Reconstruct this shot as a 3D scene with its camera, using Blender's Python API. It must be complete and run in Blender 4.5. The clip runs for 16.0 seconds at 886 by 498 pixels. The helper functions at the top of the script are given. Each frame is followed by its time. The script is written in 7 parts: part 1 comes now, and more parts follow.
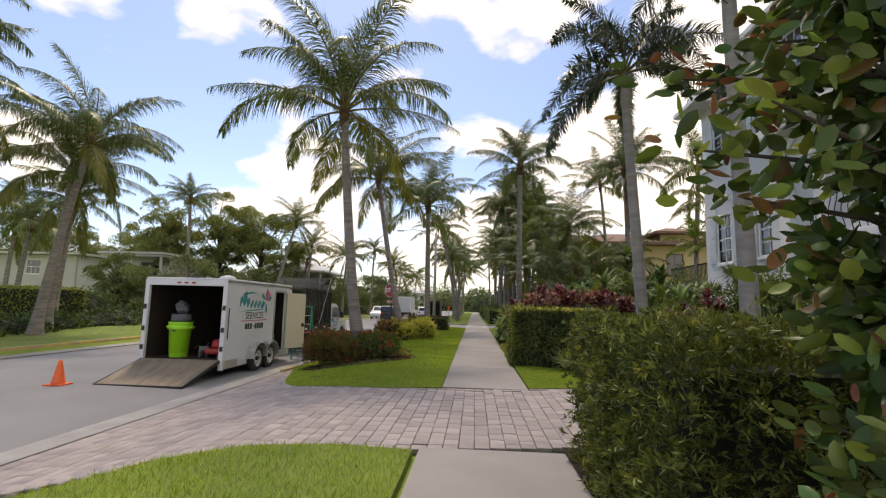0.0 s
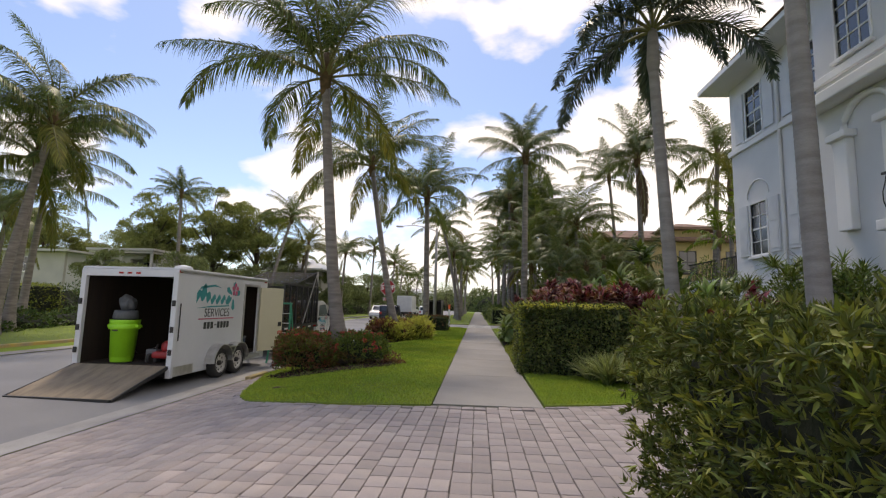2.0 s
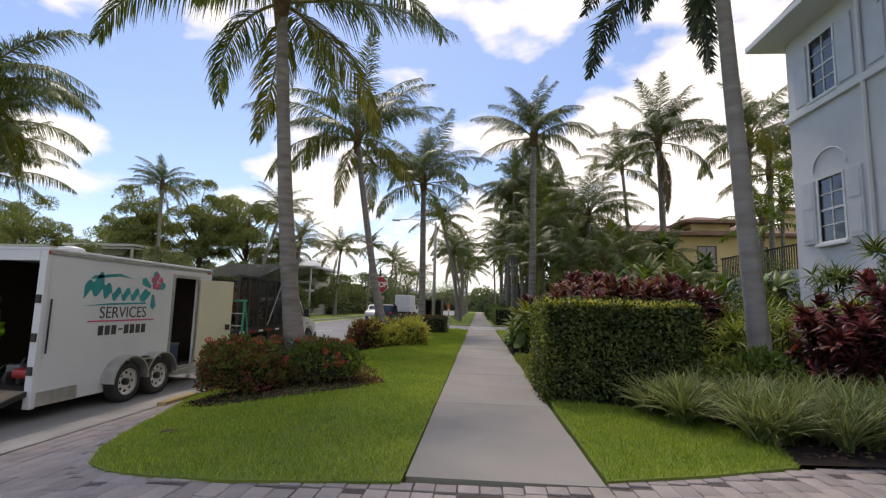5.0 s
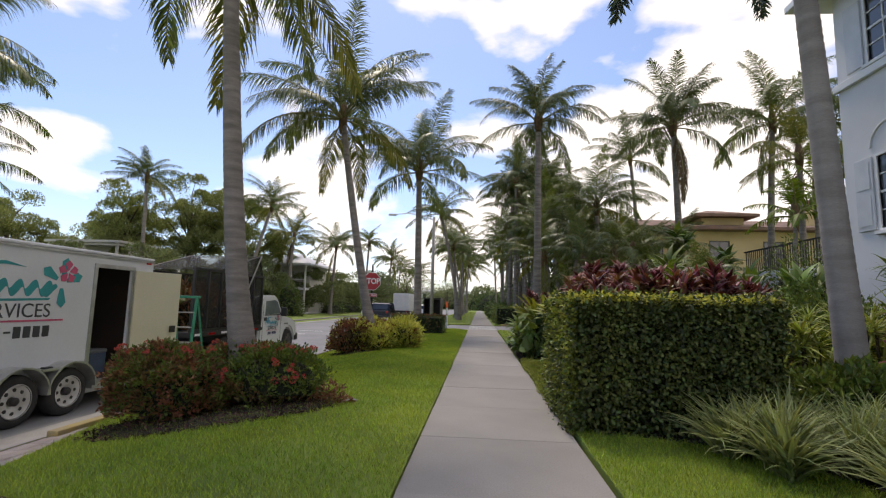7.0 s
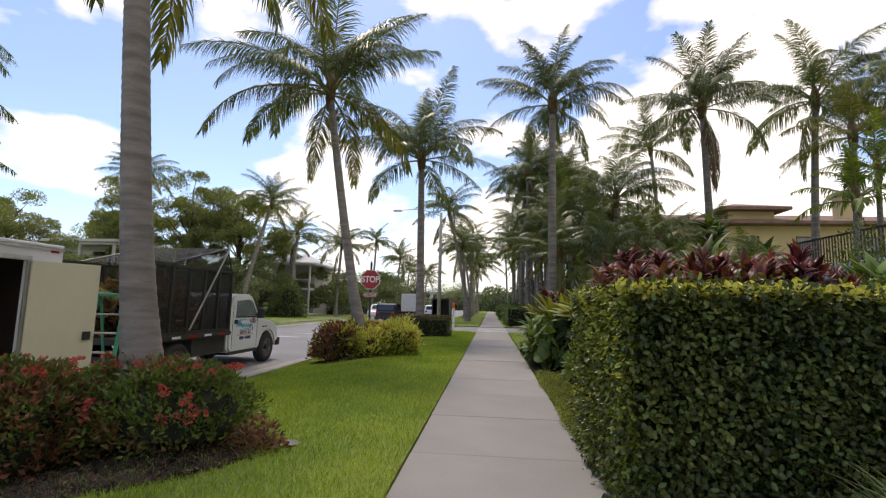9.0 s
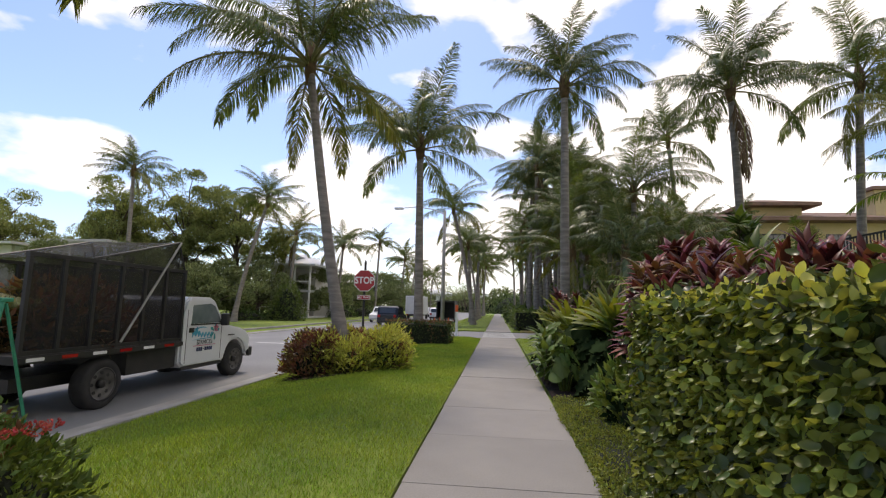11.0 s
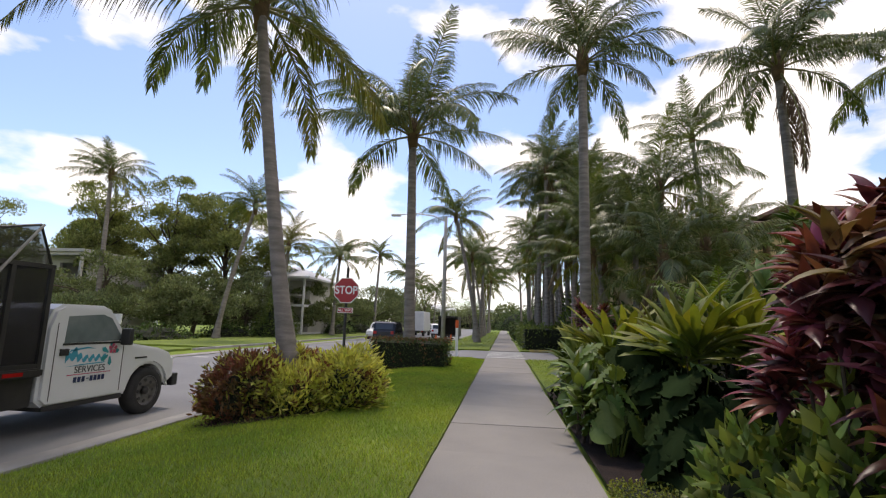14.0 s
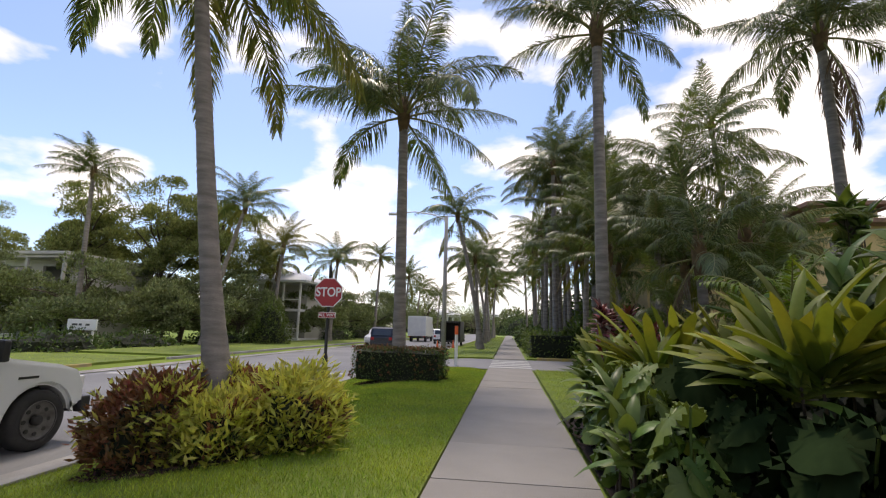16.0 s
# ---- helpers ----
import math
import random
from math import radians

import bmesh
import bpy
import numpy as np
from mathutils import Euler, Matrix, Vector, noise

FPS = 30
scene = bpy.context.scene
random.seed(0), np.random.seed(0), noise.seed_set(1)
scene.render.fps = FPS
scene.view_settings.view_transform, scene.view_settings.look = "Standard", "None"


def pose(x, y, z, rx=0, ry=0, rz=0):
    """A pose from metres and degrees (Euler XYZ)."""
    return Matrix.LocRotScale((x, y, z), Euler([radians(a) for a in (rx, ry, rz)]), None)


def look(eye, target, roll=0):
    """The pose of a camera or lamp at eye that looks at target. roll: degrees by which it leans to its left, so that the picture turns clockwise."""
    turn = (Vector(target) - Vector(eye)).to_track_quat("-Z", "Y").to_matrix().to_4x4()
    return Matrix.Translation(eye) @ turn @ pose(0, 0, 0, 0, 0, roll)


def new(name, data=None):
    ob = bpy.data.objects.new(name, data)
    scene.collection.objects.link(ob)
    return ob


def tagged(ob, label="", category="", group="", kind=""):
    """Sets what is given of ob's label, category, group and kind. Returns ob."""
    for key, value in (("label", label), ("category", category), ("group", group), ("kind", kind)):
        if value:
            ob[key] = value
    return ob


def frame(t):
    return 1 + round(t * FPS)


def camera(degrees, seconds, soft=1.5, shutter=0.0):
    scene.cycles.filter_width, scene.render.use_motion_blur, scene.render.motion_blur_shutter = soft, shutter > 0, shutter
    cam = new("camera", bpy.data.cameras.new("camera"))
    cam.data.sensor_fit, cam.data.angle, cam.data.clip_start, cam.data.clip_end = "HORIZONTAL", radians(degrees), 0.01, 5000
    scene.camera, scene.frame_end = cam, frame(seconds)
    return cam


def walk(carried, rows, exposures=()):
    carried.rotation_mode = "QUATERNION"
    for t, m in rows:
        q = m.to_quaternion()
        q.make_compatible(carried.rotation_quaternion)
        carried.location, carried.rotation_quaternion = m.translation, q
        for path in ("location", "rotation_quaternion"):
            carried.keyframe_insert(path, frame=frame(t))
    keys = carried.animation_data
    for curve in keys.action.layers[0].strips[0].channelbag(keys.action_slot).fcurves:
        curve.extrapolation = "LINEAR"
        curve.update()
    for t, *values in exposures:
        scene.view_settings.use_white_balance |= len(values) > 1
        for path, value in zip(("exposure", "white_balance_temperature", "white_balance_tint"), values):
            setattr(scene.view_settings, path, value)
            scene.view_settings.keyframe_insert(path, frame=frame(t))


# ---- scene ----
cam = camera(85.8, 16.0, soft=1.2)
PATH = [
    (0, (-0.001, -0.347, 1.521), (-0.136, 1.634, 1.76), 1.4),
    (0.5, (0.025, 0.172, 1.533), (-0.108, 2.154, 1.761), 1.5),
    (1, (0.044, 0.648, 1.502), (-0.102, 2.628, 1.74), 1.4),
    (1.5, (0.059, 1.179, 1.458), (-0.086, 3.16, 1.691), 1.5),
    (2, (0.045, 1.711, 1.429), (-0.102, 3.691, 1.668), 1.5),
    (2.5, (0.042, 2.193, 1.406), (-0.107, 4.173, 1.648), 1.6),
    (3, (0.025, 2.738, 1.425), (-0.125, 4.718, 1.664), 1.6),
    (3.5, (-0.024, 3.225, 1.401), (-0.178, 5.204, 1.644), 1.6),
    (4, (-0.009, 3.76, 1.42), (-0.161, 5.74, 1.656), 1.6),
    (6.5, (-0.017, 6.407, 1.356), (-0.171, 8.386, 1.598), 1.5),
    (7, (-0.002, 6.875, 1.365), (-0.156, 8.856, 1.599), 1.5),
    (7.5, (0.051, 7.397, 1.39), (-0.097, 9.379, 1.617), 1.4),
    (8, (0.07, 7.921, 1.371), (-0.091, 9.901, 1.606), 1.6),
    (8.5, (0.112, 8.467, 1.371), (-0.051, 10.447, 1.604), 1.5),
    (9, (0.128, 9.038, 1.351), (-0.073, 11.013, 1.587), 1.4),
    (11.5, (0.203, 11.608, 1.439), (-0.028, 13.58, 1.683), 1.4),
    (12, (0.217, 12.143, 1.418), (-0.006, 14.116, 1.663), 1.4),
    (12.5, (0.184, 12.663, 1.428), (-0.06, 14.632, 1.677), 1.6),
    (13, (0.173, 13.209, 1.411), (-0.075, 15.176, 1.679), 1.5),
    (13.5, (0.15, 13.729, 1.416), (-0.105, 15.691, 1.708), 1.5),
    (14, (0.149, 14.271, 1.39), (-0.105, 16.23, 1.7), 1.6),
    (14.5, (0.149, 14.815, 1.434), (-0.109, 16.773, 1.748), 1.5),
    (15, (0.191, 15.324, 1.477), (-0.077, 17.279, 1.808), 1.4),
    (15.5, (0.205, 15.894, 1.473), (-0.046, 17.851, 1.8), 1.4),
    (16, (0.174, 16.414, 1.45), (-0.1, 18.368, 1.779), 1.5),
]
walk(cam, [(t, look(eye, target, roll)) for t, eye, target, roll in PATH], exposures=[(0, 0.26, 8050, 16), (3, 0.04, 7500, 16), (6.5, 0.11, 7400, 16), (9, 0.24, 7450, 16), (12, 0.24, 7300, 16), (16, 0.21, 7350, 17)])

# ---- sky and sun ----
SUN_UP, SUN_TURN = radians(62), radians(-18)
world = bpy.data.worlds.new("sky")
scene.world = world
world.use_nodes = True
wn, wl = world.node_tree.nodes, world.node_tree.links
wn.clear()
w_out, w_bg = wn.new("ShaderNodeOutputWorld"), wn.new("ShaderNodeBackground")
w_sky = wn.new("ShaderNodeTexSky")
w_sky.sky_type, w_sky.sun_disc, w_sky.sun_elevation, w_sky.sun_rotation = "NISHITA", False, SUN_UP, SUN_TURN
w_sky.air_density, w_sky.dust_density, w_sky.ozone_density = 1.0, 0.6, 1.5
w_co, w_map = wn.new("ShaderNodeTexCoord"), wn.new("ShaderNodeMapping")
w_map.inputs["Scale"].default_value = (1.0, 1.0, 2.1)
w_map.inputs["Location"].default_value = (1.15, 0.4, 0.2)
w_n1, w_ramp = wn.new("ShaderNodeTexNoise"), wn.new("ShaderNodeValToRGB")
w_n1.inputs["Scale"].default_value, w_n1.inputs["Detail"].default_value, w_n1.inputs["Roughness"].default_value = 4.2, 10.0, 0.48
w_ramp.color_ramp.elements[0].position, w_ramp.color_ramp.elements[1].position = 0.388, 0.49
w_scale, w_mix = wn.new("ShaderNodeMix"), wn.new("ShaderNodeMix")
w_scale.data_type = w_mix.data_type = "RGBA"
w_scale.blend_type = "MULTIPLY"
w_scale.inputs[0].default_value = 1.0
w_scale.inputs[7].default_value = (1.45, 1.60, 1.84, 1.0)
w_mix.inputs[7].default_value = (11.0, 11.1, 11.3, 1.0)
wl.new(w_co.outputs["Generated"], w_map.inputs["Vector"])
wl.new(w_map.outputs["Vector"], w_n1.inputs["Vector"])
# cloud cover thickens towards the right of the street and low down
w_grad = wn.new("ShaderNodeVectorMath")
w_grad.operation = "DOT_PRODUCT"
w_grad.inputs[1].default_value = (0.13, 0.0, -0.16)
w_add = wn.new("ShaderNodeMath")
w_add.operation = "ADD"
wl.new(w_co.outputs["Generated"], w_grad.inputs[0])
wl.new(w_grad.outputs["Value"], w_add.inputs[0])
wl.new(w_n1.outputs["Fac"], w_add.inputs[1])
wl.new(w_add.outputs[0], w_ramp.inputs["Fac"])
wl.new(w_sky.outputs["Color"], w_scale.inputs[6])
wl.new(w_scale.outputs[2], w_mix.inputs[6])
wl.new(w_ramp.outputs["Color"], w_mix.inputs[0])
wl.new(w_mix.outputs[2], w_bg.inputs["Color"])
w_bg.inputs["Strength"].default_value = 0.10
wl.new(w_bg.outputs["Background"], w_out.inputs["Surface"])

sun = new("sun", bpy.data.lights.new("sun", "SUN"))
sun.data.energy, sun.data.angle, sun.data.color = 1.9, radians(10), (1.0, 0.95, 0.87)
sun_way = Vector((math.sin(SUN_TURN) * math.cos(SUN_UP), math.cos(SUN_TURN) * math.cos(SUN_UP), math.sin(SUN_UP)))
sun.matrix_world = look(sun_way * 80, (0, 0, 0))


# ---- materials ----
def mat(name, c1, c2=None, scale=3.0, fine=40.0, rough=0.8, bump=0.0, metal=0.0, rand=0.0, island=False, through_light=0.0, spec=0.5, stretch=(1, 1, 1), speckle=0.25):
    """A surface with two scales of variation, relief, and chance differences from piece to piece."""
    m = bpy.data.materials.new(name)
    m.use_nodes = True
    n, l = m.node_tree.nodes, m.node_tree.links
    b = n["Principled BSDF"]
    b.inputs["Roughness"].default_value, b.inputs["Metallic"].default_value = rough, metal
    b.inputs["Specular IOR Level"].default_value = spec
    c2 = c2 or tuple(v * 0.8 for v in c1)
    co, mp = n.new("ShaderNodeTexCoord"), n.new("ShaderNodeMapping")
    mp.inputs["Scale"].default_value = stretch
    l.new(co.outputs["Object"], mp.inputs["Vector"])
    big, small = n.new("ShaderNodeTexNoise"), n.new("ShaderNodeTexNoise")
    big.inputs["Scale"].default_value, big.inputs["Detail"].default_value = scale, 4
    small.inputs["Scale"].default_value, small.inputs["Detail"].default_value = fine, 6
    l.new(mp.outputs["Vector"], big.inputs["Vector"])
    l.new(mp.outputs["Vector"], small.inputs["Vector"])
    ramp = n.new("ShaderNodeValToRGB")
    ramp.color_ramp.elements[0].position, ramp.color_ramp.elements[1].position = 0.35, 0.65
    ramp.color_ramp.elements[0].color, ramp.color_ramp.elements[1].color = (*c1, 1), (*c2, 1)
    l.new(big.outputs["Fac"], ramp.inputs["Fac"])
    ov = n.new("ShaderNodeMix")
    ov.data_type, ov.blend_type = "RGBA", "OVERLAY"
    ov.inputs[0].default_value = speckle
    l.new(ramp.outputs["Color"], ov.inputs[6])
    l.new(small.outputs["Fac"], ov.inputs[7])
    colour = ov.outputs[2]
    if rand:
        if island:
            src = n.new("ShaderNodeNewGeometry").outputs["Random Per Island"]
        else:
            src = n.new("ShaderNodeObjectInfo").outputs["Random"]
        hs, mr, mr2 = n.new("ShaderNodeHueSaturation"), n.new("ShaderNodeMapRange"), n.new("ShaderNodeMapRange")
        mr.inputs["To Min"].default_value, mr.inputs["To Max"].default_value = 1 - rand, 1 + rand
        mr2.inputs["To Min"].default_value, mr2.inputs["To Max"].default_value = 0.5 - rand * 0.05, 0.5 + rand * 0.05
        l.new(src, mr.inputs["Value"])
        mul = n.new("ShaderNodeMath")
        mul.operation = "FRACT"
        sc = n.new("ShaderNodeMath")
        sc.operation = "MULTIPLY"
        sc.inputs[1].default_value = 17.3
        l.new(src, sc.inputs[0])
        l.new(sc.outputs[0], mul.inputs[0])
        l.new(mul.outputs[0], mr2.inputs["Value"])
        l.new(mr.outputs["Result"], hs.inputs["Value"])
        l.new(mr2.outputs["Result"], hs.inputs["Hue"])
        l.new(colour, hs.inputs["Color"])
        colour = hs.outputs["Color"]
    l.new(colour, b.inputs["Base Color"])
    if bump:
        bp = n.new("ShaderNodeBump")
        bp.inputs["Strength"].default_value, bp.inputs["Distance"].default_value = bump, 0.01
        l.new(small.outputs["Fac"], bp.inputs["Height"])
        l.new(bp.outputs["Normal"], b.inputs["Normal"])
    if through_light:
        tr, mx = n.new("ShaderNodeBsdfTranslucent"), n.new("ShaderNodeMixShader")
        mx.inputs["Fac"].default_value = through_light
        br = n.new("ShaderNodeMix")
        br.data_type, br.blend_type = "RGBA", "MULTIPLY"
        br.inputs[0].default_value = 1.0
        br.inputs[7].default_value = (1.25, 1.2, 0.6, 1)
        l.new(colour, br.inputs[6])
        l.new(br.outputs[2], tr.inputs["Color"])
        l.new(b.outputs["BSDF"], mx.inputs[1])
        l.new(tr.outputs["BSDF"], mx.inputs[2])
        l.new(mx.outputs["Shader"], n["Material Output"].inputs["Surface"])
    return m


def leaf_mat(name, c1, c2, rand=0.35, rough=0.5, light=0.25, scale=2.0, spec=0.28):
    return mat(name, c1, c2, scale=scale, fine=25, rough=rough, rand=rand, island=True, through_light=light, speckle=0.15, spec=spec)


ASPHALT = mat("asphalt", (0.20, 0.20, 0.205), (0.25, 0.25, 0.25), 0.35, 160, 0.9, 0.5)
CONCRETE = mat("concrete", (0.305, 0.285, 0.26), (0.255, 0.24, 0.22), 0.9, 70, 0.9, 0.25, rand=0.06)
GUTTER = mat("gutter_concrete", (0.36, 0.35, 0.33), (0.26, 0.25, 0.24), 1.3, 60, 0.9, 0.3)
KERB_YELLOW = mat("worn_yellow_paint", (0.50, 0.36, 0.08), (0.34, 0.28, 0.16), 2.5, 50, 0.85, 0.2)
PAVER = mat("paver", (0.37, 0.315, 0.29), (0.31, 0.275, 0.265), 3.0, 90, 0.9, 0.5, rand=0.15)
JOINT = mat("joint_sand", (0.13, 0.11, 0.10), (0.08, 0.07, 0.062), 4, 120, 1.0, 0.3)
SOIL = mat("mulch", (0.032, 0.020, 0.016), (0.018, 0.012, 0.010), 5, 70, 1.0, 0.9, spec=0.3)
GRASS_BED = mat("grass_soil", (0.19, 0.245, 0.036), (0.12, 0.17, 0.03), 0.8, 60, 1.0, 0.6)
GRASS = leaf_mat("grass_blade", (0.33, 0.41, 0.055), (0.225, 0.345, 0.045), 0.5, 0.6, 0.3, 0.9)
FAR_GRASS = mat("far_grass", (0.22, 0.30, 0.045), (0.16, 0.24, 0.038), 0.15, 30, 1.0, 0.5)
PAINT_LINE = mat("road_paint", (0.6, 0.6, 0.58), (0.45, 0.45, 0.43), 3, 60, 0.8, 0.2)
TRUNK = mat("palm_bark", (0.275, 0.245, 0.225), (0.165, 0.147, 0.133), 2.2, 30, 0.95, 0.8, stretch=(1, 1, 5))
SMOOTH_TRUNK = mat("smooth_bark", (0.33, 0.30, 0.28), (0.24, 0.215, 0.20), 1.5, 25, 0.85, 0.4, stretch=(1, 1, 5))
CROWNSHAFT = mat("crown_fibre", (0.16, 0.10, 0.05), (0.09, 0.06, 0.03), 6, 60, 0.95, 0.8)
FROND = leaf_mat("frond_green", (0.095, 0.145, 0.048), (0.145, 0.18, 0.052), 0.5, 0.38, 0.30, spec=0.4)
FROND_OLD = leaf_mat("frond_yellowed", (0.20, 0.195, 0.05), (0.14, 0.165, 0.042), 0.45, 0.5, 0.32)
FROND_DEAD = leaf_mat("frond_dead", (0.13, 0.085, 0.048), (0.09, 0.06, 0.034), 0.3, 0.7, 0.15)
FROND_DARK = leaf_mat("frond_blue_green", (0.095, 0.135, 0.062), (0.125, 0.16, 0.062), 0.45, 0.4, 0.25, spec=0.38)
FROND_FOX = leaf_mat("foxtail_plume", (0.065, 0.095, 0.075), (0.10, 0.13, 0.09), 0.4, 0.34, 0.15)
FROND_BRIGHT = leaf_mat("frond_lime", (0.10, 0.17, 0.022), (0.14, 0.20, 0.025), 0.3, 0.5, 0.35)
RACHIS = mat("frond_stem", (0.20, 0.20, 0.06), (0.15, 0.14, 0.05), 5, 40, 0.6)
LEAF_DARK = leaf_mat("hedge_leaf_dark", (0.052, 0.092, 0.026), (0.085, 0.13, 0.035), 0.55, 0.42, 0.15)
LEAF_HEDGE = leaf_mat("hedge_leaf_glossy", (0.062, 0.086, 0.026), (0.110, 0.133, 0.035), 0.75, 0.33, 0.15)
LEAF_MID = leaf_mat("shrub_leaf", (0.092, 0.14, 0.034), (0.135, 0.185, 0.040), 0.45, 0.4, 0.22)
LEAF_FINE = leaf_mat("fine_hedge_leaf", (0.078, 0.104, 0.028), (0.155, 0.17, 0.042), 0.5, 0.45, 0.22)
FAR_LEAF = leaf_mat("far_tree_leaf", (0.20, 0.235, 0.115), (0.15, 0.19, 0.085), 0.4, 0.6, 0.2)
LEAF_LIME = leaf_mat("lime_leaf", (0.60, 0.58, 0.15), (0.42, 0.45, 0.09), 0.35, 0.45, 0.3)
LEAF_RED = leaf_mat("ti_leaf_maroon", (0.21, 0.042, 0.048), (0.10, 0.036, 0.036), 0.8, 0.36, 0.22)
LEAF_BRONZE = leaf_mat("bronze_leaf", (0.25, 0.095, 0.058), (0.14, 0.10, 0.04), 0.45, 0.45, 0.2)
LEAF_PINE = leaf_mat("pine_needles", (0.17, 0.205, 0.08), (0.23, 0.26, 0.10), 0.45, 0.6, 0.4)
LEAF_STRIPE = leaf_mat("striped_blade", (0.33, 0.37, 0.16), (0.14, 0.20, 0.055), 0.4, 0.45, 0.2)
LEAF_GINGER = leaf_mat("strap_leaf", (0.12, 0.17, 0.028), (0.26, 0.26, 0.035), 0.4, 0.5, 0.3, 1.2)
LEAF_BROAD = leaf_mat("elephant_leaf", (0.09, 0.15, 0.036), (0.135, 0.20, 0.045), 0.5, 0.42, 0.2)
CHIP = leaf_mat("bark_chip", (0.105, 0.06, 0.048), (0.055, 0.032, 0.028), 0.8, 0.95, 0.0, spec=0.15)
# pale leaf of border and far hedge; also paints sunlight on one hedge side
LEAF_PALE = leaf_mat("pale_hedge_leaf", (0.27, 0.30, 0.06), (0.19, 0.23, 0.048), 0.5, 0.42, 0.3)
LEAF_FRESH = leaf_mat("fresh_shrub_leaf", (0.15, 0.215, 0.05), (0.22, 0.28, 0.065), 0.5, 0.4, 0.25)
LEAF_FAN = leaf_mat("fan_leaf", (0.22, 0.27, 0.05), (0.30, 0.34, 0.07), 0.5, 0.4, 0.3)
LEAF_SHOOT = leaf_mat("shoot_leaf", (0.22, 0.24, 0.056), (0.15, 0.18, 0.045), 0.55, 0.42, 0.28)
# near-black leaf: the shade low in the bed is put into its colour
LEAF_SHADED = leaf_mat("shade_dark_leaf", (0.012, 0.024, 0.008), (0.022, 0.040, 0.013), 0.5, 0.95, 0.02, spec=0.05)
FLOWER_RED = leaf_mat("ixora_flower", (0.46, 0.050, 0.055), (0.56, 0.11, 0.09), 0.25, 0.6, 0.2)
BRANCH = mat("branch_bark", (0.10, 0.075, 0.055), (0.06, 0.045, 0.035), 4, 40, 0.95, 0.6)
# filler colour: the shade between the leaves is painted near black
HEDGE_CORE = mat("hedge_inner_shade", (0.018, 0.024, 0.010), (0.012, 0.015, 0.008), 6, 40, 1.0, 0.8)
WHITE_STUCCO = mat("white_stucco", (0.68, 0.69, 0.71), (0.61, 0.62, 0.64), 0.6, 90, 0.9, 0.25, speckle=0.1)
WHITE_TRIM = mat("white_trim", (0.78, 0.78, 0.78), (0.70, 0.70, 0.70), 1, 50, 0.6, 0.05, speckle=0.1)
SHUTTER = mat("pale_shutter", (0.62, 0.64, 0.66), (0.55, 0.57, 0.60), 2, 50, 0.6, 0.05, speckle=0.1)
TAN_STUCCO = mat("tan_stucco", (0.56, 0.44, 0.24), (0.48, 0.37, 0.20), 0.5, 60, 0.9, 0.25, speckle=0.1)
GREY_STUCCO = mat("grey_stucco", (0.50, 0.49, 0.46), (0.42, 0.41, 0.39), 0.4, 60, 0.9, 0.2, speckle=0.1)
ROOF_TILE = mat("clay_tile", (0.24, 0.14, 0.10), (0.16, 0.10, 0.075), 1.5, 30, 0.85, 0.6)
ROOF_METAL = mat("pale_roof", (0.62, 0.63, 0.65), (0.55, 0.56, 0.58), 1, 30, 0.5, 0.1)
GLASS_DARK = mat("window_glass", (0.030, 0.036, 0.042), (0.05, 0.055, 0.06), 0.7, 5, 0.06, spec=0.9, speckle=0.05)
TRAILER_WHITE = mat("trailer_skin", (0.66, 0.68, 0.71), (0.60, 0.62, 0.65), 0.9, 25, 0.35, 0.02, speckle=0.1)
ALLOY = mat("brushed_aluminium", (0.58, 0.58, 0.58), (0.45, 0.45, 0.45), 5, 80, 0.38, 0.05, metal=0.8)
STEEL_RIM = mat("steel_rim", (0.16, 0.155, 0.15), (0.09, 0.085, 0.08), 6, 40, 0.55, 0.1, metal=0.4)
# plywood darkened: the dimness inside the trailer is put into its colour
DIM_INSIDE_PLY = mat("trailer_ply_dim", (0.034, 0.021, 0.015), (0.024, 0.016, 0.013), 1.5, 30, 0.8, 0.2, stretch=(1, 5, 1))
RAMP_WOOD = mat("ramp_plywood", (0.30, 0.24, 0.17), (0.20, 0.16, 0.115), 1.6, 40, 0.85, 0.3, stretch=(4, 1, 1))
RUBBER = mat("tyre_rubber", (0.022, 0.022, 0.023), (0.035, 0.034, 0.033), 6, 60, 0.85, 0.2)
BLACK_METAL = mat("black_metal", (0.018, 0.018, 0.019), (0.03, 0.028, 0.027), 4, 60, 0.5, 0.1)
DARK_PLASTIC = mat("dark_plastic", (0.03, 0.03, 0.032), (0.02, 0.02, 0.022), 5, 60, 0.45, 0.05)
RIM_WHITE = mat("white_rim", (0.62, 0.62, 0.60), (0.45, 0.44, 0.42), 5, 40, 0.5)
PAINT_WHITE = mat("vehicle_white", (0.72, 0.74, 0.76), (0.69, 0.71, 0.73), 1, 20, 0.22, speckle=0.03)
PAINT_DARK = mat("vehicle_black", (0.012, 0.014, 0.02), (0.016, 0.018, 0.024), 1, 20, 0.15, speckle=0.03)
BIN_LIME = mat("lime_plastic", (0.30, 0.72, 0.03), (0.26, 0.64, 0.03), 3, 30, 0.45, 0.03, speckle=0.08)
BIN_GREY = mat("grey_plastic", (0.12, 0.13, 0.14), (0.09, 0.10, 0.11), 3, 30, 0.6, 0.05)
CONE_ORANGE = mat("cone_orange", (0.85, 0.14, 0.03), (0.75, 0.12, 0.03), 3, 30, 0.5, speckle=0.08)
MOWER_RED = mat("red_enamel", (0.40, 0.03, 0.03), (0.28, 0.025, 0.025), 3, 30, 0.4)
LADDER_GREEN = mat("ladder_fibreglass", (0.03, 0.30, 0.18), (0.02, 0.24, 0.14), 3, 30, 0.5)
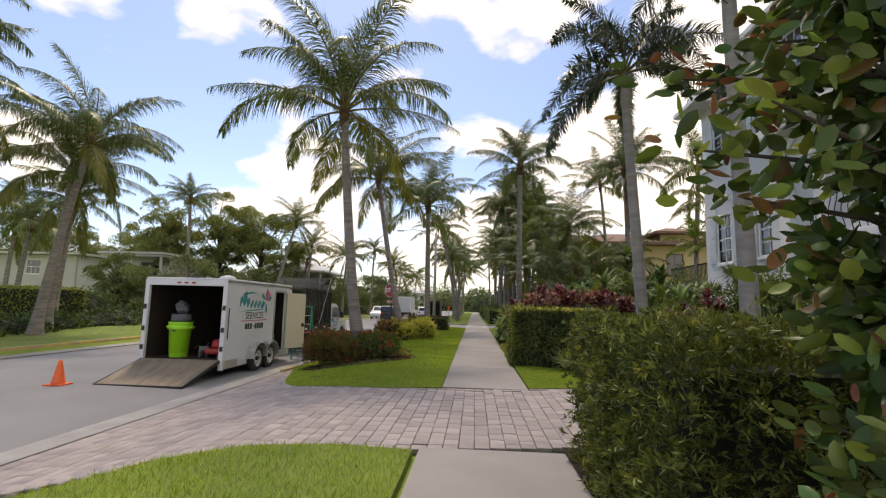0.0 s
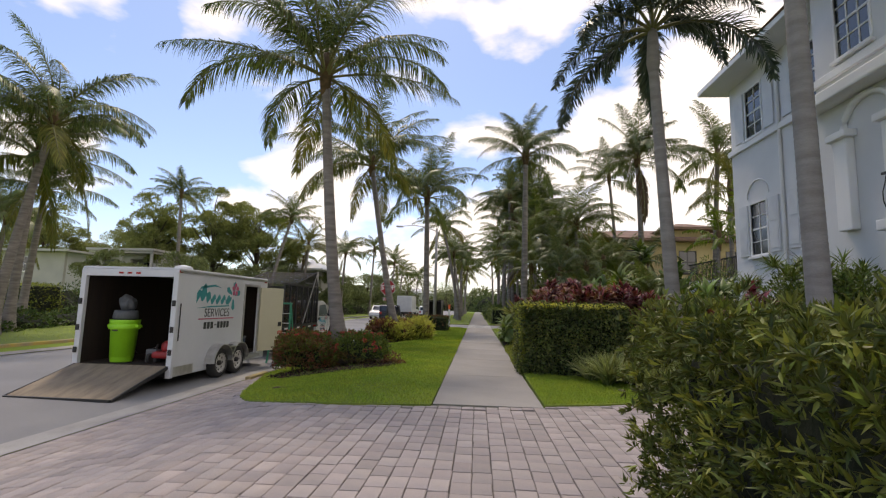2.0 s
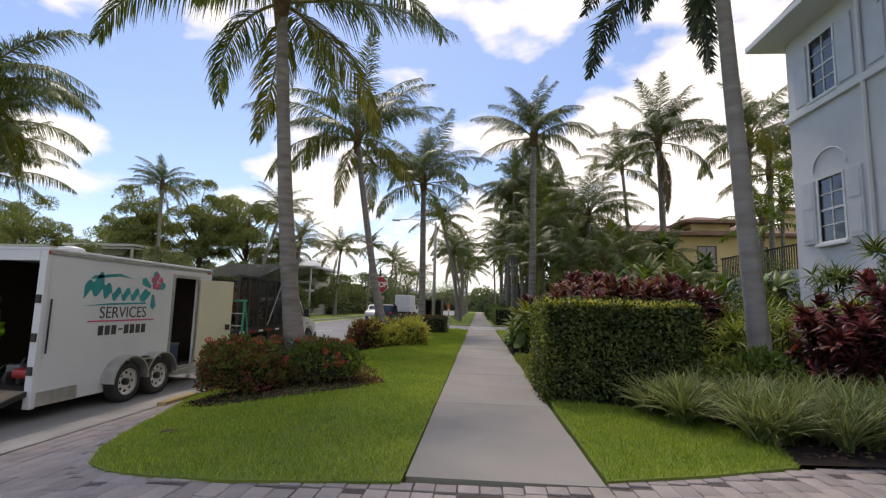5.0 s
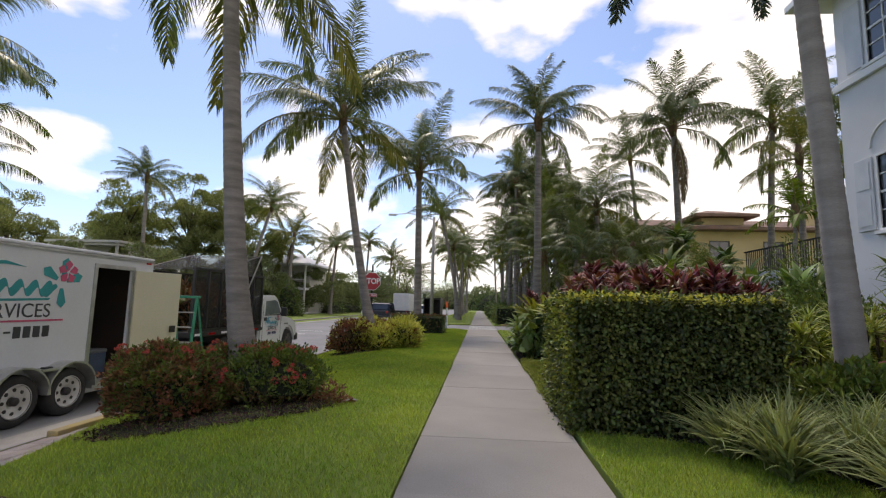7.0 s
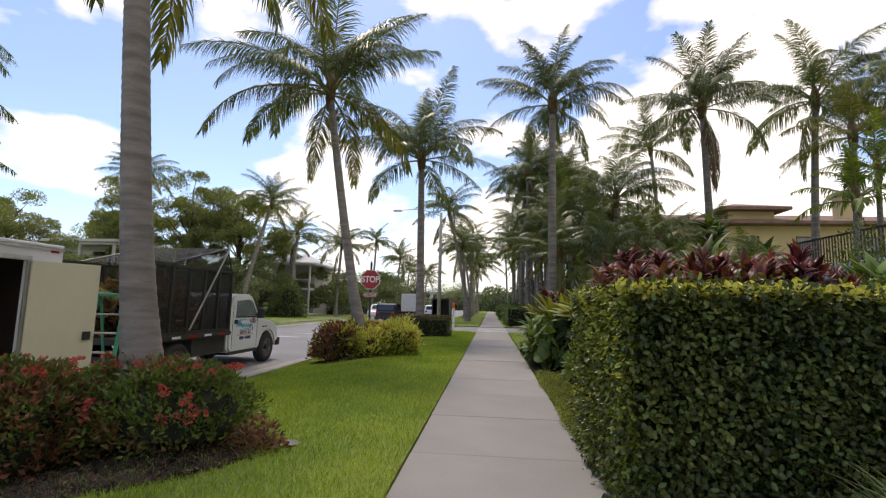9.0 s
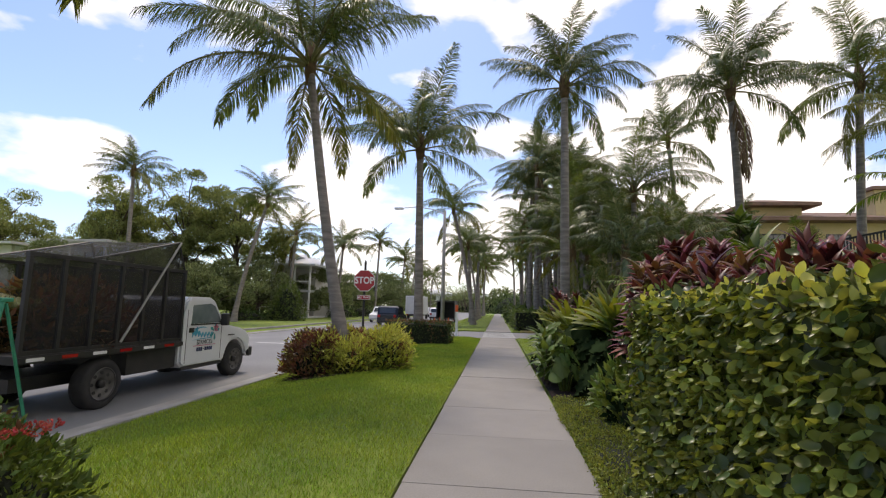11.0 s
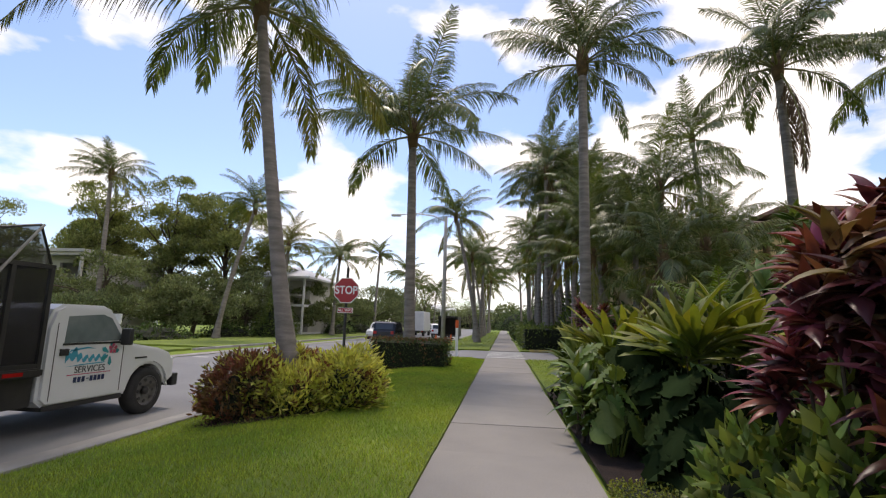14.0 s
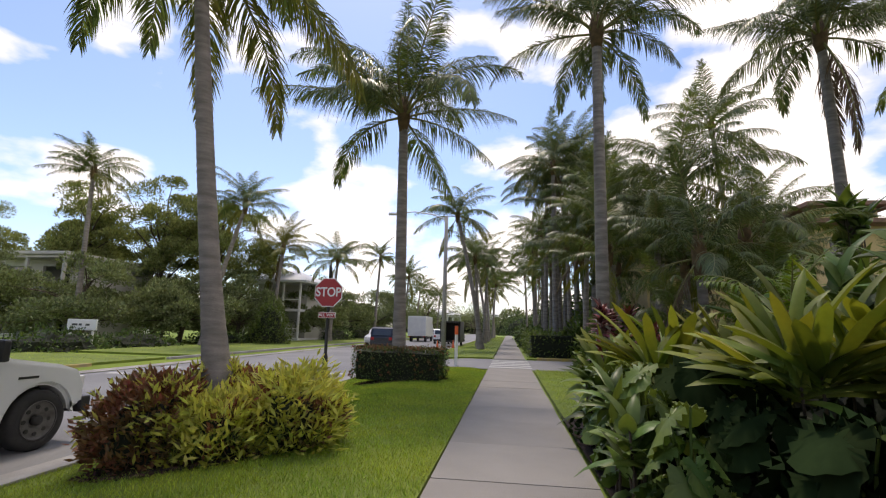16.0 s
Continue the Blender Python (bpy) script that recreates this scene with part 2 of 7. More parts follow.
CREAM_PANEL = mat("cream_door_lining", (0.60, 0.56, 0.42), (0.54, 0.50, 0.37), 1, 30, 0.6, 0.03, speckle=0.08)
COOLER_BLUE = mat("blue_box", (0.05, 0.08, 0.14), (0.04, 0.06, 0.11), 2, 30, 0.5)
TEAL = mat("teal_vinyl", (0.02, 0.30, 0.32), (0.02, 0.25, 0.27), 3, 30, 0.4, speckle=0.05)
CYAN = mat("cyan_vinyl", (0.05, 0.36, 0.50), (0.04, 0.31, 0.44), 3, 30, 0.4, speckle=0.05)
PINK = mat("pink_vinyl", (0.60, 0.10, 0.20), (0.50, 0.08, 0.16), 3, 30, 0.4, speckle=0.05)
NAVY = mat("navy_vinyl", (0.02, 0.03, 0.12), (0.02, 0.03, 0.10), 3, 30, 0.4, speckle=0.05)
CHARCOAL = mat("charcoal_vinyl", (0.05, 0.055, 0.06), (0.04, 0.045, 0.05), 3, 30, 0.4, speckle=0.05)
LIGHT_RED = mat("red_lens", (0.45, 0.015, 0.015), (0.35, 0.01, 0.01), 3, 30, 0.2, speckle=0.05)
SIGN_RED = mat("sign_red", (0.42, 0.018, 0.028), (0.36, 0.015, 0.024), 2, 30, 0.4, speckle=0.05)
SIGN_WHITE = mat("sign_white", (0.80, 0.80, 0.80), (0.75, 0.75, 0.75), 2, 30, 0.4, speckle=0.05)
POLE_GREY = mat("weathered_pole", (0.36, 0.35, 0.33), (0.28, 0.27, 0.26), 2, 30, 0.8, 0.2)


CAB_GLASS = mat("cab_glass", (0.13, 0.17, 0.17), (0.20, 0.24, 0.24), 2.5, 5, 0.05, spec=0.9, speckle=0.05)


def mesh_net(name):
    """Black shade netting: a fine weave that lets a third of the light by."""
    m = bpy.data.materials.new(name)
    m.use_nodes = True
    n, l = m.node_tree.nodes, m.node_tree.links
    b = n["Principled BSDF"]
    b.inputs["Base Color"].default_value, b.inputs["Roughness"].default_value = (0.02, 0.019, 0.018, 1), 0.8
    co, wv = n.new("ShaderNodeTexCoord"), n.new("ShaderNodeTexNoise")
    wv.inputs["Scale"].default_value = 3.0
    tr, mx, rm = n.new("ShaderNodeBsdfTransparent"), n.new("ShaderNodeMixShader"), n.new("ShaderNodeMapRange")
    rm.inputs["To Min"].default_value, rm.inputs["To Max"].default_value = 0.34, 0.70
    l.new(co.outputs["Object"], wv.inputs["Vector"])
    l.new(wv.outputs["Fac"], rm.inputs["Value"])
    l.new(rm.outputs["Result"], mx.inputs["Fac"])
    l.new(b.outputs["BSDF"], mx.inputs[1])
    l.new(tr.outputs["BSDF"], mx.inputs[2])
    l.new(mx.outputs["Shader"], n["Material Output"].inputs["Surface"])
    return m


NETTING = mesh_net("shade_netting")
rng = np.random.default_rng(7)


# ---- makers ----
def thing(name, x, y, z, label, category, turn=0.0, group="", kind=""):
    ob = new(name)
    ob.empty_display_size = 0.1
    ob.matrix_world = pose(x, y, z, 0, 0, turn)
    return tagged(ob, label, category, group, kind)


def finish(data, *materials, smooth=False):
    for m in materials:
        data.materials.append(m)
    if smooth:
        data.polygons.foreach_set("use_smooth", [True] * len(data.polygons))
    return data


def part(name, bm, material, parent, label="", smooth=False):
    """One mesh object out of a bmesh or a ready mesh, under its thing."""
    if isinstance(bm, bmesh.types.BMesh):
        data = bpy.data.meshes.new(name)
        bmesh.ops.recalc_face_normals(bm, faces=bm.faces)
        bm.to_mesh(data)
        bm.free()
        finish(data, material, smooth=smooth)
    else:
        data = bm
        if material and not data.materials:
            finish(data, material, smooth=smooth)
    ob = new(name, data)
    if parent:
        ob.parent = parent
    return tagged(ob, label)


def box(x0, x1, y0, y1, z0, z1, bevel=0.0, bm=None):
    bm = bm or bmesh.new()
    made = bmesh.ops.create_cube(bm, size=1.0, matrix=Matrix.LocRotScale(((x0 + x1) / 2, (y0 + y1) / 2, (z0 + z1) / 2), None, (abs(x1 - x0), abs(y1 - y0), abs(z1 - z0))))
    if bevel:
        edges = list({e for v in made["verts"] for e in v.link_edges})
        bmesh.ops.bevel(bm, geom=edges, offset=bevel, segments=2, affect="EDGES", profile=0.6)
    return bm


def rod(a, b, r0, r1=None, sides=10, bm=None, caps=True):
    bm = bm or bmesh.new()
    a, b = Vector(a), Vector(b)
    d = b - a
    m = Matrix.Translation((a + b) / 2) @ d.to_track_quat("Z", "Y").to_matrix().to_4x4()
    bmesh.ops.create_cone(bm, cap_ends=caps, segments=sides, radius1=r0, radius2=r0 if r1 is None else r1, depth=d.length, matrix=m)
    return bm


def lathe(profile, sides=20, bm=None, at=(0, 0, 0), axis="z", caps=True):
    """A turned shape: (radius, height) pairs round an axis."""
    bm = bm or bmesh.new()
    rings = []
    for r, h in profile:
        ring = []
        for i in range(sides):
            a = 2 * math.pi * i / sides
            p = (r * math.cos(a), r * math.sin(a), h) if axis == "z" else (h, r * math.cos(a), r * math.sin(a))
            ring.append(bm.verts.new(Vector(at) + Vector(p)))
        rings.append(ring)
    for a, b in zip(rings, rings[1:]):
        for i in range(sides):
            bm.faces.new((a[i], a[(i + 1) % sides], b[(i + 1) % sides], b[i]))
    if caps:
        bm.faces.new(rings[0][::-1])
        bm.faces.new(rings[-1])
    return bm


def slab(outline, x0, x1, bm=None, bevel=0.0):
    """A (y, z) outline carried from x0 to x1."""
    bm = bm or bmesh.new()
    va = [bm.verts.new((x0, y, z)) for y, z in outline]
    vb = [bm.verts.new((x1, y, z)) for y, z in outline]
    n = len(outline)
    fs = [bm.faces.new(va), bm.faces.new(vb[::-1])]
    for i in range(n):
        fs.append(bm.faces.new((va[i], vb[i], vb[(i + 1) % n], va[(i + 1) % n])))
    bmesh.ops.recalc_face_normals(bm, faces=fs)
    if bevel:
        bmesh.ops.bevel(bm, geom=list(fs[0].edges) + list(fs[1].edges), offset=bevel, segments=2, affect="EDGES")
    return bm


def np_mesh(name, verts, tris, *materials, slots=None, smooth=False):
    data = bpy.data.meshes.new(name)
    data.vertices.add(len(verts))
    data.vertices.foreach_set("co", np.asarray(verts, np.float32).ravel())
    data.loops.add(len(tris) * 3)
    data.loops.foreach_set("vertex_index", np.asarray(tris, np.int32).ravel())
    data.polygons.add(len(tris))
    data.polygons.foreach_set("loop_start", np.arange(0, len(tris) * 3, 3, dtype=np.int32))
    for m in materials:
        data.materials.append(m)
    if slots is not None:
        data.polygons.foreach_set("material_index", np.asarray(slots, np.int32))
    if smooth:
        data.polygons.foreach_set("use_smooth", np.ones(len(tris), bool))
    data.update(calc_edges=True)
    return data


def unit(v):
    return v / np.maximum(np.linalg.norm(v, axis=-1, keepdims=True), 1e-9)


def leaves(points, ways, length, width, fold=0.25):
    """Small folded leaves at the points, each along its way: verts and triangles."""
    n = len(points)
    ways = unit(ways)
    side = unit(np.cross(ways, unit(rng.normal(size=(n, 3)))))
    up = np.cross(side, ways)
    ln = (length * rng.uniform(0.7, 1.25, n))[:, None]
    wd = (width * rng.uniform(0.75, 1.2, n))[:, None] / 2
    mid = points + ways * ln * 0.45 - up * wd * fold * 2
    verts = np.stack([points, points + ways * ln * 0.42 + side * wd, points + ways * ln * 0.42 - side * wd, mid, points + ways * ln], 1)
    base = np.array([[0, 1, 3], [0, 3, 2], [1, 4, 3], [3, 4, 2]])
    tris = (np.arange(n)[:, None, None] * 5 + base).reshape(-1, 3)
    return verts.reshape(-1, 3), tris


def oval_leaves(points, ways, length, width, face=None):
    """Rounded leaves with a folded middle and a curled tip, turned to face a way where one is given."""
    n = len(points)
    ways = unit(ways)
    side = unit(np.cross(ways, unit(rng.normal(size=(n, 3))) if face is None else face))
    up = np.cross(side, ways)
    ln = (length * rng.uniform(0.7, 1.25, n))[:, None]
    wd = (width * rng.uniform(0.75, 1.2, n))[:, None] / 2
    curl = rng.uniform(-0.1, 0.25, n)[:, None] * ln
    ring = []
    for s, w, z in ((0.0, 0.0, 0.0), (0.22, 0.8, 0.1), (0.55, 1.0, 0.2), (0.85, 0.62, 0.7), (1.0, 0.0, 1.0), (0.85, -0.62, 0.7), (0.55, -1.0, 0.2), (0.22, -0.8, 0.1), (0.5, 0.0, 0.5)):
        ring.append(points + ways * ln * s + side * wd * w - up * (curl * z + (0.012 if (s, w) == (0.5, 0.0) else 0.0)))
    verts = np.stack(ring, 1)
    base = np.array([[i, (i + 1) % 8, 8] for i in range(8)])
    tris = (np.arange(n)[:, None, None] * 9 + base).reshape(-1, 3)
    return verts.reshape(-1, 3), tris


def blades(points, turn, lift, length, width, bend, segs=5, fold=0.3, shape=0.35):
    """Long arching leaves: strips with a folded middle that bend towards the ground."""
    n = len(points)
    turn, lift, length, width, bend = (np.broadcast_to(np.asarray(v, float), (n,)) for v in (turn, lift, length, width, bend))
    out = np.stack([np.cos(turn), np.sin(turn), np.zeros(n)], 1)
    side = np.stack([-np.sin(turn), np.cos(turn), np.zeros(n)], 1)
    p = np.array(points, float)
    rings, angle = [], lift.copy()
    for i in range(segs + 1):
        s = i / segs
        if shape:
            w = width * (np.sin(math.pi * min(0.999, max(0.0, s)) ** shape) if s > 0 else 0.35) / 2
        else:
            w = width * (0.5 + 0.5 * min(1.0, s * 2.2)) * math.sqrt(max(0.0, 1 - s ** 5)) / 2
        if i == segs:
            w = width * 0.02
        d = out * np.cos(angle)[:, None] + np.array([0, 0, 1.0]) * np.sin(angle)[:, None]
        nrm = np.cross(d, side)
        w = np.broadcast_to(w, (n,))[:, None]
        rings.append(np.stack([p + side * w, p + nrm * w * fold * 2, p - side * w], 1))
        p = p + d * (length / segs)[:, None]
        angle = angle - bend / segs
    verts = np.stack(rings, 1).reshape(-1, 3)
    per = (segs + 1) * 3
    base = []
    for i in range(segs):
        a, b = i * 3, i * 3 + 3
        base += [[a, b, b + 1], [a, b + 1, a + 1], [a + 1, b + 1, b + 2], [a + 1, b + 2, a + 2]]
    tris = (np.arange(n)[:, None, None] * per + np.array(base)).reshape(-1, 3)
    return verts, tris


def joined(*sets):
    verts, tris, at = [], [], 0
    for v, t in sets:
        verts.append(v)
        tris.append(t + at)
        at += len(v)
    return np.concatenate(verts), np.concatenate(tris)


def tube(points, radii, sides=8):
    """A tapering tube along points: verts and triangles."""
    pts = np.asarray(points, float)
    way = unit(np.gradient(pts, axis=0))
    ref = np.where(np.abs(way[:, 2:3]) > 0.9, np.array([[1.0, 0, 0]]), np.array([[0, 0, 1.0]]))
    a = unit(np.cross(way, ref))
    b = np.cross(way, a)
    ang = np.linspace(0, 2 * math.pi, sides, endpoint=False)
    r = np.asarray(radii, float)[:, None, None]
    verts = pts[:, None] + r * (np.cos(ang)[None, :, None] * a[:, None] + np.sin(ang)[None, :, None] * b[:, None])
    tris = []
    for i in range(len(pts) - 1):
        for k in range(sides):
            p, q = i * sides + k, i * sides + (k + 1) % sides
            tris += [[p, q, q + sides], [p, q + sides, p + sides]]
    return verts.reshape(-1, 3), np.array(tris)


# ---- palms ----
def frond_mesh(name, lift, bend, droop, leafmat, span=4.0, pairs=128, leaf=1.08, bushy=False, width=0.027, sway=0.0):
    """One feather leaf along +x: a yellow-green stem that arches and swings aside, and ragged hanging leaflets."""
    segs = 14
    p, ang, pts, ways = np.zeros(3), lift, [], []
    for i in range(segs + 1):
        pts.append(p.copy())
        d = unit(np.array([math.cos(ang), sway * (i / segs) * 1.6, math.sin(ang)]))
        ways.append(d)
        p = p + d * span / segs
        ang -= bend / segs * (0.7 + 0.6 * i / segs)
    pts, ways = np.array(pts), np.array(ways)
    sv, st = tube(pts, np.linspace(0.042, 0.006, segs + 1), 5)
    s = np.sort(np.concatenate([np.linspace(0.17, 1.0, pairs)] * 2))
    sgn = np.tile([1.0, -1.0], pairs)
    if bushy:
        s, sgn = np.repeat(s, 2), np.repeat(sgn, 2)
    keep = rng.random(len(s)) > 0.07
    s, sgn = s[keep], sgn[keep]
    n = len(s)
    # leaflets gather in loose bundles
    ph = rng.uniform(0, 6.28, 4)
    bundle = 0.55 * np.sin(s * 31 + ph[0] + sgn) + 0.45 * np.sin(s * 67 + ph[1] + 2 * sgn)
    s = np.clip(s + 0.004 * bundle + rng.uniform(-0.005, 0.005, n), 0.12, 1)
    f = s * segs
    root = np.stack([np.interp(f, np.arange(segs + 1), pts[:, k]) for k in range(3)], 1)
    tan = unit(np.stack([np.interp(f, np.arange(segs + 1), ways[:, k]) for k in range(3)], 1))
    across = unit(np.cross(np.array([0, 0, 1.0])[None], tan) + np.array([0, 1e-4, 0]))
    upv = np.cross(tan, across)
    side = across * sgn[:, None]
    ln = leaf * np.clip((s - 0.1) / 0.14, 0.35, 1) * (1 - 0.72 * s ** 2.2) * rng.uniform(0.72, 1.12, n) * (1 + 0.08 * bundle)
    if bushy:
        phi = rng.uniform(0, 2 * math.pi, n)
        d = unit(tan * 0.62 + (across * np.cos(phi)[:, None] + upv * np.sin(phi)[:, None]) * 0.85 + rng.normal(0, 0.12, (n, 3)))
    else:
        d = unit(tan * (0.66 + 0.5 * s[:, None] ** 3 + 0.14 * bundle[:, None]) + side * 0.8 + upv * (0.34 - 0.2 * s)[:, None] * rng.uniform(0.3, 1.2, n)[:, None] + rng.normal(0, 0.10, (n, 3)))
    down = np.array([0, 0, -1.0])
    hang = (droop * (1 + 0.2 * bundle) * rng.uniform(0.6, 1.4, n))[:, None]
    d1 = unit(d + down * hang * 0.30)
    d2 = unit(d + down * hang * 0.95)
    d3 = unit(d + down * hang * 2.1)
    q1 = root + d1 * (ln * 0.33)[:, None]
    q2 = q1 + d2 * (ln * 0.33)[:, None]
    q3 = q2 + d3 * (ln * 0.34)[:, None]
    wv = unit(np.cross(d1, upv)) * width / 2
    verts = np.stack([root + wv * 0.5, root - wv * 0.5, q1 + wv, q1 - wv, q2 + wv * 0.75, q2 - wv * 0.75, q3], 1).reshape(-1, 3)
    base = np.array([[0, 1, 3], [0, 3, 2], [2, 3, 5], [2, 5, 4], [4, 5, 6]])
    tris = (np.arange(n)[:, None, None] * 7 + base).reshape(-1, 3)
    v, t = joined((sv, st), (verts, tris))
    return np_mesh(name, v, t, RACHIS, leafmat, slots=[0] * len(st) + [1] * len(tris))


def frond_set(leafmat, oldmat, deadmat, **kw):
    """Young upright, middle, low and hanging leaves, a few of each."""
    return {
        "up": [frond_mesh("frond", radians(84 - 7 * i), radians(46 + 17 * i), 0.45 + 0.2 * i, leafmat, sway=(0.35, -0.3, 0.15, -0.4)[i], **kw) for i in range(4)],
        "mid": [frond_mesh("frond", radians(56 - 8 * i), radians(74 + 10 * i), 1.0, leafmat, sway=(-0.3, 0.3, 0.45, -0.15)[i], **kw) for i in range(4)],
        "low": [frond_mesh("frond", radians(25 - 13 * i), radians(58 + 9 * i), 1.35, oldmat if i == 2 else leafmat, sway=(0.3, -0.35, 0.1)[i], **kw) for i in range(3)],
        "dead": [frond_mesh("frond", radians(-46 - 14 * i), radians(34), 2.2, deadmat, **kw) for i in range(2)],
    }


def plume_set(leafmat, **kw):
    """Foxtail leaves: round plumes that leave the shaft steeply and hang in a bow."""
    def one(lift, bend, sway):
        return frond_mesh("frond", radians(lift), radians(bend), 0.35, leafmat, sway=sway, bushy=True, **kw)
    return {"up": [one(80, 70, 0.2), one(70, 95, -0.2)], "mid": [one(50, 118, 0.2), one(38, 112, -0.25), one(44, 128, 0.0)], "low": [one(16, 100, 0.2), one(4, 84, -0.2)], "dead": [one(-40, 40, 0.0)]}


COCO = frond_set(FROND, FROND_OLD, FROND_OLD)
COCO_YELLOW = frond_set(FROND_OLD, FROND_OLD, FROND_DEAD)
COCO_DARK = frond_set(FROND_DARK, FROND, FROND_DEAD, pairs=100, width=0.033)
FOXTAIL = plume_set(FROND_FOX, span=2.9, pairs=100, leaf=0.6, width=0.032)
ARECA = frond_set(FROND_BRIGHT, FROND_BRIGHT, FROND_OLD, span=2.0, pairs=26, leaf=0.55, width=0.05)


def trunk_mesh(rise, lean_x, lean_y, r0, r1, bulge, bow, material, ring=0.11):
    n = max(12, int(rise / (ring / 2)))
    s = np.linspace(0, 1, n)
    z = s * rise
    curve = s ** bow
    pts = np.stack([lean_x * curve, lean_y * curve, z - 0.1 * (s == 0)], 1)
    r = r1 + (r0 - r1) * (1 - s) ** 0.9 + bulge * np.exp(-z / 0.62)
    r = r * (1 + 0.022 * np.where(np.arange(n) % 2 == 0, 1, -1) * rng.uniform(0.4, 1.2, n))
    v, t = tube(pts, r, 14)
    return np_mesh("trunk", v, t, material, smooth=True)


def palm(x, y, rise, lean=(0.0, 0.0), z=0.0, fronds=COCO, count=(4, 8, 7, 2), size=1.0, r=(0.19, 0.13), bulge=0.16, bow=1.6, bark=TRUNK, turn=0.0,
         label="tall coconut palm with a ringed grey trunk", name="coconut_palm", group="palms along the street", shaft=None):
    t = thing(name, x, y, z, label, "palm tree", group=group)
    part("trunk", trunk_mesh(rise, lean[0], lean[1], r[0], r[1], bulge, bow, bark), None, t)
    top = Vector((lean[0], lean[1], rise))
    if shaft:
        part("crownshaft", lathe([(r[1] * 1.05, -0.1), (r[1] * 1.35, 0.15), (r[1] * 1.1, 0.8), (r[1] * 0.6, 1.3)], 12, at=top), shaft, t, "smooth green crownshaft", smooth=True)
        top = top + Vector((0, 0, 1.0))
    else:
        part("crown_base", lathe([(r[1] * 1.0, -0.5), (r[1] * 1.5, -0.15), (r[1] * 1.7, 0.25), (r[1] * 0.8, 0.7)], 10, at=top), CROWNSHAFT, t, "brown fibrous crown base", smooth=True)
    k = 0
    for kind, num in zip(("up", "mid", "low", "dead"), count):
        for i in range(num):
            a = turn + k * 137.5 + random.uniform(-14, 14)
            k += 1
            f = part("frond", random.choice(fronds[kind]), None, t)
            sz = size * random.uniform(0.88, 1.1) * (0.96 if kind == "up" else 1.0)
            f.matrix_local = Matrix.Translation(top + Vector((0, 0, 0.18 if kind == "up" else 0.0))) @ pose(0, 0, 0, random.uniform(-9, 9), random.uniform(-7, 7), a) @ Matrix.Scale(sz, 4)
    return t


# ---- shrubs and hedges ----
def shell_points(n, sx, sy, sz, rough=0.03, bottom=0.0, wavy=0.07):
    """Points and outward ways on the sides and top of a clipped block sx by sy by sz, centred in x and y."""
    faces = np.array([sy * sz, sy * sz, sx * sz, sx * sz, sx * sy])
    which = rng.choice(5, n, p=faces / faces.sum())
    u, v = rng.uniform(-0.5, 0.5, n), rng.uniform(-0.5, 0.5, n)
    p, w = np.zeros((n, 3)), np.zeros((n, 3))
    for k, (fx, fy, top) in enumerate(((1, 0, 0), (-1, 0, 0), (0, 1, 0), (0, -1, 0), (0, 0, 1))):
        m = which == k
        if fx:
            p[m] = np.stack([np.full(m.sum(), fx * sx / 2), u[m] * sy, (v[m] + 0.5) * sz], 1)
        elif fy:
            p[m] = np.stack([u[m] * sx, np.full(m.sum(), fy * sy / 2), (v[m] + 0.5) * sz], 1)
        else:
            p[m] = np.stack([u[m] * sx, v[m] * sy, np.full(m.sum(), sz)], 1)
        w[m] = (fx, fy, top)
    p += rng.normal(0, rough, (n, 3)) - w * np.abs(rng.normal(0, rough * 1.5, (n, 1)))
    # worn corners and uneven clipping
    wave = np.array([noise.noise(Vector(q) * 1.3) for q in p])
    p += w * (wave * wavy)[:, None]
    p[:, 2] = np.maximum(p[:, 2], bottom)
    return p, w


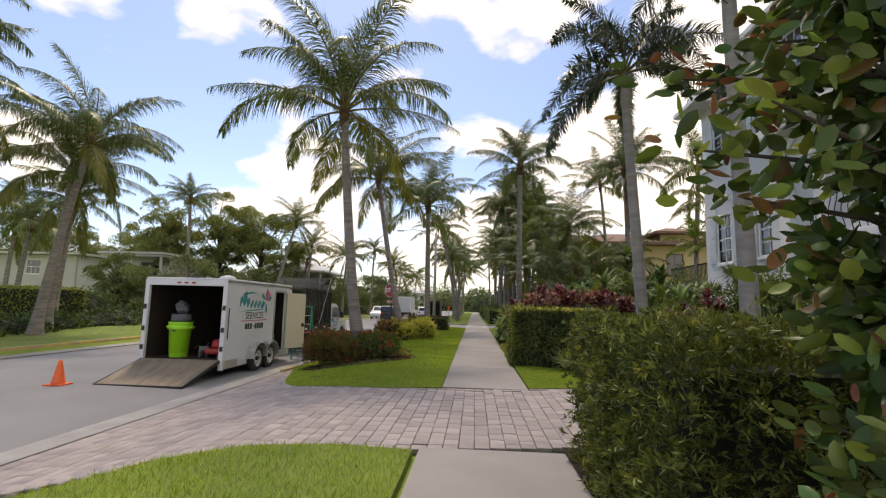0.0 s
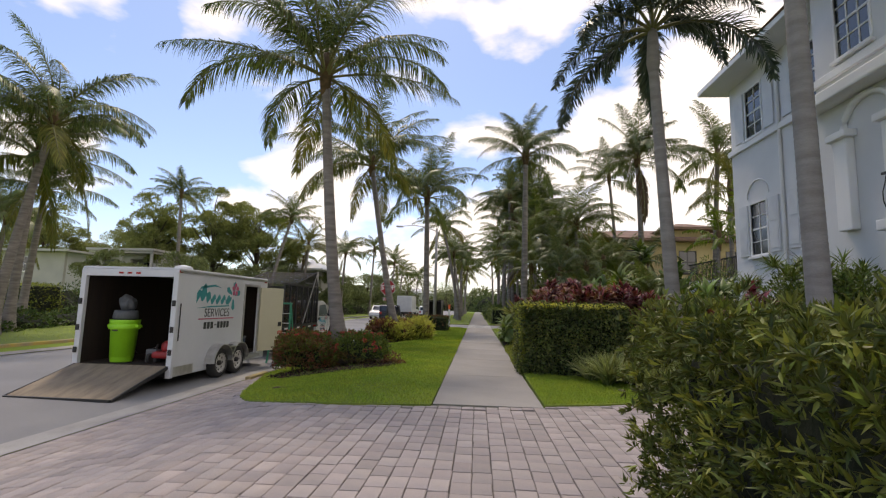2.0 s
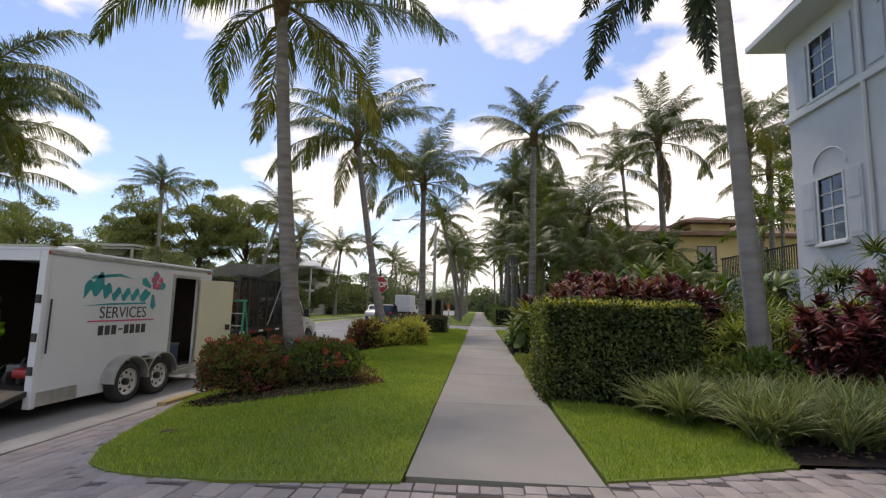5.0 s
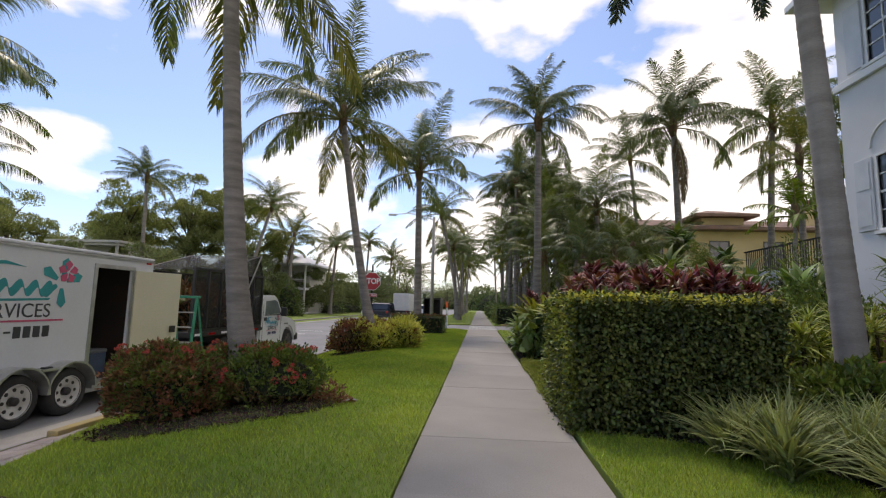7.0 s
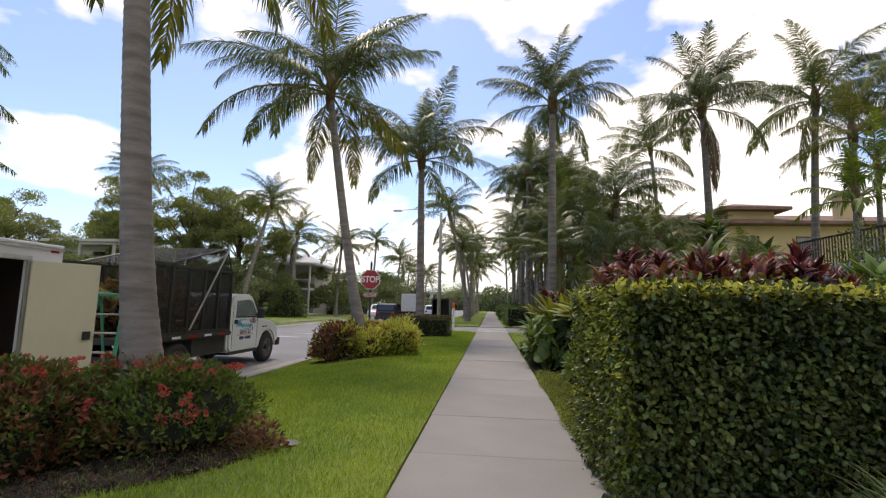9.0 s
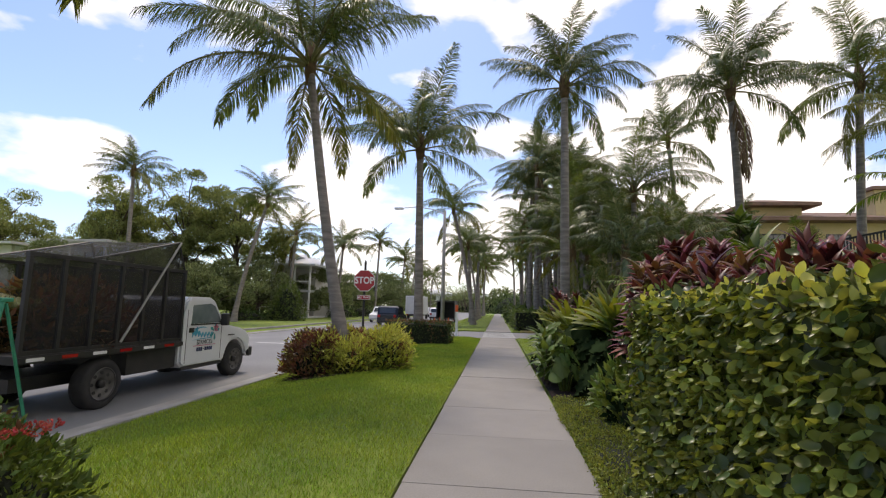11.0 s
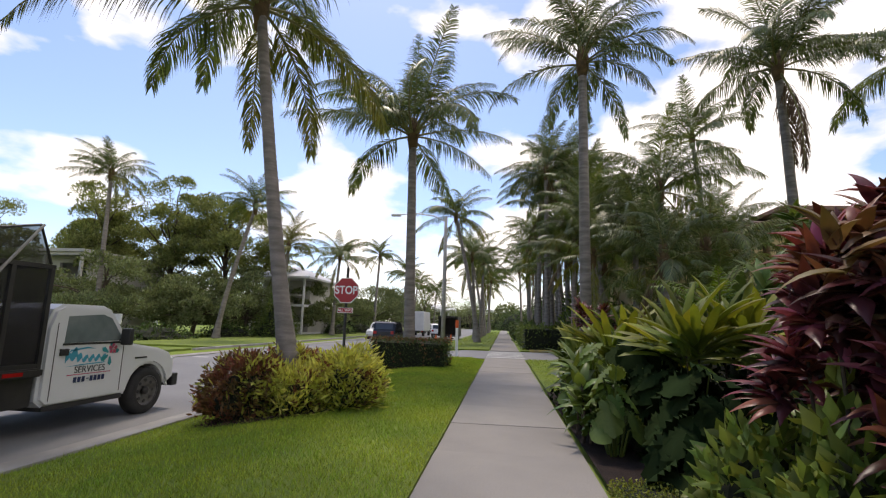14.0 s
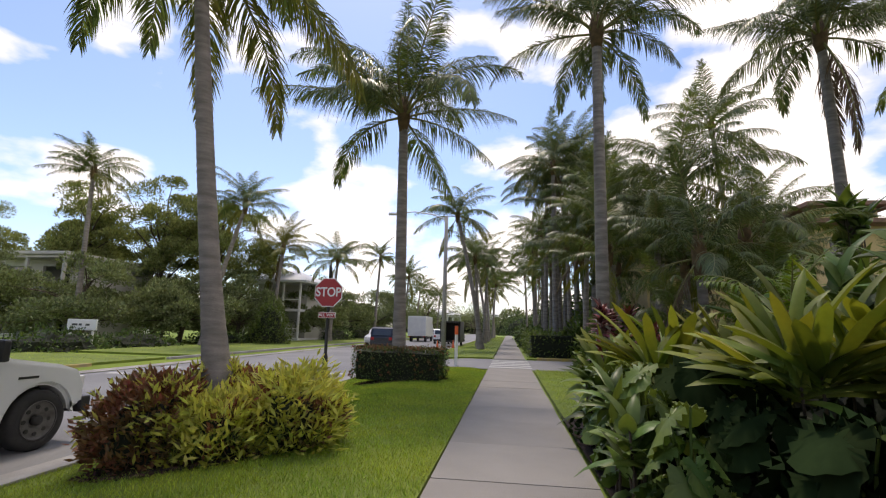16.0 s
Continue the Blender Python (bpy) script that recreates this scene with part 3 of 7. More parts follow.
def hedge(name, x, y, z, sx, sy, sz, leafmat, count, length, width, label, turn=0, spiky=0.5, group="", rough=0.03, inset=0.09, lime_top=None, tuft=1, wavy=0.07, leaf=leaves, lit_side=None, rise=0.3, tips=None):
    t = thing(name, x, y, z, label, "hedge", turn, group)
    # solid block whose near-black colour gives the shade behind the leaves
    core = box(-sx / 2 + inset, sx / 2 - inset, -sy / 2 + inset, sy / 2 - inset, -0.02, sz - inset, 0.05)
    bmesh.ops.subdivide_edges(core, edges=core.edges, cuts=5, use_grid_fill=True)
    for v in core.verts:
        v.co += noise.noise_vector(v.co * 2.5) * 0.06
    part("shade_core", core, HEDGE_CORE, t, "solid core coloured dark for the shade inside the hedge")

    def grow(pname, p, w, material, lab="", size=1.0):
        way = w * spiky + rng.normal(0, 0.6, p.shape) + np.array([0, 0, rise])
        if leaf is oval_leaves:
            v, tr = leaf(p, way, length * size, width * size, w + np.array([0, 0, 0.7]) + rng.normal(0, 0.45, p.shape))
        else:
            v, tr = leaf(p, way, length * size, width * size)
        tagged(part(pname, np_mesh(pname, v, tr, material), None, t, lab), kind="stuff")

    p, w = shell_points(count // tuft, sx, sy, sz, rough, wavy=wavy)
    if tuft > 1:
        p, w = np.repeat(p, tuft, 0), np.repeat(w + rng.normal(0, 0.5, w.shape), tuft, 0)
    grow("leaves", p, w, leafmat)
    if tips:
        p, w = shell_points(count // 40, sx, sy, sz, rough, wavy=wavy)
        p = np.repeat(p + w * 0.025, 9, 0) + rng.normal(0, 0.012, (len(p) * 9, 3))
        grow("shoot_growth", p, np.repeat(w + rng.normal(0, 0.5, w.shape), 9, 0), tips, "fresh shoot tips", 1.1)
    if lime_top:
        n = count // 5
        p = np.stack([rng.uniform(-sx / 2, sx / 2, n), rng.uniform(-sy / 2, sy / 2, n), sz + rng.normal(0, 0.025, n)], 1)
        grow("new_growth", p, np.tile([0, 0, 1.0], (n, 1)), lime_top, "young leaves on top")
    # paler leaves on the -x face: sunlight on that side, put into colour
    if lit_side:
        n = count // 5
        p = np.stack([-sx / 2 + 0.01 + rng.normal(0, 0.03, n), rng.uniform(-sy / 2, sy / 2, n), sz * rng.random(n) ** 0.7], 1)
        grow("side_growth", p, np.tile([-1.0, 0, 0.2], (n, 1)), lit_side, "leaves coloured lighter for the sun on the walk side")
    return t


def clipped_shrub(name, x, y, z, lobes, layers, label, category="shrub", group="", foot=0.14, twigs=40):
    """A planting of merged rounded lobes, clipped flat on top and bare at the foot.
    lobes: (x, y, z, width, depth, height); layers: (part name, material, leaves, length, width, chooser, label)."""
    t = thing(name, x, y, z, label, category, 0, group)
    lob = np.array(lobes, float)

    def reach(p, k):
        c, h = lob[k, :3], np.array([lob[k, 3] / 2, lob[k, 4] / 2, lob[k, 5]])
        return (np.abs((p - c) / h) ** 3).sum(1) ** (1 / 3)

    def surface(n):
        share = lob[:, 3] * lob[:, 4] + (lob[:, 3] + lob[:, 4]) * lob[:, 5]
        pick = rng.choice(len(lob), n, p=share / share.sum())
        w = unit(rng.normal(size=(n, 3)))
        w[:, 2] = np.abs(w[:, 2])
        r = (np.abs(w) ** 3).sum(1) ** (-1 / 3)
        half = np.stack([lob[pick, 3] / 2, lob[pick, 4] / 2, lob[pick, 5]], 1)
        bump = np.array([1 + 0.22 * noise.noise(Vector(q) * 3.2 + Vector((x, y, k * 3.0))) for q, k in zip(w, pick)])
        p = lob[pick, :3] + w * half * (r * bump * (1 - 0.16 * rng.random(n) ** 2))[:, None]
        ok = p[:, 2] > lob[pick, 2] + foot * rng.uniform(0.4, 1.3, n)
        for k in range(len(lob)):
            ok &= (pick == k) | (reach(p, k) > 0.86)
        return p[ok], unit(w / half)[ok]

    # solid lobes, painted near black as the shade inside the shrub
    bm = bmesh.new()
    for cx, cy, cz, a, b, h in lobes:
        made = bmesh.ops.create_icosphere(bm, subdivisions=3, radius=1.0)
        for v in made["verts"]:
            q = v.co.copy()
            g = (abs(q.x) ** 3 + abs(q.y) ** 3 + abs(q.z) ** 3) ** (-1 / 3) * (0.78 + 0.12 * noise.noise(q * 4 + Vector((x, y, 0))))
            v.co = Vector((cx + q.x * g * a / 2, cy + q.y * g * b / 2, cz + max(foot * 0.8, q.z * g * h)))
    part("shade_core", bm, HEDGE_CORE, t, "solid core coloured dark for the shade inside the shrub")
    stems = []
    for i in range(twigs):
        cx, cy, cz, a, b, h = lobes[i % len(lobes)]
        u, q = rng.uniform(0, 6.28), rng.uniform(0.35, 0.8)
        ex, ey = cx + math.cos(u) * a / 2 * q, cy + math.sin(u) * b / 2 * q
        stems.append(tube([(cx + (ex - cx) * 0.65, cy + (ey - cy) * 0.65, cz - 0.02), ((cx * 0.2 + ex * 0.8), (cy * 0.2 + ey * 0.8), cz + foot * 0.6), (ex, ey, cz + foot * 1.8)], [0.014, 0.011, 0.008], 5))
    v, tr = joined(*stems)
    tagged(part("stem_clump", np_mesh("stem_clump", v, tr, BRANCH), None, t, "bare brown stems at the foot"), kind="stuff")
    for pname, material, num, length, width, chooser, lab in layers:
        p, w = surface(num // 5)
        ok = chooser(p, w)
        p, w = np.repeat(p[ok], 5, 0), np.repeat(w[ok], 5, 0)
        p = p + rng.normal(0, length * 0.35, p.shape) + w * (length * 0.9 * rng.random((len(p) // 5, 1)) ** 3).repeat(5, 0)
        v, tr = leaves(p, w * 0.8 + rng.normal(0, 0.55, p.shape) + np.array([0, 0, 0.3]), length, width)
        tagged(part(pname, np_mesh(pname, v, tr, material), None, t, lab), kind="stuff")
    return t


def mound_points(n, sx, sy, sz, fill=0.25):
    a, b = rng.uniform(0, 2 * math.pi, n), np.arccos(rng.uniform(-0.15, 1, n))
    w = np.stack([np.sin(b) * np.cos(a), np.sin(b) * np.sin(a), np.cos(b)], 1)
    r = 1 - fill * rng.random(n) ** 1.5
    lump = np.array([1 + 0.28 * noise.noise(Vector(q) * 2.2 + Vector((sx * 9, sy * 7, sz * 3))) for q in w])
    p = w * (r * lump)[:, None] * np.array([sx / 2, sy / 2, sz])
    p[:, 2] = np.maximum(p[:, 2], 0.02)
    return p, w


def mound(name, x, y, z, sx, sy, sz, leafmat, count, length, width, label, category="shrub", turn=0, group="", core=True, fill=0.3):
    """A loose rounded shrub."""
    t = thing(name, x, y, z, label, category, turn, group)
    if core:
        # solid lump, painted near black as the shade under the leaves
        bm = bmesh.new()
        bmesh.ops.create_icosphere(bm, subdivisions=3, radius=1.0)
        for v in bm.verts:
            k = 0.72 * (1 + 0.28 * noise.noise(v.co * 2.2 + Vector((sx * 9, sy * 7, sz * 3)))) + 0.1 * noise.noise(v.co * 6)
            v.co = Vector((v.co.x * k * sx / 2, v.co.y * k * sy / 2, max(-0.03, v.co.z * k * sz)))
        part("shade_core", bm, HEDGE_CORE, t, "solid core coloured dark for the shade inside the shrub")
    p, w = mound_points(count, sx, sy, sz, fill)
    v, tr = leaves(p, w * 0.7 + rng.normal(0, 0.6, p.shape) + np.array([0, 0, 0.25]), length, width)
    tagged(part("leaves", np_mesh("leaves", v, tr, leafmat), None, t), kind="stuff")
    return t


def rosettes(name, centres, leafmat, per, length, width, lift, bend, x, y, z, label, category="plant", group="", segs=5, shape=0.35, stem=0.0, spread=0.35, tufts=False):
    """A clump of plants with long arching leaves from each centre."""
    t = thing(name, x, y, z, label, category, 0, group)
    c = np.repeat(np.asarray(centres, float), per, 0)
    n = len(c)
    k = rng.random(n)
    lf = np.interp(k, [0, 1], lift[::-1] if stem else lift)
    ln = length * rng.uniform(0.7, 1.15, n)
    pts = c + np.stack([rng.normal(0, 0.02, n), rng.normal(0, 0.02, n), -stem * k], 1)
    v, tr = blades(pts, rng.uniform(0, 2 * math.pi, n), lf + rng.normal(0, spread * 0.3, n), ln, width * rng.uniform(0.75, 1.15, n), bend * rng.uniform(0.5, 1.3, n), segs, 0.3, shape)
    if tufts:
        step, k = len(v) // len(centres), len(tr) // len(centres)
        for i in range(len(centres)):
            part("tuft", np_mesh("tuft", v[i * step:(i + 1) * step], tr[:k], leafmat), None, t)
    else:
        tagged(part("leaves", np_mesh("leaves", v, tr, leafmat), None, t), kind="stuff")
    if stem:
        sets = [tube([(cx, cy, -0.02), (cx + 0.02, cy, cz * 0.5), (cx, cy, cz)], [0.014, 0.012, 0.01], 6) for cx, cy, cz in centres[::6 if len(centres) > 20 else 1]]
        v, tr = joined(*sets)
        tagged(part("stem_clump", np_mesh("stem_clump", v, tr, BRANCH), None, t), kind="stuff")
    return t


def heart_leaves(name, spots, leafmat, size, x, y, z, label, group=""):
    """A clump of big heart-shaped pleated leaves on stalks; spots are (x, y, z) of the leaves."""
    t = thing(name, x, y, z, label, "plant", 0, group)
    k = 34
    th = np.linspace(-math.pi, math.pi, k, endpoint=False)
    r = 0.34 + 0.30 * np.cos(th / 2) ** 6 + 0.36 * np.cos(th / 2) ** 2 * np.abs(np.cos(th)) + 0.16 * np.exp(-((np.abs(th) - 2.3) / 0.45) ** 2)
    r = np.where(np.abs(th) > 2.95, 0.10, r) * (1 + 0.05 * np.where(np.arange(k) % 2 == 0, 1, -1))
    pleat = np.where(np.arange(k) % 2 == 0, 0.042, -0.042)
    sets, stalks = [], []
    tri = []
    for i in range(k):
        j = (i + 1) % k
        tri += [[0, 1 + i, 1 + j], [1 + i, 1 + k + i, 1 + k + j], [1 + i, 1 + k + j, 1 + j]]
    tri = np.array(tri)
    for sx, sy, sz in spots:
        a = math.atan2(sy, sx) + random.uniform(-0.8, 0.8)
        g = size * random.uniform(0.65, 1.2)
        v = np.zeros((1 + 2 * k, 3))
        for ring, f in ((0, 0.55), (1, 1.0)):
            q = r * f
            v[1 + ring * k:1 + (ring + 1) * k] = np.stack([q * np.cos(th), q * np.sin(th), pleat * (0.6 + ring) - 0.30 * (f * r) ** 2 * (1 + 0.5 * np.sin(3 * th + a))], 1)
        tilt = random.uniform(0.35, 1.15)
        m = pose(sx, sy, sz, math.degrees(random.uniform(-0.3, 0.3)), math.degrees(tilt), math.degrees(a))
        mm = np.array(m)
        sets.append(((v * g) @ mm[:3, :3].T + mm[:3, 3], tri))
        stalks.append(tube([(sx * 0.25, sy * 0.25, -0.02), (sx * 0.6, sy * 0.6, sz * 0.75), (sx, sy, sz)], [0.014, 0.011, 0.008], 5))
    v, tr = joined(*sets)
    tagged(part("leaves", np_mesh("leaves", v, tr, leafmat), None, t), kind="stuff")
    v, tr = joined(*stalks)
    tagged(part("stalk_clump", np_mesh("stalk_clump", v, tr, LEAF_MID), None, t), kind="stuff")
    return t

# ---- ground, road, walks ----
def dip(x, y=15.0):
    """Height of the verge: level beside the walk, falling to the road."""
    s = min(1.0, max(0.0, (-2.2 - x) / 3.0))
    return -0.33 * s * s * (3 - 2 * s)


def sheet(name, xs, ys, height, material, label, category, kind="structure"):
    verts = [(x, y, height(x, y)) for y in ys for x in xs]
    n = len(xs)
    faces = [(j * n + i, j * n + i + 1, (j + 1) * n + i + 1, (j + 1) * n + i) for j in range(len(ys) - 1) for i in range(n - 1)]
    data = bpy.data.meshes.new(name)
    data.from_pydata(verts, [], faces)
    finish(data, material, smooth=True)
    return tagged(new(name, data), label, category, kind=kind)


def ground_height(x, y):
    if x > -5.3:
        return dip(x) - 0.07
    if x > -14.4:
        return -0.5
    return -0.2


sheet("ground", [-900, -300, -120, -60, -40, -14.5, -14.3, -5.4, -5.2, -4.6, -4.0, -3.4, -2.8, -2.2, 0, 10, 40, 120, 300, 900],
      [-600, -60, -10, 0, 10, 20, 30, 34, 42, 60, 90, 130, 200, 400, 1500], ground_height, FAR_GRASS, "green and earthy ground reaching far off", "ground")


def road_height(x, y):
    s = (x + 9.8) / 4.6
    return -0.33 - 0.06 * s * s


sheet("road", np.linspace(-14.2, -5.62, 13).tolist(), [-60, -10, 0, 10, 20, 30, 40, 60, 90, 200, 420], road_height, ASPHALT, "worn grey asphalt street", "road")
sheet("side_street", [-5.3, -2, 2, 8, 30, 80], [35.3, 38, 41.5], lambda x, y: -0.03 - 0.28 * max(0.0, min(1.0, (-2.2 - x) / 3.0)), ASPHALT, "pale grey side street meeting the road", "road")
sheet("gutter", [-5.7, -5.45, -5.2], [-60, 0, 5, 8, 12, 20, 30, 60, 200], lambda x, y: -0.372 + 0.03 * (x + 5.45 > 0.1), GUTTER, "light concrete gutter along the street", "gutter")
sheet("gutter_far", [-14.55, -14.15], [-60, 0, 40, 200], lambda x, y: -0.36 + 0.08 * (x < -14.3), GUTTER, "light concrete gutter across the street", "gutter")

# kerbs as real steps
for ys, mt, lab in (((12.5, 13.4), KERB_YELLOW, "kerb with worn yellow paint"), ((13.42, 34.0), GUTTER, "low concrete kerb beside the lawn")):
    tagged(part("kerb", box(-5.2, -5.05, ys[0], ys[1], -0.5, -0.27, 0.02), mt, None), lab, "kerb", kind="structure")
tagged(part("kerb", box(-14.7, -14.52, -40, 32, -0.4, -0.09, 0.02), KERB_YELLOW, None), "kerb across the street with worn yellow paint", "kerb", kind="structure")
tagged(part("kerb", box(-14.7, -14.52, 36, 200, -0.4, -0.09, 0.02), GUTTER, None), "low concrete kerb across the street", "kerb", kind="structure")
tagged(part("kerb", box(1.6, 9, 41.55, 41.75, -0.1, 0.10, 0.02), KERB_YELLOW, None), "yellow painted kerb at the corner", "kerb", kind="structure")
for y in (31.6, 34.4):
    tagged(sheet("crosswalk_line", [-13.6, -9.8, -6.0], [y, y + 0.3], lambda x, yy: road_height(x, yy) + 0.006, PAINT_LINE, "white painted crosswalk line", "road marking"), group="crosswalk lines")
for k in range(5):
    tagged(sheet("crossing_stripe", [-0.6, 1.1], [36.0 + k * 1.0, 36.45 + k * 1.0], lambda x, yy: -0.022, PAINT_LINE, "white painted crossing stripe", "road marking"), group="crossing stripes")

# the walk: poured slabs with tooled joints
pavement = thing("pavement", 0.22, 0, 0, "grey poured concrete footpath with tooled joints", "footpath", kind="structure")
def slab_mesh(length, w=1.62):
    bm = box(-w / 2, w / 2, 0.0025, length - 0.0025, -0.12, 0.0, 0.004)
    data = bpy.data.meshes.new("slab")
    bm.to_mesh(data)
    bm.free()
    return finish(data, CONCRETE)
slab_155, slab_long = slab_mesh(1.55), slab_mesh(3.0)
y = 8.95
while y < 34.5:
    part("slab", slab_155, None, pavement).matrix_local = pose(random.uniform(-0.006, 0.006), y, random.uniform(-0.004, 0.004))
    y += 1.55
for y in (-12.7, -9.7, -6.7, -3.7, -0.7):
    part("slab", slab_long, None, pavement).matrix_local = pose(0.02, y, 0)
part("slab", slab_mesh(2.7), None, pavement).matrix_local = pose(0.02, 2.32, 0)
y = 41.7
while y < 170:
    part("slab", slab_long, None, pavement).matrix_local = pose(0, y, -0.01)
    y += 3.0

# the driveway of tumbled pavers
corner = [(-2.0, 8.60), (-2.6, 8.66), (-3.1, 8.85), (-3.55, 9.2), (-3.95, 9.8), (-4.25, 10.5), (-4.5, 11.3), (-4.75, 12.2), (-5.05, 13.2)]
def drive_low(x):
    return 5.08 + 0.17 * (x - 0.2) if x > -1.2 else 5.08 - 0.24 - 0.5 * max(0.0, -1.2 - x) ** 1.35 * 0.42
def drive_high(x):
    if x > -2.6:
        return 8.84 + (0.14 if x < 1 else 0.30) * (x - 0.2) * (1 if x > 0.2 else 0.25)
    return float(np.interp(-x, [-p[0] for p in corner], [p[1] for p in corner]))
sheet("driveway", np.linspace(-5.2, 8.2, 60).tolist(), [0, 0.25, 0.5, 0.75, 1], lambda x, y: 0, JOINT, "sandy bed between driveway pavers", "driveway")
drive = scene.objects["driveway"]
for v in drive.data.vertices:
    x, s = v.co.x, v.co.y
    yy = drive_low(x) + (drive_high(x) - drive_low(x)) * s
    v.co = (x, yy, dip(x) - 0.014 if x > -5.0 else dip(x) - 0.02)
def paver_mesh(wx, wy):
    bm = bmesh.new()
    t, b = 0.0, -0.05
    c = 0.005
    top = [bm.verts.new((sx * (wx / 2 - c), sy * (wy / 2 - c), t)) for sx, sy in ((-1, -1), (1, -1), (1, 1), (-1, 1))]
    low = [bm.verts.new((sx * wx / 2, sy * wy / 2, t - c)) for sx, sy in ((-1, -1), (1, -1), (1, 1), (-1, 1))]
    bot = [bm.verts.new((sx * wx / 2, sy * wy / 2, b)) for sx, sy in ((-1, -1), (1, -1), (1, 1), (-1, 1))]
    bm.faces.new(top)
    for i in range(4):
        j = (i + 1) % 4
        bm.faces.new((low[i], low[j], top[j], top[i]))
        bm.faces.new((bot[i], bot[j], low[j], low[i]))
    data = bpy.data.meshes.new("paver")
    bm.to_mesh(data)
    bm.free()
    return finish(data, PAVER)

# ---- lawns ----
def inside(poly, pts):
    hit = np.zeros(len(pts), bool)
    n = len(poly)
    for i in range(n):
        (x0, y0), (x1, y1) = poly[i], poly[(i + 1) % n]
        c = ((y0 > pts[:, 1]) != (y1 > pts[:, 1])) & (pts[:, 0] < (x1 - x0) * (pts[:, 1] - y0) / (y1 - y0 + 1e-12) + x0)
        hit ^= c
    return hit


def lawn(name, poly, label, density, tall=0.05, flat=False):
    """A mown lawn: a bed of soil with a cut edge and its blades."""
    t = thing(name, 0, 0, 0, label, "lawn", kind="structure")
    xs, ys = [p[0] for p in poly], [p[1] for p in poly]
    bm = bmesh.new()
    f = bm.faces.new([bm.verts.new((x, y, 0)) for x, y in poly])
    bmesh.ops.triangulate(bm, faces=[f])
    for k in range(int(max(ys) - min(ys)) + 1):
        for co, no in (((0, min(ys) + k, 0), (0, 1, 0)),):
            bmesh.ops.bisect_plane(bm, geom=bm.verts[:] + bm.edges[:] + bm.faces[:], plane_co=co, plane_no=no)
    for k in range(int((max(xs) - min(xs)) / 0.6) + 1):
        bmesh.ops.bisect_plane(bm, geom=bm.verts[:] + bm.edges[:] + bm.faces[:], plane_co=(min(xs) + k * 0.6, 0, 0), plane_no=(1, 0, 0))
    lip = bmesh.ops.extrude_edge_only(bm, edges=[e for e in bm.edges if e.is_boundary])
    down = {v for v in lip["geom"] if isinstance(v, bmesh.types.BMVert)}
    for v in bm.verts:
        v.co.z = (0 if flat else dip(v.co.x)) + (-0.09 if v in down else 0.02)
    part("turf", bm, GRASS_BED, t)
    area = (max(xs) - min(xs)) * (max(ys) - min(ys))
    n = int(area * density)
    pts = rng.uniform((min(xs), min(ys)), (max(xs), max(ys)), (n, 2))
    pts = pts[inside(poly, pts)]
    n = len(pts)
    s = np.clip((-2.2 - pts[:, 0]) / 3.0, 0, 1)
    z = (0 if flat else -0.33 * s * s * (3 - 2 * s)) + 0.02
    a = rng.uniform(0, 2 * math.pi, n)
    w = rng.uniform(0.005, 0.010, n)
    h = tall * rng.uniform(0.55, 1.2, n)
    lean = rng.normal(0, 0.6, (n, 2)) * h[:, None]
    side = np.stack([np.cos(a), np.sin(a)], 1) * w[:, None] / 2
    z = np.broadcast_to(z, (n,))
    v = np.stack([np.column_stack([pts - side, z - 0.01]), np.column_stack([pts + side, z - 0.01]), np.column_stack([pts + lean, z + h])], 1).reshape(-1, 3)
    tagged(part("grass_blades", np_mesh("grass_blades", v, np.arange(n * 3).reshape(-1, 3), GRASS), None, t), kind="stuff")
    return t


lawn("lawn", [(-0.6, 8.78)] + corner + [(-5.05, 33.4), (-4.4, 34.6), (-1.2, 34.8), (-0.6, 33.6)], "bright green mown lawn between walk and street", 3200, 0.045)
near_edge = [(-0.63, 4.86), (-1.5, 4.93), (-2.3, 4.78), (-3.1, 4.42), (-3.8, 3.75), (-4.6, 2.6), (-4.9, -8)]
lawn("lawn", near_edge + [(-0.63, -8)], "bright green mown lawn beside the driveway", 1700, 0.055)
lawn("lawn", [(1.06, 9.03), (2.0, 9.32), (2.95, 9.68), (3.25, 10.6), (2.9, 11.6), (2.2, 12.15), (1.08, 12.5)], "small mown lawn beside the clipped hedge", 4500, 0.045)
lawn("lawn", [(-0.65, 42), (-5.0, 42), (-5.0, 60), (-5.0, 120), (-0.65, 120)], "mown lawn strip further along the street", 60, 0.09)
lawn("lawn", [(1.1, 42), (6, 42), (6, 44), (1.5, 46)], "mown lawn corner past the side street", 200, 0.08)
lawn("lawn", [(1.1, 25), (3.5, 25), (3.5, 34.8), (1.1, 34.8)], "mown lawn strip beside the walk", 500, 0.06)
lawn("lawn", [(-14.75, -20), (-21.5, -20), (-21.5, 36), (-14.75, 36)], "mown verge across the street", 25, 0.12, flat=True)
lawn("lawn", [(-14.75, 38), (-21.5, 38), (-21.5, 120), (-14.75, 120)], "mown verge across the street", 12, 0.12, flat=True)
for ob in scene.objects:
    if ob.name.startswith("lawn") and ob["label"].startswith("mown verge across"):
        ob.location.z = -0.12

# planted beds on the right
sheet("flower_bed", [1.08, 2, 3, 5, 8, 14], [12.1, 14, 18, 22, 25.2], lambda x, y: 0.012 + 0.05 * (x > 3) + 0.3 * (x > 7), SOIL, "dark mulch bed beside the walk", "flower bed")
sheet("flower_bed", [2.95, 3.6, 4.5, 6, 9], [9.75, 10.6, 12.15], lambda x, y: max(0.015, 0.02 + 0.02 * (x - 3)) if y > 10.3 + 0.1 * x - 0.4 or x > 2 else 0, SOIL, "dark mulch bed by the driveway", "flower bed")
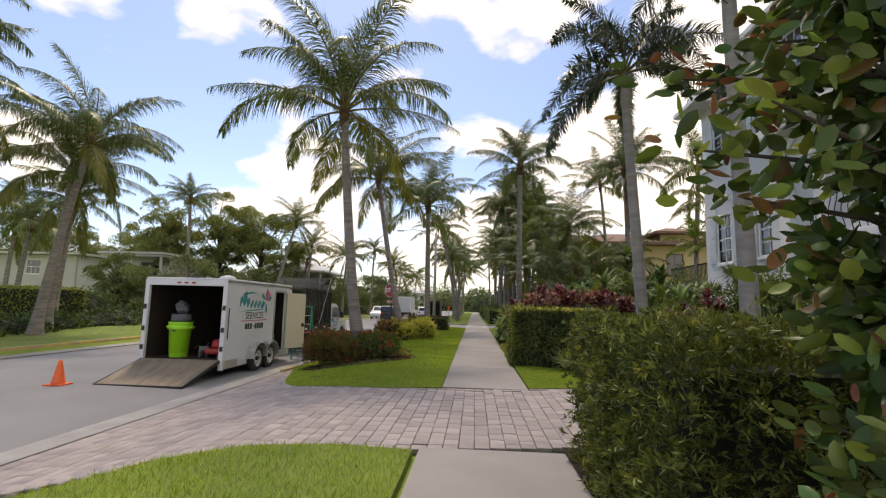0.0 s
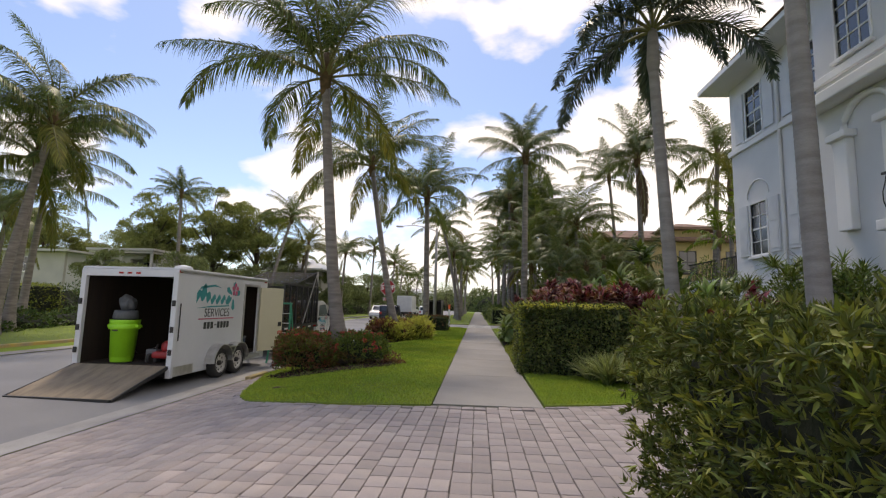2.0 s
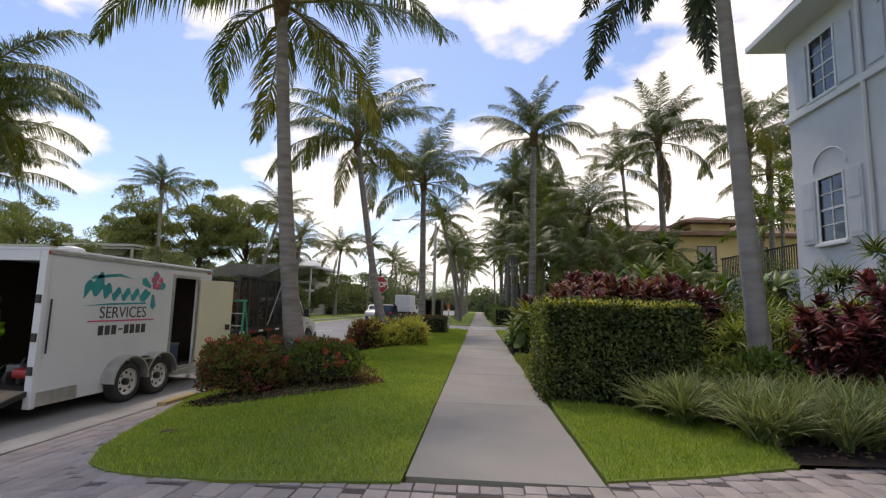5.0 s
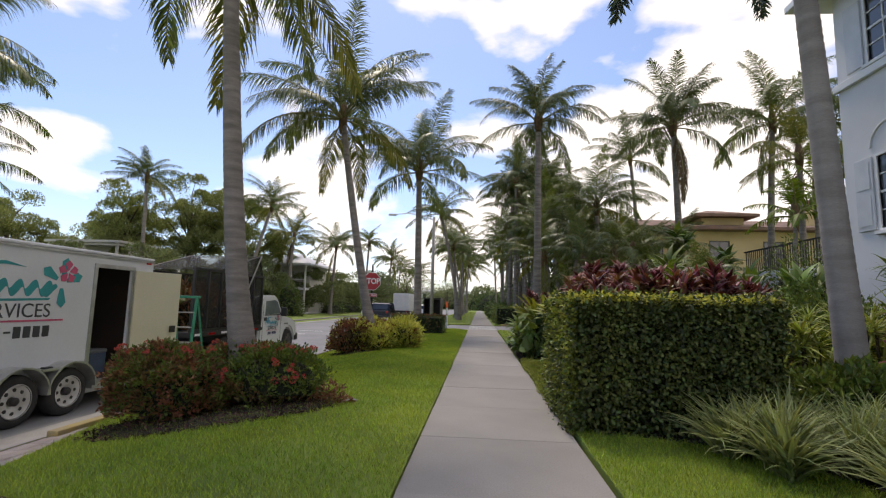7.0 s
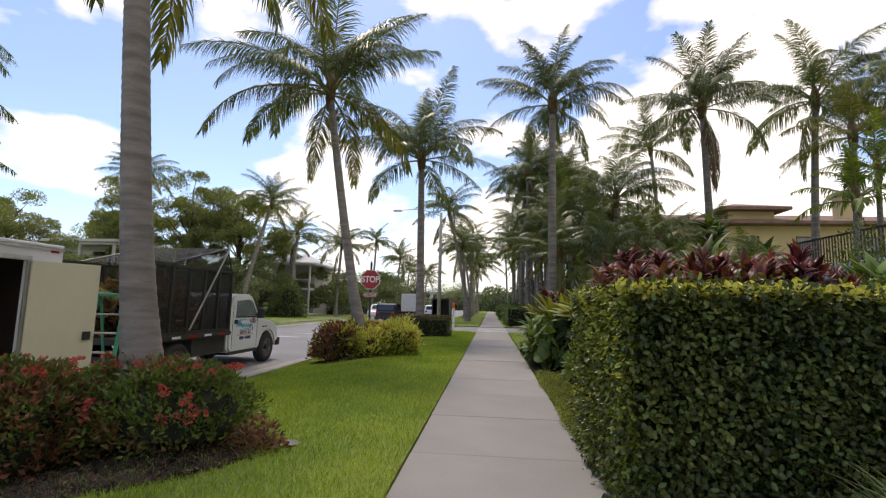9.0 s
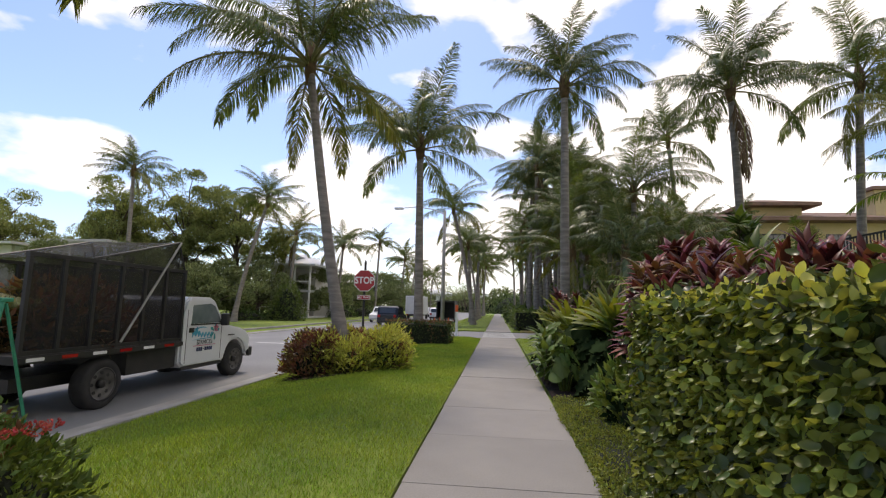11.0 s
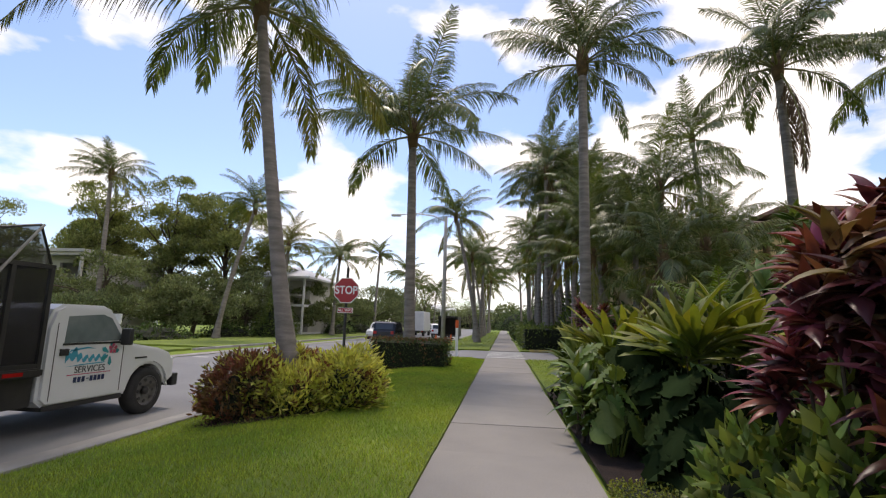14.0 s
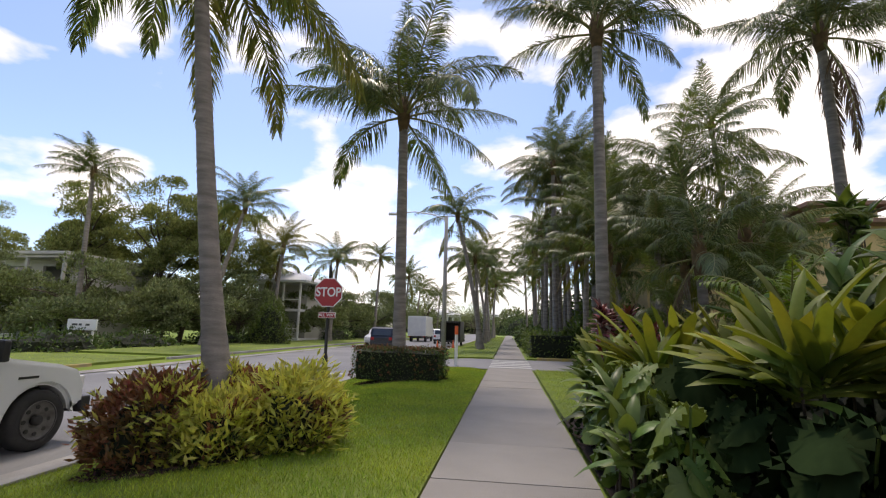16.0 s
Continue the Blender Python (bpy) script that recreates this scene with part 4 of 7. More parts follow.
sheet("flower_bed", [0.98, 1.3, 3, 8], [-6, 0, 5.2], lambda x, y: 0.015, SOIL, "dark mulch bed under the hedge", "flower bed")

# ---- palms by the street ----
palm(-3.22, 13.74, 7.5, (-0.94, 0.0), r=(0.165, 0.105), bulge=0.13, bow=0.6, count=(7, 9, 7, 0), size=1.05, turn=20, label="tall coconut palm with ringed grey trunk in red-flowered hedge")
palm(-3.28, 22.2, 7.75, (-1.6, 0.5), r=(0.14, 0.10), bulge=0.20, bow=0.8, count=(7, 9, 7, 0), size=1.06, turn=75, label="leaning coconut palm rising from yellow-green shrubs")
palm(-2.98, 30.3, 8.0, (-0.15, 0.0), r=(0.19, 0.13), bulge=0.08, bow=1.0, size=1.08, count=(8, 10, 7, 0), fronds=COCO, turn=140, label="coconut palm rising from a small clipped hedge")
palm(4.78, 13.4, 7.5, (-0.42, 0.0), r=(0.175, 0.12), bulge=0.05, bow=0.9, fronds=FOXTAIL, count=(2, 7, 6, 0), size=1.15, bark=SMOOTH_TRUNK, shaft=SMOOTH_TRUNK, turn=10, name="foxtail_palm", label="foxtail palm with smooth grey trunk in front of house")
palm(5.92, 10.35, 9.3, (-0.15, 0.0), r=(0.20, 0.15), bulge=0.05, bow=0.9, fronds=FOXTAIL, count=(3, 6, 4, 0), bark=SMOOTH_TRUNK, shaft=SMOOTH_TRUNK, turn=60, name="foxtail_palm", label="foxtail palm with smooth grey trunk by the hedge")
palm(2.83, 30.6, 10.7, (0.05, 0.0), r=(0.20, 0.14), bulge=0.1, bow=1.0, fronds=COCO_DARK, count=(9, 10, 6, 0), size=0.95, turn=33, label="very tall slender coconut palm")
palm(10.2, 31.8, 10.9, (-0.2, 0.0), r=(0.20, 0.13), fronds=COCO_DARK, count=(9, 10, 6, 2), size=1.0, turn=80, label="tall coconut palm with brown hanging fronds")
palm(12.1, 43.4, 12.8, (-0.7, 0.0), r=(0.17, 0.11), fronds=COCO_DARK, count=(6, 7, 5, 0), size=0.95, turn=10)
palm(7.0, 35.8, 7.4, (0.0, 0.0), r=(0.17, 0.12), count=(7, 8, 7, 1), fronds=COCO, size=1.05, turn=200)
palm(14.0, 31.0, 10.8, (0.5, 0.0), r=(0.18, 0.12), count=(6, 7, 6, 2), fronds=COCO, size=0.95, turn=90)
palm(13.0, 27.0, 7.8, (0.2, 0.2), r=(0.14, 0.1), count=(5, 6, 5, 1), fronds=COCO_YELLOW, size=0.7, turn=20)
palm(16.5, 29.0, 10.0, (0.3, 0.0), r=(0.16, 0.11), count=(6, 6, 5, 1), fronds=COCO, size=0.9, turn=50)
palm(11.0, 24.5, 4.8, (0.2, 0.0), r=(0.10, 0.07), count=(5, 5, 3, 0), fronds=ARECA, size=0.9, bulge=0.03, turn=50, name="areca_palm", label="slim lime-green areca palm beside the house")
palm(12.3, 25.2, 6.0, (0.2, 0.1), r=(0.10, 0.07), count=(5, 5, 3, 0), fronds=ARECA, size=0.95, bulge=0.03, turn=10, name="areca_palm", label="slim lime-green areca palm beside the house")
# further down the walk, right side
for i, (x, y, h, s) in enumerate(((3.0, 46.5, 11.8, 1.0), (4.6, 48.5, 12.8, 1.05), (2.9, 53, 12.4, 1.0), (6.0, 43.5, 7.5, 0.95), (4.5, 38.6, 6.5, 0.8), (3.2, 60, 10, 1.0), (5.2, 56, 8.2, 1.0), (3.0, 68, 9.5, 1.1), (3.4, 78, 10, 1.1), (3.0, 92, 10, 1.2), (8.5, 50, 9, 1.1), (5.6, 52, 13.2, 1.0), (3.6, 49.6, 10.2, 1.0), (5.0, 44.6, 9.6, 0.95), (6.8, 49.5, 11.4, 1.0))):
    palm(x, y, h, (random.uniform(-0.5, 0.3), 0), r=(0.19, 0.13), fronds=COCO_DARK if i % 2 == 0 else COCO, count=(8, 9, 6, 1), size=s * 0.92, turn=i * 50, label="coconut palm in a row beyond the side street")
# further down, left of the walk
for i, (x, y, h, lx, s) in enumerate(((-1.9, 52.6, 10.1, -1.9, 0.9), (-2.5, 60, 7.8, -0.4, 0.95), (-2.4, 76, 10.0, -1.6, 1.0), (-2.4, 68, 8.0, 0.3, 1.0), (-2.6, 86, 9.0, -0.5, 1.1), (-2.5, 98, 9, 0.5, 1.2), (-2.6, 112, 9, -0.5, 1.2))):
    palm(x, y, h, (lx, 0), r=(0.19, 0.12), bow=1.3, count=(7, 9, 6, 1), size=s, turn=i * 70, label="coconut palm on the verge beyond the side street")
# across the street
for i, (x, y, h, lx, s, fr) in enumerate(((-18.6, 19.0, 8.3, 1.5, 1.1, COCO), (-20.0, 21.0, 7.6, 0.4, 1.05, COCO), (-19.0, 14.2, 9.2, -0.3, 1.05, COCO), (-16.6, 11.0, 10.5, -0.6, 1.0, COCO), (-23.0, 24.5, 7.0, 0.5, 0.9, COCO),
                                              (-28.2, 44.7, 11.6, -0.3, 0.8, COCO), (-20.8, 47.5, 9.8, 2.2, 0.85, COCO), (-20.5, 56.5, 8.2, 0.5, 0.9, COCO_YELLOW), (-18, 64, 8.2, 0.4, 1.0, COCO), (-17, 77, 10.4, 0.4, 0.8, COCO),
                                              (-24, 62, 7.0, 0.4, 1.0, COCO), (-16.5, 92, 9.5, 0.6, 1.0, COCO), (-17, 105, 8.5, 0.6, 1.1, COCO), (-16, 125, 9, 0.6, 1.2, COCO), (-31, 30, 6.5, 0.6, 1.0, COCO), (-36, 34, 6.8, 0.3, 1.0, COCO))):
    palm(x, y, h, (lx, 0), z=-0.12, r=(0.19, 0.12), bow=1.3, count=(8, 10, 6, 1) if i < 5 else (7, 9, 6, 1), size=s, turn=i * 47, fronds=fr, label="coconut palm on the verge across the street")

# ---- hedges ----
hedge("hedge", 2.31, 3.62, 0, 2.5, 2.5, 1.4, LEAF_FINE, 72000, 0.06, 0.015, "tall clipped hedge of narrow fine leaves by the driveway", rough=0.055, spiky=0.8, tuft=9, inset=0.22, wavy=0.09, tips=LEAF_SHOOT)
hedge("hedge", 2.18, 13.3, 0, 2.25, 1.9, 1.49, LEAF_HEDGE, 38000, 0.051, 0.034, "square clipped green hedge with small glossy leaves and lime top", lime_top=LEAF_LIME, rough=0.05, inset=0.24, wavy=0.07, leaf=oval_leaves, lit_side=LEAF_PALE, rise=-0.35)
hedge("hedge", -2.9, 30.3, 0, 2.5, 1.5, 0.85, LEAF_DARK, 4500, 0.06, 0.035, "low clipped green and bronze hedge round a palm trunk", lime_top=LEAF_BRONZE, tips=LEAF_BRONZE)
hedge("hedge", 2.6, 48.5, 0, 2.6, 11, 1.3, LEAF_MID, 4500, 0.16, 0.09, "rounded green hedge past the side street", rough=0.12)
hedge("hedge", 2.4, 78, 0, 2.2, 40, 1.6, LEAF_DARK, 4500, 0.3, 0.16, "long green hedge along the walk", rough=0.15)

# ---- shrubs at the palms ----
everywhere = lambda p, w: np.ones(len(p), bool)
ix = clipped_shrub("ixora_hedge", -3.3, 13.2, 0, [(-0.68, -0.24, -0.20, 1.35, 1.15, 0.90), (0.52, 0.2, -0.03, 1.35, 1.05, 0.72), (-0.1, 0.55, -0.08, 1.3, 0.8, 0.76)],
                   [("leaves", LEAF_MID, 15000, 0.062, 0.03, everywhere, ""),
                    ("bronze_leaves", LEAF_BRONZE, 22000, 0.066, 0.032, lambda p, w: (p[:, 2] < 0.42 - 0.30 * np.tanh(p[:, 0] * 1.6)) | (w[:, 2] > 0.8) & (rng.random(len(p)) < 0.5), "bronze red older leaves"),
                    ("new_growth", LEAF_MID, 4000, 0.06, 0.03, lambda p, w: w[:, 2] > 0.35, "fresh green leaves on top")],
                   "low clipped hedge of ixora with red flowers round a palm", "hedge", foot=0.22, twigs=70)
head_meshes = []
for i in range(4):
    q = unit(rng.normal(size=(70, 3)) * np.array([1, 1, 0.6])) * np.array([0.055, 0.055, 0.035])
    v, tr = leaves(q, q * 8 + np.array([0, 0, 0.5]) + rng.normal(0, 0.25, q.shape), 0.026, 0.022)
    head_meshes.append(np_mesh("flower_head", v, tr, FLOWER_RED))
for i in range(60):
    if i % 6 == 5:
        h = (rng.uniform(0.0, 1.2), -0.36, rng.uniform(0.35, 0.62))
    elif i % 3:
        h = (rng.uniform(-1.35, -0.1), rng.uniform(-0.7, 0.55), 0.71 + rng.normal(0, 0.025))
    else:
        h = (rng.uniform(-0.1, 1.15), rng.uniform(-0.2, 0.65), 0.71 + rng.normal(0, 0.025))
    f = part("flower_head", head_meshes[i % 4], None, ix, "coral red flower head")
    f.matrix_local = pose(*h, 60 if i % 6 == 5 else rng.uniform(-25, 25), rng.uniform(-25, 25), rng.uniform(0, 360)) @ Matrix.Scale(rng.uniform(0.45, 0.9), 4)
mound("bronze_shrub", -1.95, 13.35, -0.02, 0.5, 0.5, 0.3, LEAF_BRONZE, 260, 0.075, 0.035, "sparse bronze shrub sprawling at the hedge's foot", fill=0.6, core=False)
clipped_shrub("croton_shrub", -3.95, 21.75, 0, [(0.06, 0.05, -0.18, 1.3, 1.2, 0.92), (0.55, 0.75, -0.1, 1.2, 0.9, 0.84)],
              [("leaves", LEAF_BRONZE, 8500, 0.105, 0.044, everywhere, ""),
               ("lime_leaves", LEAF_LIME, 4500, 0.13, 0.042, lambda p, w: rng.random(len(p)) < 0.12 + 0.8 * (p[:, 0] > 0.2), "yellow-green leaves")],
              "bronze and purple leafed shrub round the palm", group="shrubs round the palm", foot=0.1)
clipped_shrub("lime_shrub", -2.75, 22.0, 0, [(-0.32, -0.25, -0.05, 0.95, 0.95, 0.58), (0.32, 0.2, 0.0, 1.0, 1.05, 0.80), (-0.75, 0.55, -0.1, 0.8, 0.7, 0.85)],
              [("leaves", LEAF_LIME, 6500, 0.15, 0.042, everywhere, ""),
               ("green_leaves", LEAF_MID, 4500, 0.09, 0.03, lambda p, w: p[:, 2] < 0.25, "green inner leaves"),
               ("bronze_leaves", LEAF_BRONZE, 4500, 0.085, 0.034, lambda p, w: (p[:, 0] > 0.45) & (p[:, 2] < 0.6) | (np.abs(p[:, 0] + 0.02) < 0.16), "bronze leaves")],
              "yellow-green leafed shrub round the palm", group="shrubs round the palm", foot=0.1)

# ---- planting on the right ----
def scatter(x0, x1, y0, y1, n, z0=0.0, z1=0.0):
    return [(rng.uniform(x0, x1), rng.uniform(y0, y1), rng.uniform(z0, z1)) for _ in range(n)]


for k, (x, y) in enumerate(((2.45, 11.75), (2.6, 11.25), (2.75, 11.6), (3.3, 11.3), (3.9, 11.25), (4.5, 11.3), (5.1, 11.5), (3.1, 12.0), (3.7, 11.9), (4.3, 12.0), (4.9, 12.1), (5.6, 12.0), (5.5, 11.1), (3.6, 10.8), (4.3, 10.7), (4.9, 10.75), (5.5, 10.6), (6.1, 11.0), (3.2, 10.5), (3.9, 10.35))):
    rosettes("flax_lily", scatter(-0.18, 0.18, -0.18, 0.18, 7), LEAF_STRIPE, 34, 0.66, 0.036, (0.75, 1.5), 1.05, x, y, 0.03, "striped cream and green flax lily in mulch", group="flax lilies in the bed", shape=0.5, tufts=True)
def ti_plant(x, y, n, r, z0, z1, z=0.0, length=0.35, per=30, sink=0.5):
    spots = scatter(-r, r, -r, r, n, z0, z1)
    if n > 20:
        spots = [(a, b, z0 + (c - z0) * (1 - 0.35 * (a * a + b * b) / (r * r))) for a, b, c in spots]
    return rosettes("ti_plant", spots, LEAF_RED, per, length, 0.105, (-0.1, 1.35), 0.9, x, y, z, "maroon red ti plant with broad pointed leaves", stem=sink, group="red ti plants", shape=0.55)
for x, y, h in ((2.1, 15.7, 1.72), (2.7, 15.9, 1.85), (3.3, 15.8, 1.85), (3.9, 16.1, 1.95), (4.6, 16.4, 1.95), (5.3, 16.6, 1.85)):
    ti_plant(x, y, 9, 0.4, h - 0.4, h + 0.15)
    # filler coloured near black, standing for the shade below the ti leaves
    mound("undergrowth", x, y + 0.1, 0.0, 0.8, 0.8, h - 0.35, LEAF_SHADED, 300, 0.14, 0.07, "added undergrowth coloured near black for shade below taller plants", group="undergrowth in the bed")
    ti_plant(x, y + 0.1, 24, 0.42, 0.7, h - 0.2, per=15, sink=0.16, length=0.32)
ti_plant(2.42, 17.25, 90, 0.52, 0.95, 2.2, per=17, sink=0.16, length=0.32)
ti_plant(3.1, 18.0, 90, 0.65, 0.85, 2.4, per=17, sink=0.16, length=0.32)
ti_plant(6.2, 13.2, 130, 0.72, 0.2, 2.05, z=0.05, per=14, sink=0.16, length=0.30)
ti_plant(7.0, 14.6, 8, 0.5, 0.8, 1.6, z=0.05)
ti_plant(2.6, 27.0, 10, 0.6, 1.1, 2.0)
for x, y, h, n in ((2.3, 20.3, 1.2, 3), (3.0, 20.6, 1.25, 3), (1.95, 22.6, 1.1, 3), (2.7, 22.2, 1.0, 3), (1.75, 23.9, 0.8, 2), (3.7, 21.4, 1.1, 3)):
    rosettes("strap_leafed_lily", scatter(-0.28, 0.28, -0.28, 0.28, n, h - 0.15, h), LEAF_GINGER, 18, 0.92, 0.135, (0.15, 1.45), 0.7, x, y, 0.0, "large lily with thick upright yellow-green strap leaves", stem=0.14, group="strap-leafed lilies", shape=0, segs=8)


def rim(n, r0, r1, z0, z1):
    """Leaf places round a clump."""
    out = []
    for i in range(n):
        a, k = i * 2.4 + rng.uniform(-0.3, 0.3), rng.random()
        out.append(((r0 + (r1 - r0) * (1 - k)) * math.cos(a), (r0 + (r1 - r0) * (1 - k)) * math.sin(a), z0 + (z1 - z0) * k))
    return out


for x, y, h, n in ((1.38, 20.0, 1.0, 18), (1.36, 20.8, 1.15, 20), (1.36, 21.7, 1.15, 20), (1.45, 22.7, 1.0, 18)):
    heart_leaves("split_leaf_philodendron", rim(n, 0.08, 0.30, 0.25, h), LEAF_BROAD, 0.25, x, y, 0.0, "green plant with big pleated heart-shaped leaves over walk", "big-leafed plants")
    rosettes("broad_leaf_plant", scatter(-0.25, 0.25, -0.25, 0.25, 4, 0.35, h - 0.1), LEAF_BROAD, 8, 0.5, 0.13, (-0.1, 1.1), 0.9, x - 0.05, y + 0.3, 0.0, "green plant with long pointed leaves leaning over walk", stem=0.2, group="broad-leafed plants", shape=0.5)
# leaves and filler here carry the bed's shade in their colour
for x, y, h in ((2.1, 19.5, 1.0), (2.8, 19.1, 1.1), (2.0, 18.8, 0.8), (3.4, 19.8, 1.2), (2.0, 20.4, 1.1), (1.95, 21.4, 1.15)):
    heart_leaves("shaded_philodendron", rim(26, 0.1, 0.6, 0.15, h), LEAF_SHADED, 0.36, x, y, 0.0, "plant with big ribbed leaves coloured near black for shade", "dark big-leafed plants")
    mound("undergrowth", x, y, 0.0, 1.0, 1.0, h * 0.8, LEAF_SHADED, 260, 0.14, 0.07, "added undergrowth coloured near black for shade below taller plants", group="undergrowth in the bed")
for x, y, h in ((10.1, 31.5, 5.3), (9.6, 27.4, 3.6), (11.4, 30.2, 4.2), (8.2, 28.6, 3.4)):
    rosettes("climbing_philodendron" if h > 5 else "bird_of_paradise", scatter(-0.35, 0.35, -0.35, 0.35, 8, h - 1.3, h), LEAF_BROAD, 7, 0.85, 0.32, (0.1, 1.4), 0.8, x, y, 0.02, "big-leafed green plant rising among the garden palms", stem=0.4, group="paddle-leafed plants", shape=0.5, segs=6)
for x, y, h, n in ((2.15, 15.6, 0.75, 9), (2.5, 16.3, 0.85, 9), (2.2, 17.0, 0.7, 8), (2.6, 14.75, 0.7, 6)):
    heart_leaves("elephant_ear", rim(n + 5, 0.10, 0.36, 0.2, h), LEAF_FRESH, 0.34, x, y, 0.0, "elephant ear plant with big ribbed green leaves", "elephant ears")
for x, y, h in ((2.05, 15.4, 0.75), (2.0, 16.3, 0.8), (2.0, 17.2, 0.95), (1.85, 17.9, 0.75), (2.25, 17.8, 0.9), (2.6, 17.2, 0.9)):
    mound("leafy_shrub", x, y, 0.0, 0.75, 0.9, h, LEAF_FRESH, 620, 0.16, 0.085, "green shrub with loose oval hanging leaves", group="leafy shrubs in the bed")
hedge("low_border", 1.33, 16.5, 0, 0.58, 4.3, 0.13, LEAF_PALE, 17000, 0.026, 0.018, "ankle-high clipped yellow-green border beside walk", rough=0.02, inset=0.03)
for x, y, h in ((5.6, 14.7, 1.25), (6.3, 15.2, 1.5), (6.9, 14.4, 1.6), (5.0, 14.9, 1.1), (5.9, 16.2, 1.5), (7.7, 13.5, 2.6), (8.2, 14.8, 2.8), (7.4, 12.0, 2.3), (8.2, 12.7, 2.6), (7.6, 15.9, 2.3)):
    rosettes("lady_palm", scatter(-0.4, 0.4, -0.4, 0.4, 16 if h < 2 else 34, h * 0.3, h), LEAF_FAN if h < 2 else LEAF_MID, 16, 0.46, 0.045, (-0.3, 1.3), 0.7, x, y, 0.03, "lady palm with fans of narrow yellow-green leaves" if h < 2 else "tall lady palm with fans of dark green leaves", stem=0.06, group="lady palms before the house", shape=0.5)
mound("green_shrub", 3.6, 15.0, 0, 1.6, 1.2, 1.3, LEAF_MID, 1600, 0.13, 0.06, "green leafy shrub behind the hedge")
for x, y, sx, h in ((7.4, 17.0, 2.6, 1.7), (8.0, 14.2, 2.2, 2.6), (7.8, 18.8, 3.0, 2.0), (6.6, 15.6, 1.8, 1.2), (7.4, 11.6, 2.2, 2.4), (5.6, 17.6, 2.2, 1.5), (4.4, 13.0, 1.7, 0.75), (9.8, 22.0, 3.0, 3.4)):
    mound("green_shrub", x, y, 0.02, sx, sx * 0.8, h, LEAF_MID, 4200, 0.12, 0.05, "dense green leafy shrub in front of house", group="shrubs before the house")
for x, y, h in ((5.0, 20.5, 1.2), (6.0, 22.0, 1.6), (4.2, 24.0, 1.3), (7.5, 23.0, 1.8), (8.5, 26.0, 2.2), (5.5, 27.0, 2.0), (4.5, 30.0, 1.8), (9.5, 29.0, 2.2), (6.8, 30.0, 2.0), (12, 33, 2.2)):
    palm(x, y, h, r=(0.09, 0.08), fronds=ARECA if (x * 2) % 2 < 1 else COCO, count=(7, 5, 1, 0), size=0.48 if (x * 2) % 2 >= 1 else 0.8, bulge=0.03, name="dwarf_palm", label="short bushy palm among the garden planting", turn=x * 40, group="short palms in the garden")
for x, y, sx, h in ((4.0, 33.5, 3, 2.2), (7.0, 39.0, 4, 2.5), (4.6, 44.0, 3, 2.6), (6, 47, 4, 4.5), (7, 55, 5, 5.5), (6, 66, 5, 5.5), (6, 80, 6, 6), (6.5, 96, 7, 6), (7, 120, 9, 6.5), (4, 150, 12, 6), (12, 40, 5, 3)):
    mound("garden_shrub", x, y, 0, sx, sx * 1.2, h, LEAF_DARK if sx > 4 else LEAF_MID, 1800, 0.2 + 0.03 * sx, 0.1 + 0.012 * sx, "dense dark green garden growth", group="garden growth along the walk")

# big-leafed growth and more palms filling the garden
for x, y, h in ((7.2, 24.8, 3.2), (6.2, 23.6, 2.8), (5.6, 25.0, 2.6), (8.6, 26.0, 3.3), (4.0, 20.2, 1.4), (5.4, 21.2, 1.8), (7.0, 21.5, 2.2), (6.4, 24.0, 2.4), (8.6, 23.6, 2.6), (10.0, 26.2, 2.6), (4.8, 25.4, 1.8), (7.6, 27.4, 2.6), (9.0, 21.0, 2.4), (5.2, 18.6, 1.3), (11.0, 29.0, 2.8), (6.2, 19.2, 1.5)):
    rosettes("bird_of_paradise", scatter(-0.5, 0.5, -0.5, 0.5, 6, h * 0.4, h), LEAF_BROAD, 6, 1.05, 0.34, (0.4, 1.45), 0.8, x, y, 0.02, "tall bird of paradise with paddle-shaped green leaves", stem=0.3, group="paddle-leafed plants", shape=0.5, segs=6)
for i, (x, y, h, s) in enumerate(((4.0, 41.0, 5.0, 0.8), (5.5, 40.5, 4.2, 0.8), (7.5, 42.5, 5.5, 0.85), (3.6, 44.5, 6.2, 0.85), (9.5, 42.0, 6.0, 0.9), (4.2, 52, 7.2, 0.9), (3.6, 57, 6.4, 0.9), (6.8, 46.8, 9.4, 0.9), (5.0, 62, 8.5, 1.0), (4.4, 73, 8, 1.0), (4.2, 85, 8.5, 1.1), (8.4, 38.5, 4.2, 0.8), (10.8, 38.0, 5.0, 0.85), (13.5, 40, 5.5, 0.9), (6.2, 33.6, 3.6, 0.75), (9.2, 35.5, 4.0, 0.8), (4.6, 28.0, 3.2, 0.75), (6.0, 29.5, 3.8, 0.8), (7.6, 31.5, 4.2, 0.8), (5.2, 33.5, 5.0, 0.85), (4.2, 36.0, 5.8, 0.85), (6.8, 38.0, 6.2, 0.9), (3.5, 38.2, 5.2, 0.8), (3.8, 33.0, 4.0, 0.75))):
    palm(x, y, h, (random.uniform(-0.3, 0.3), 0), r=(0.13, 0.10), fronds=(COCO, COCO_DARK, COCO)[i % 3], count=(6, 6, 3, 1), size=s * 0.82, turn=i * 63, bulge=0.05, label="close-set feathery palm in the garden row", group="close-set garden palms")

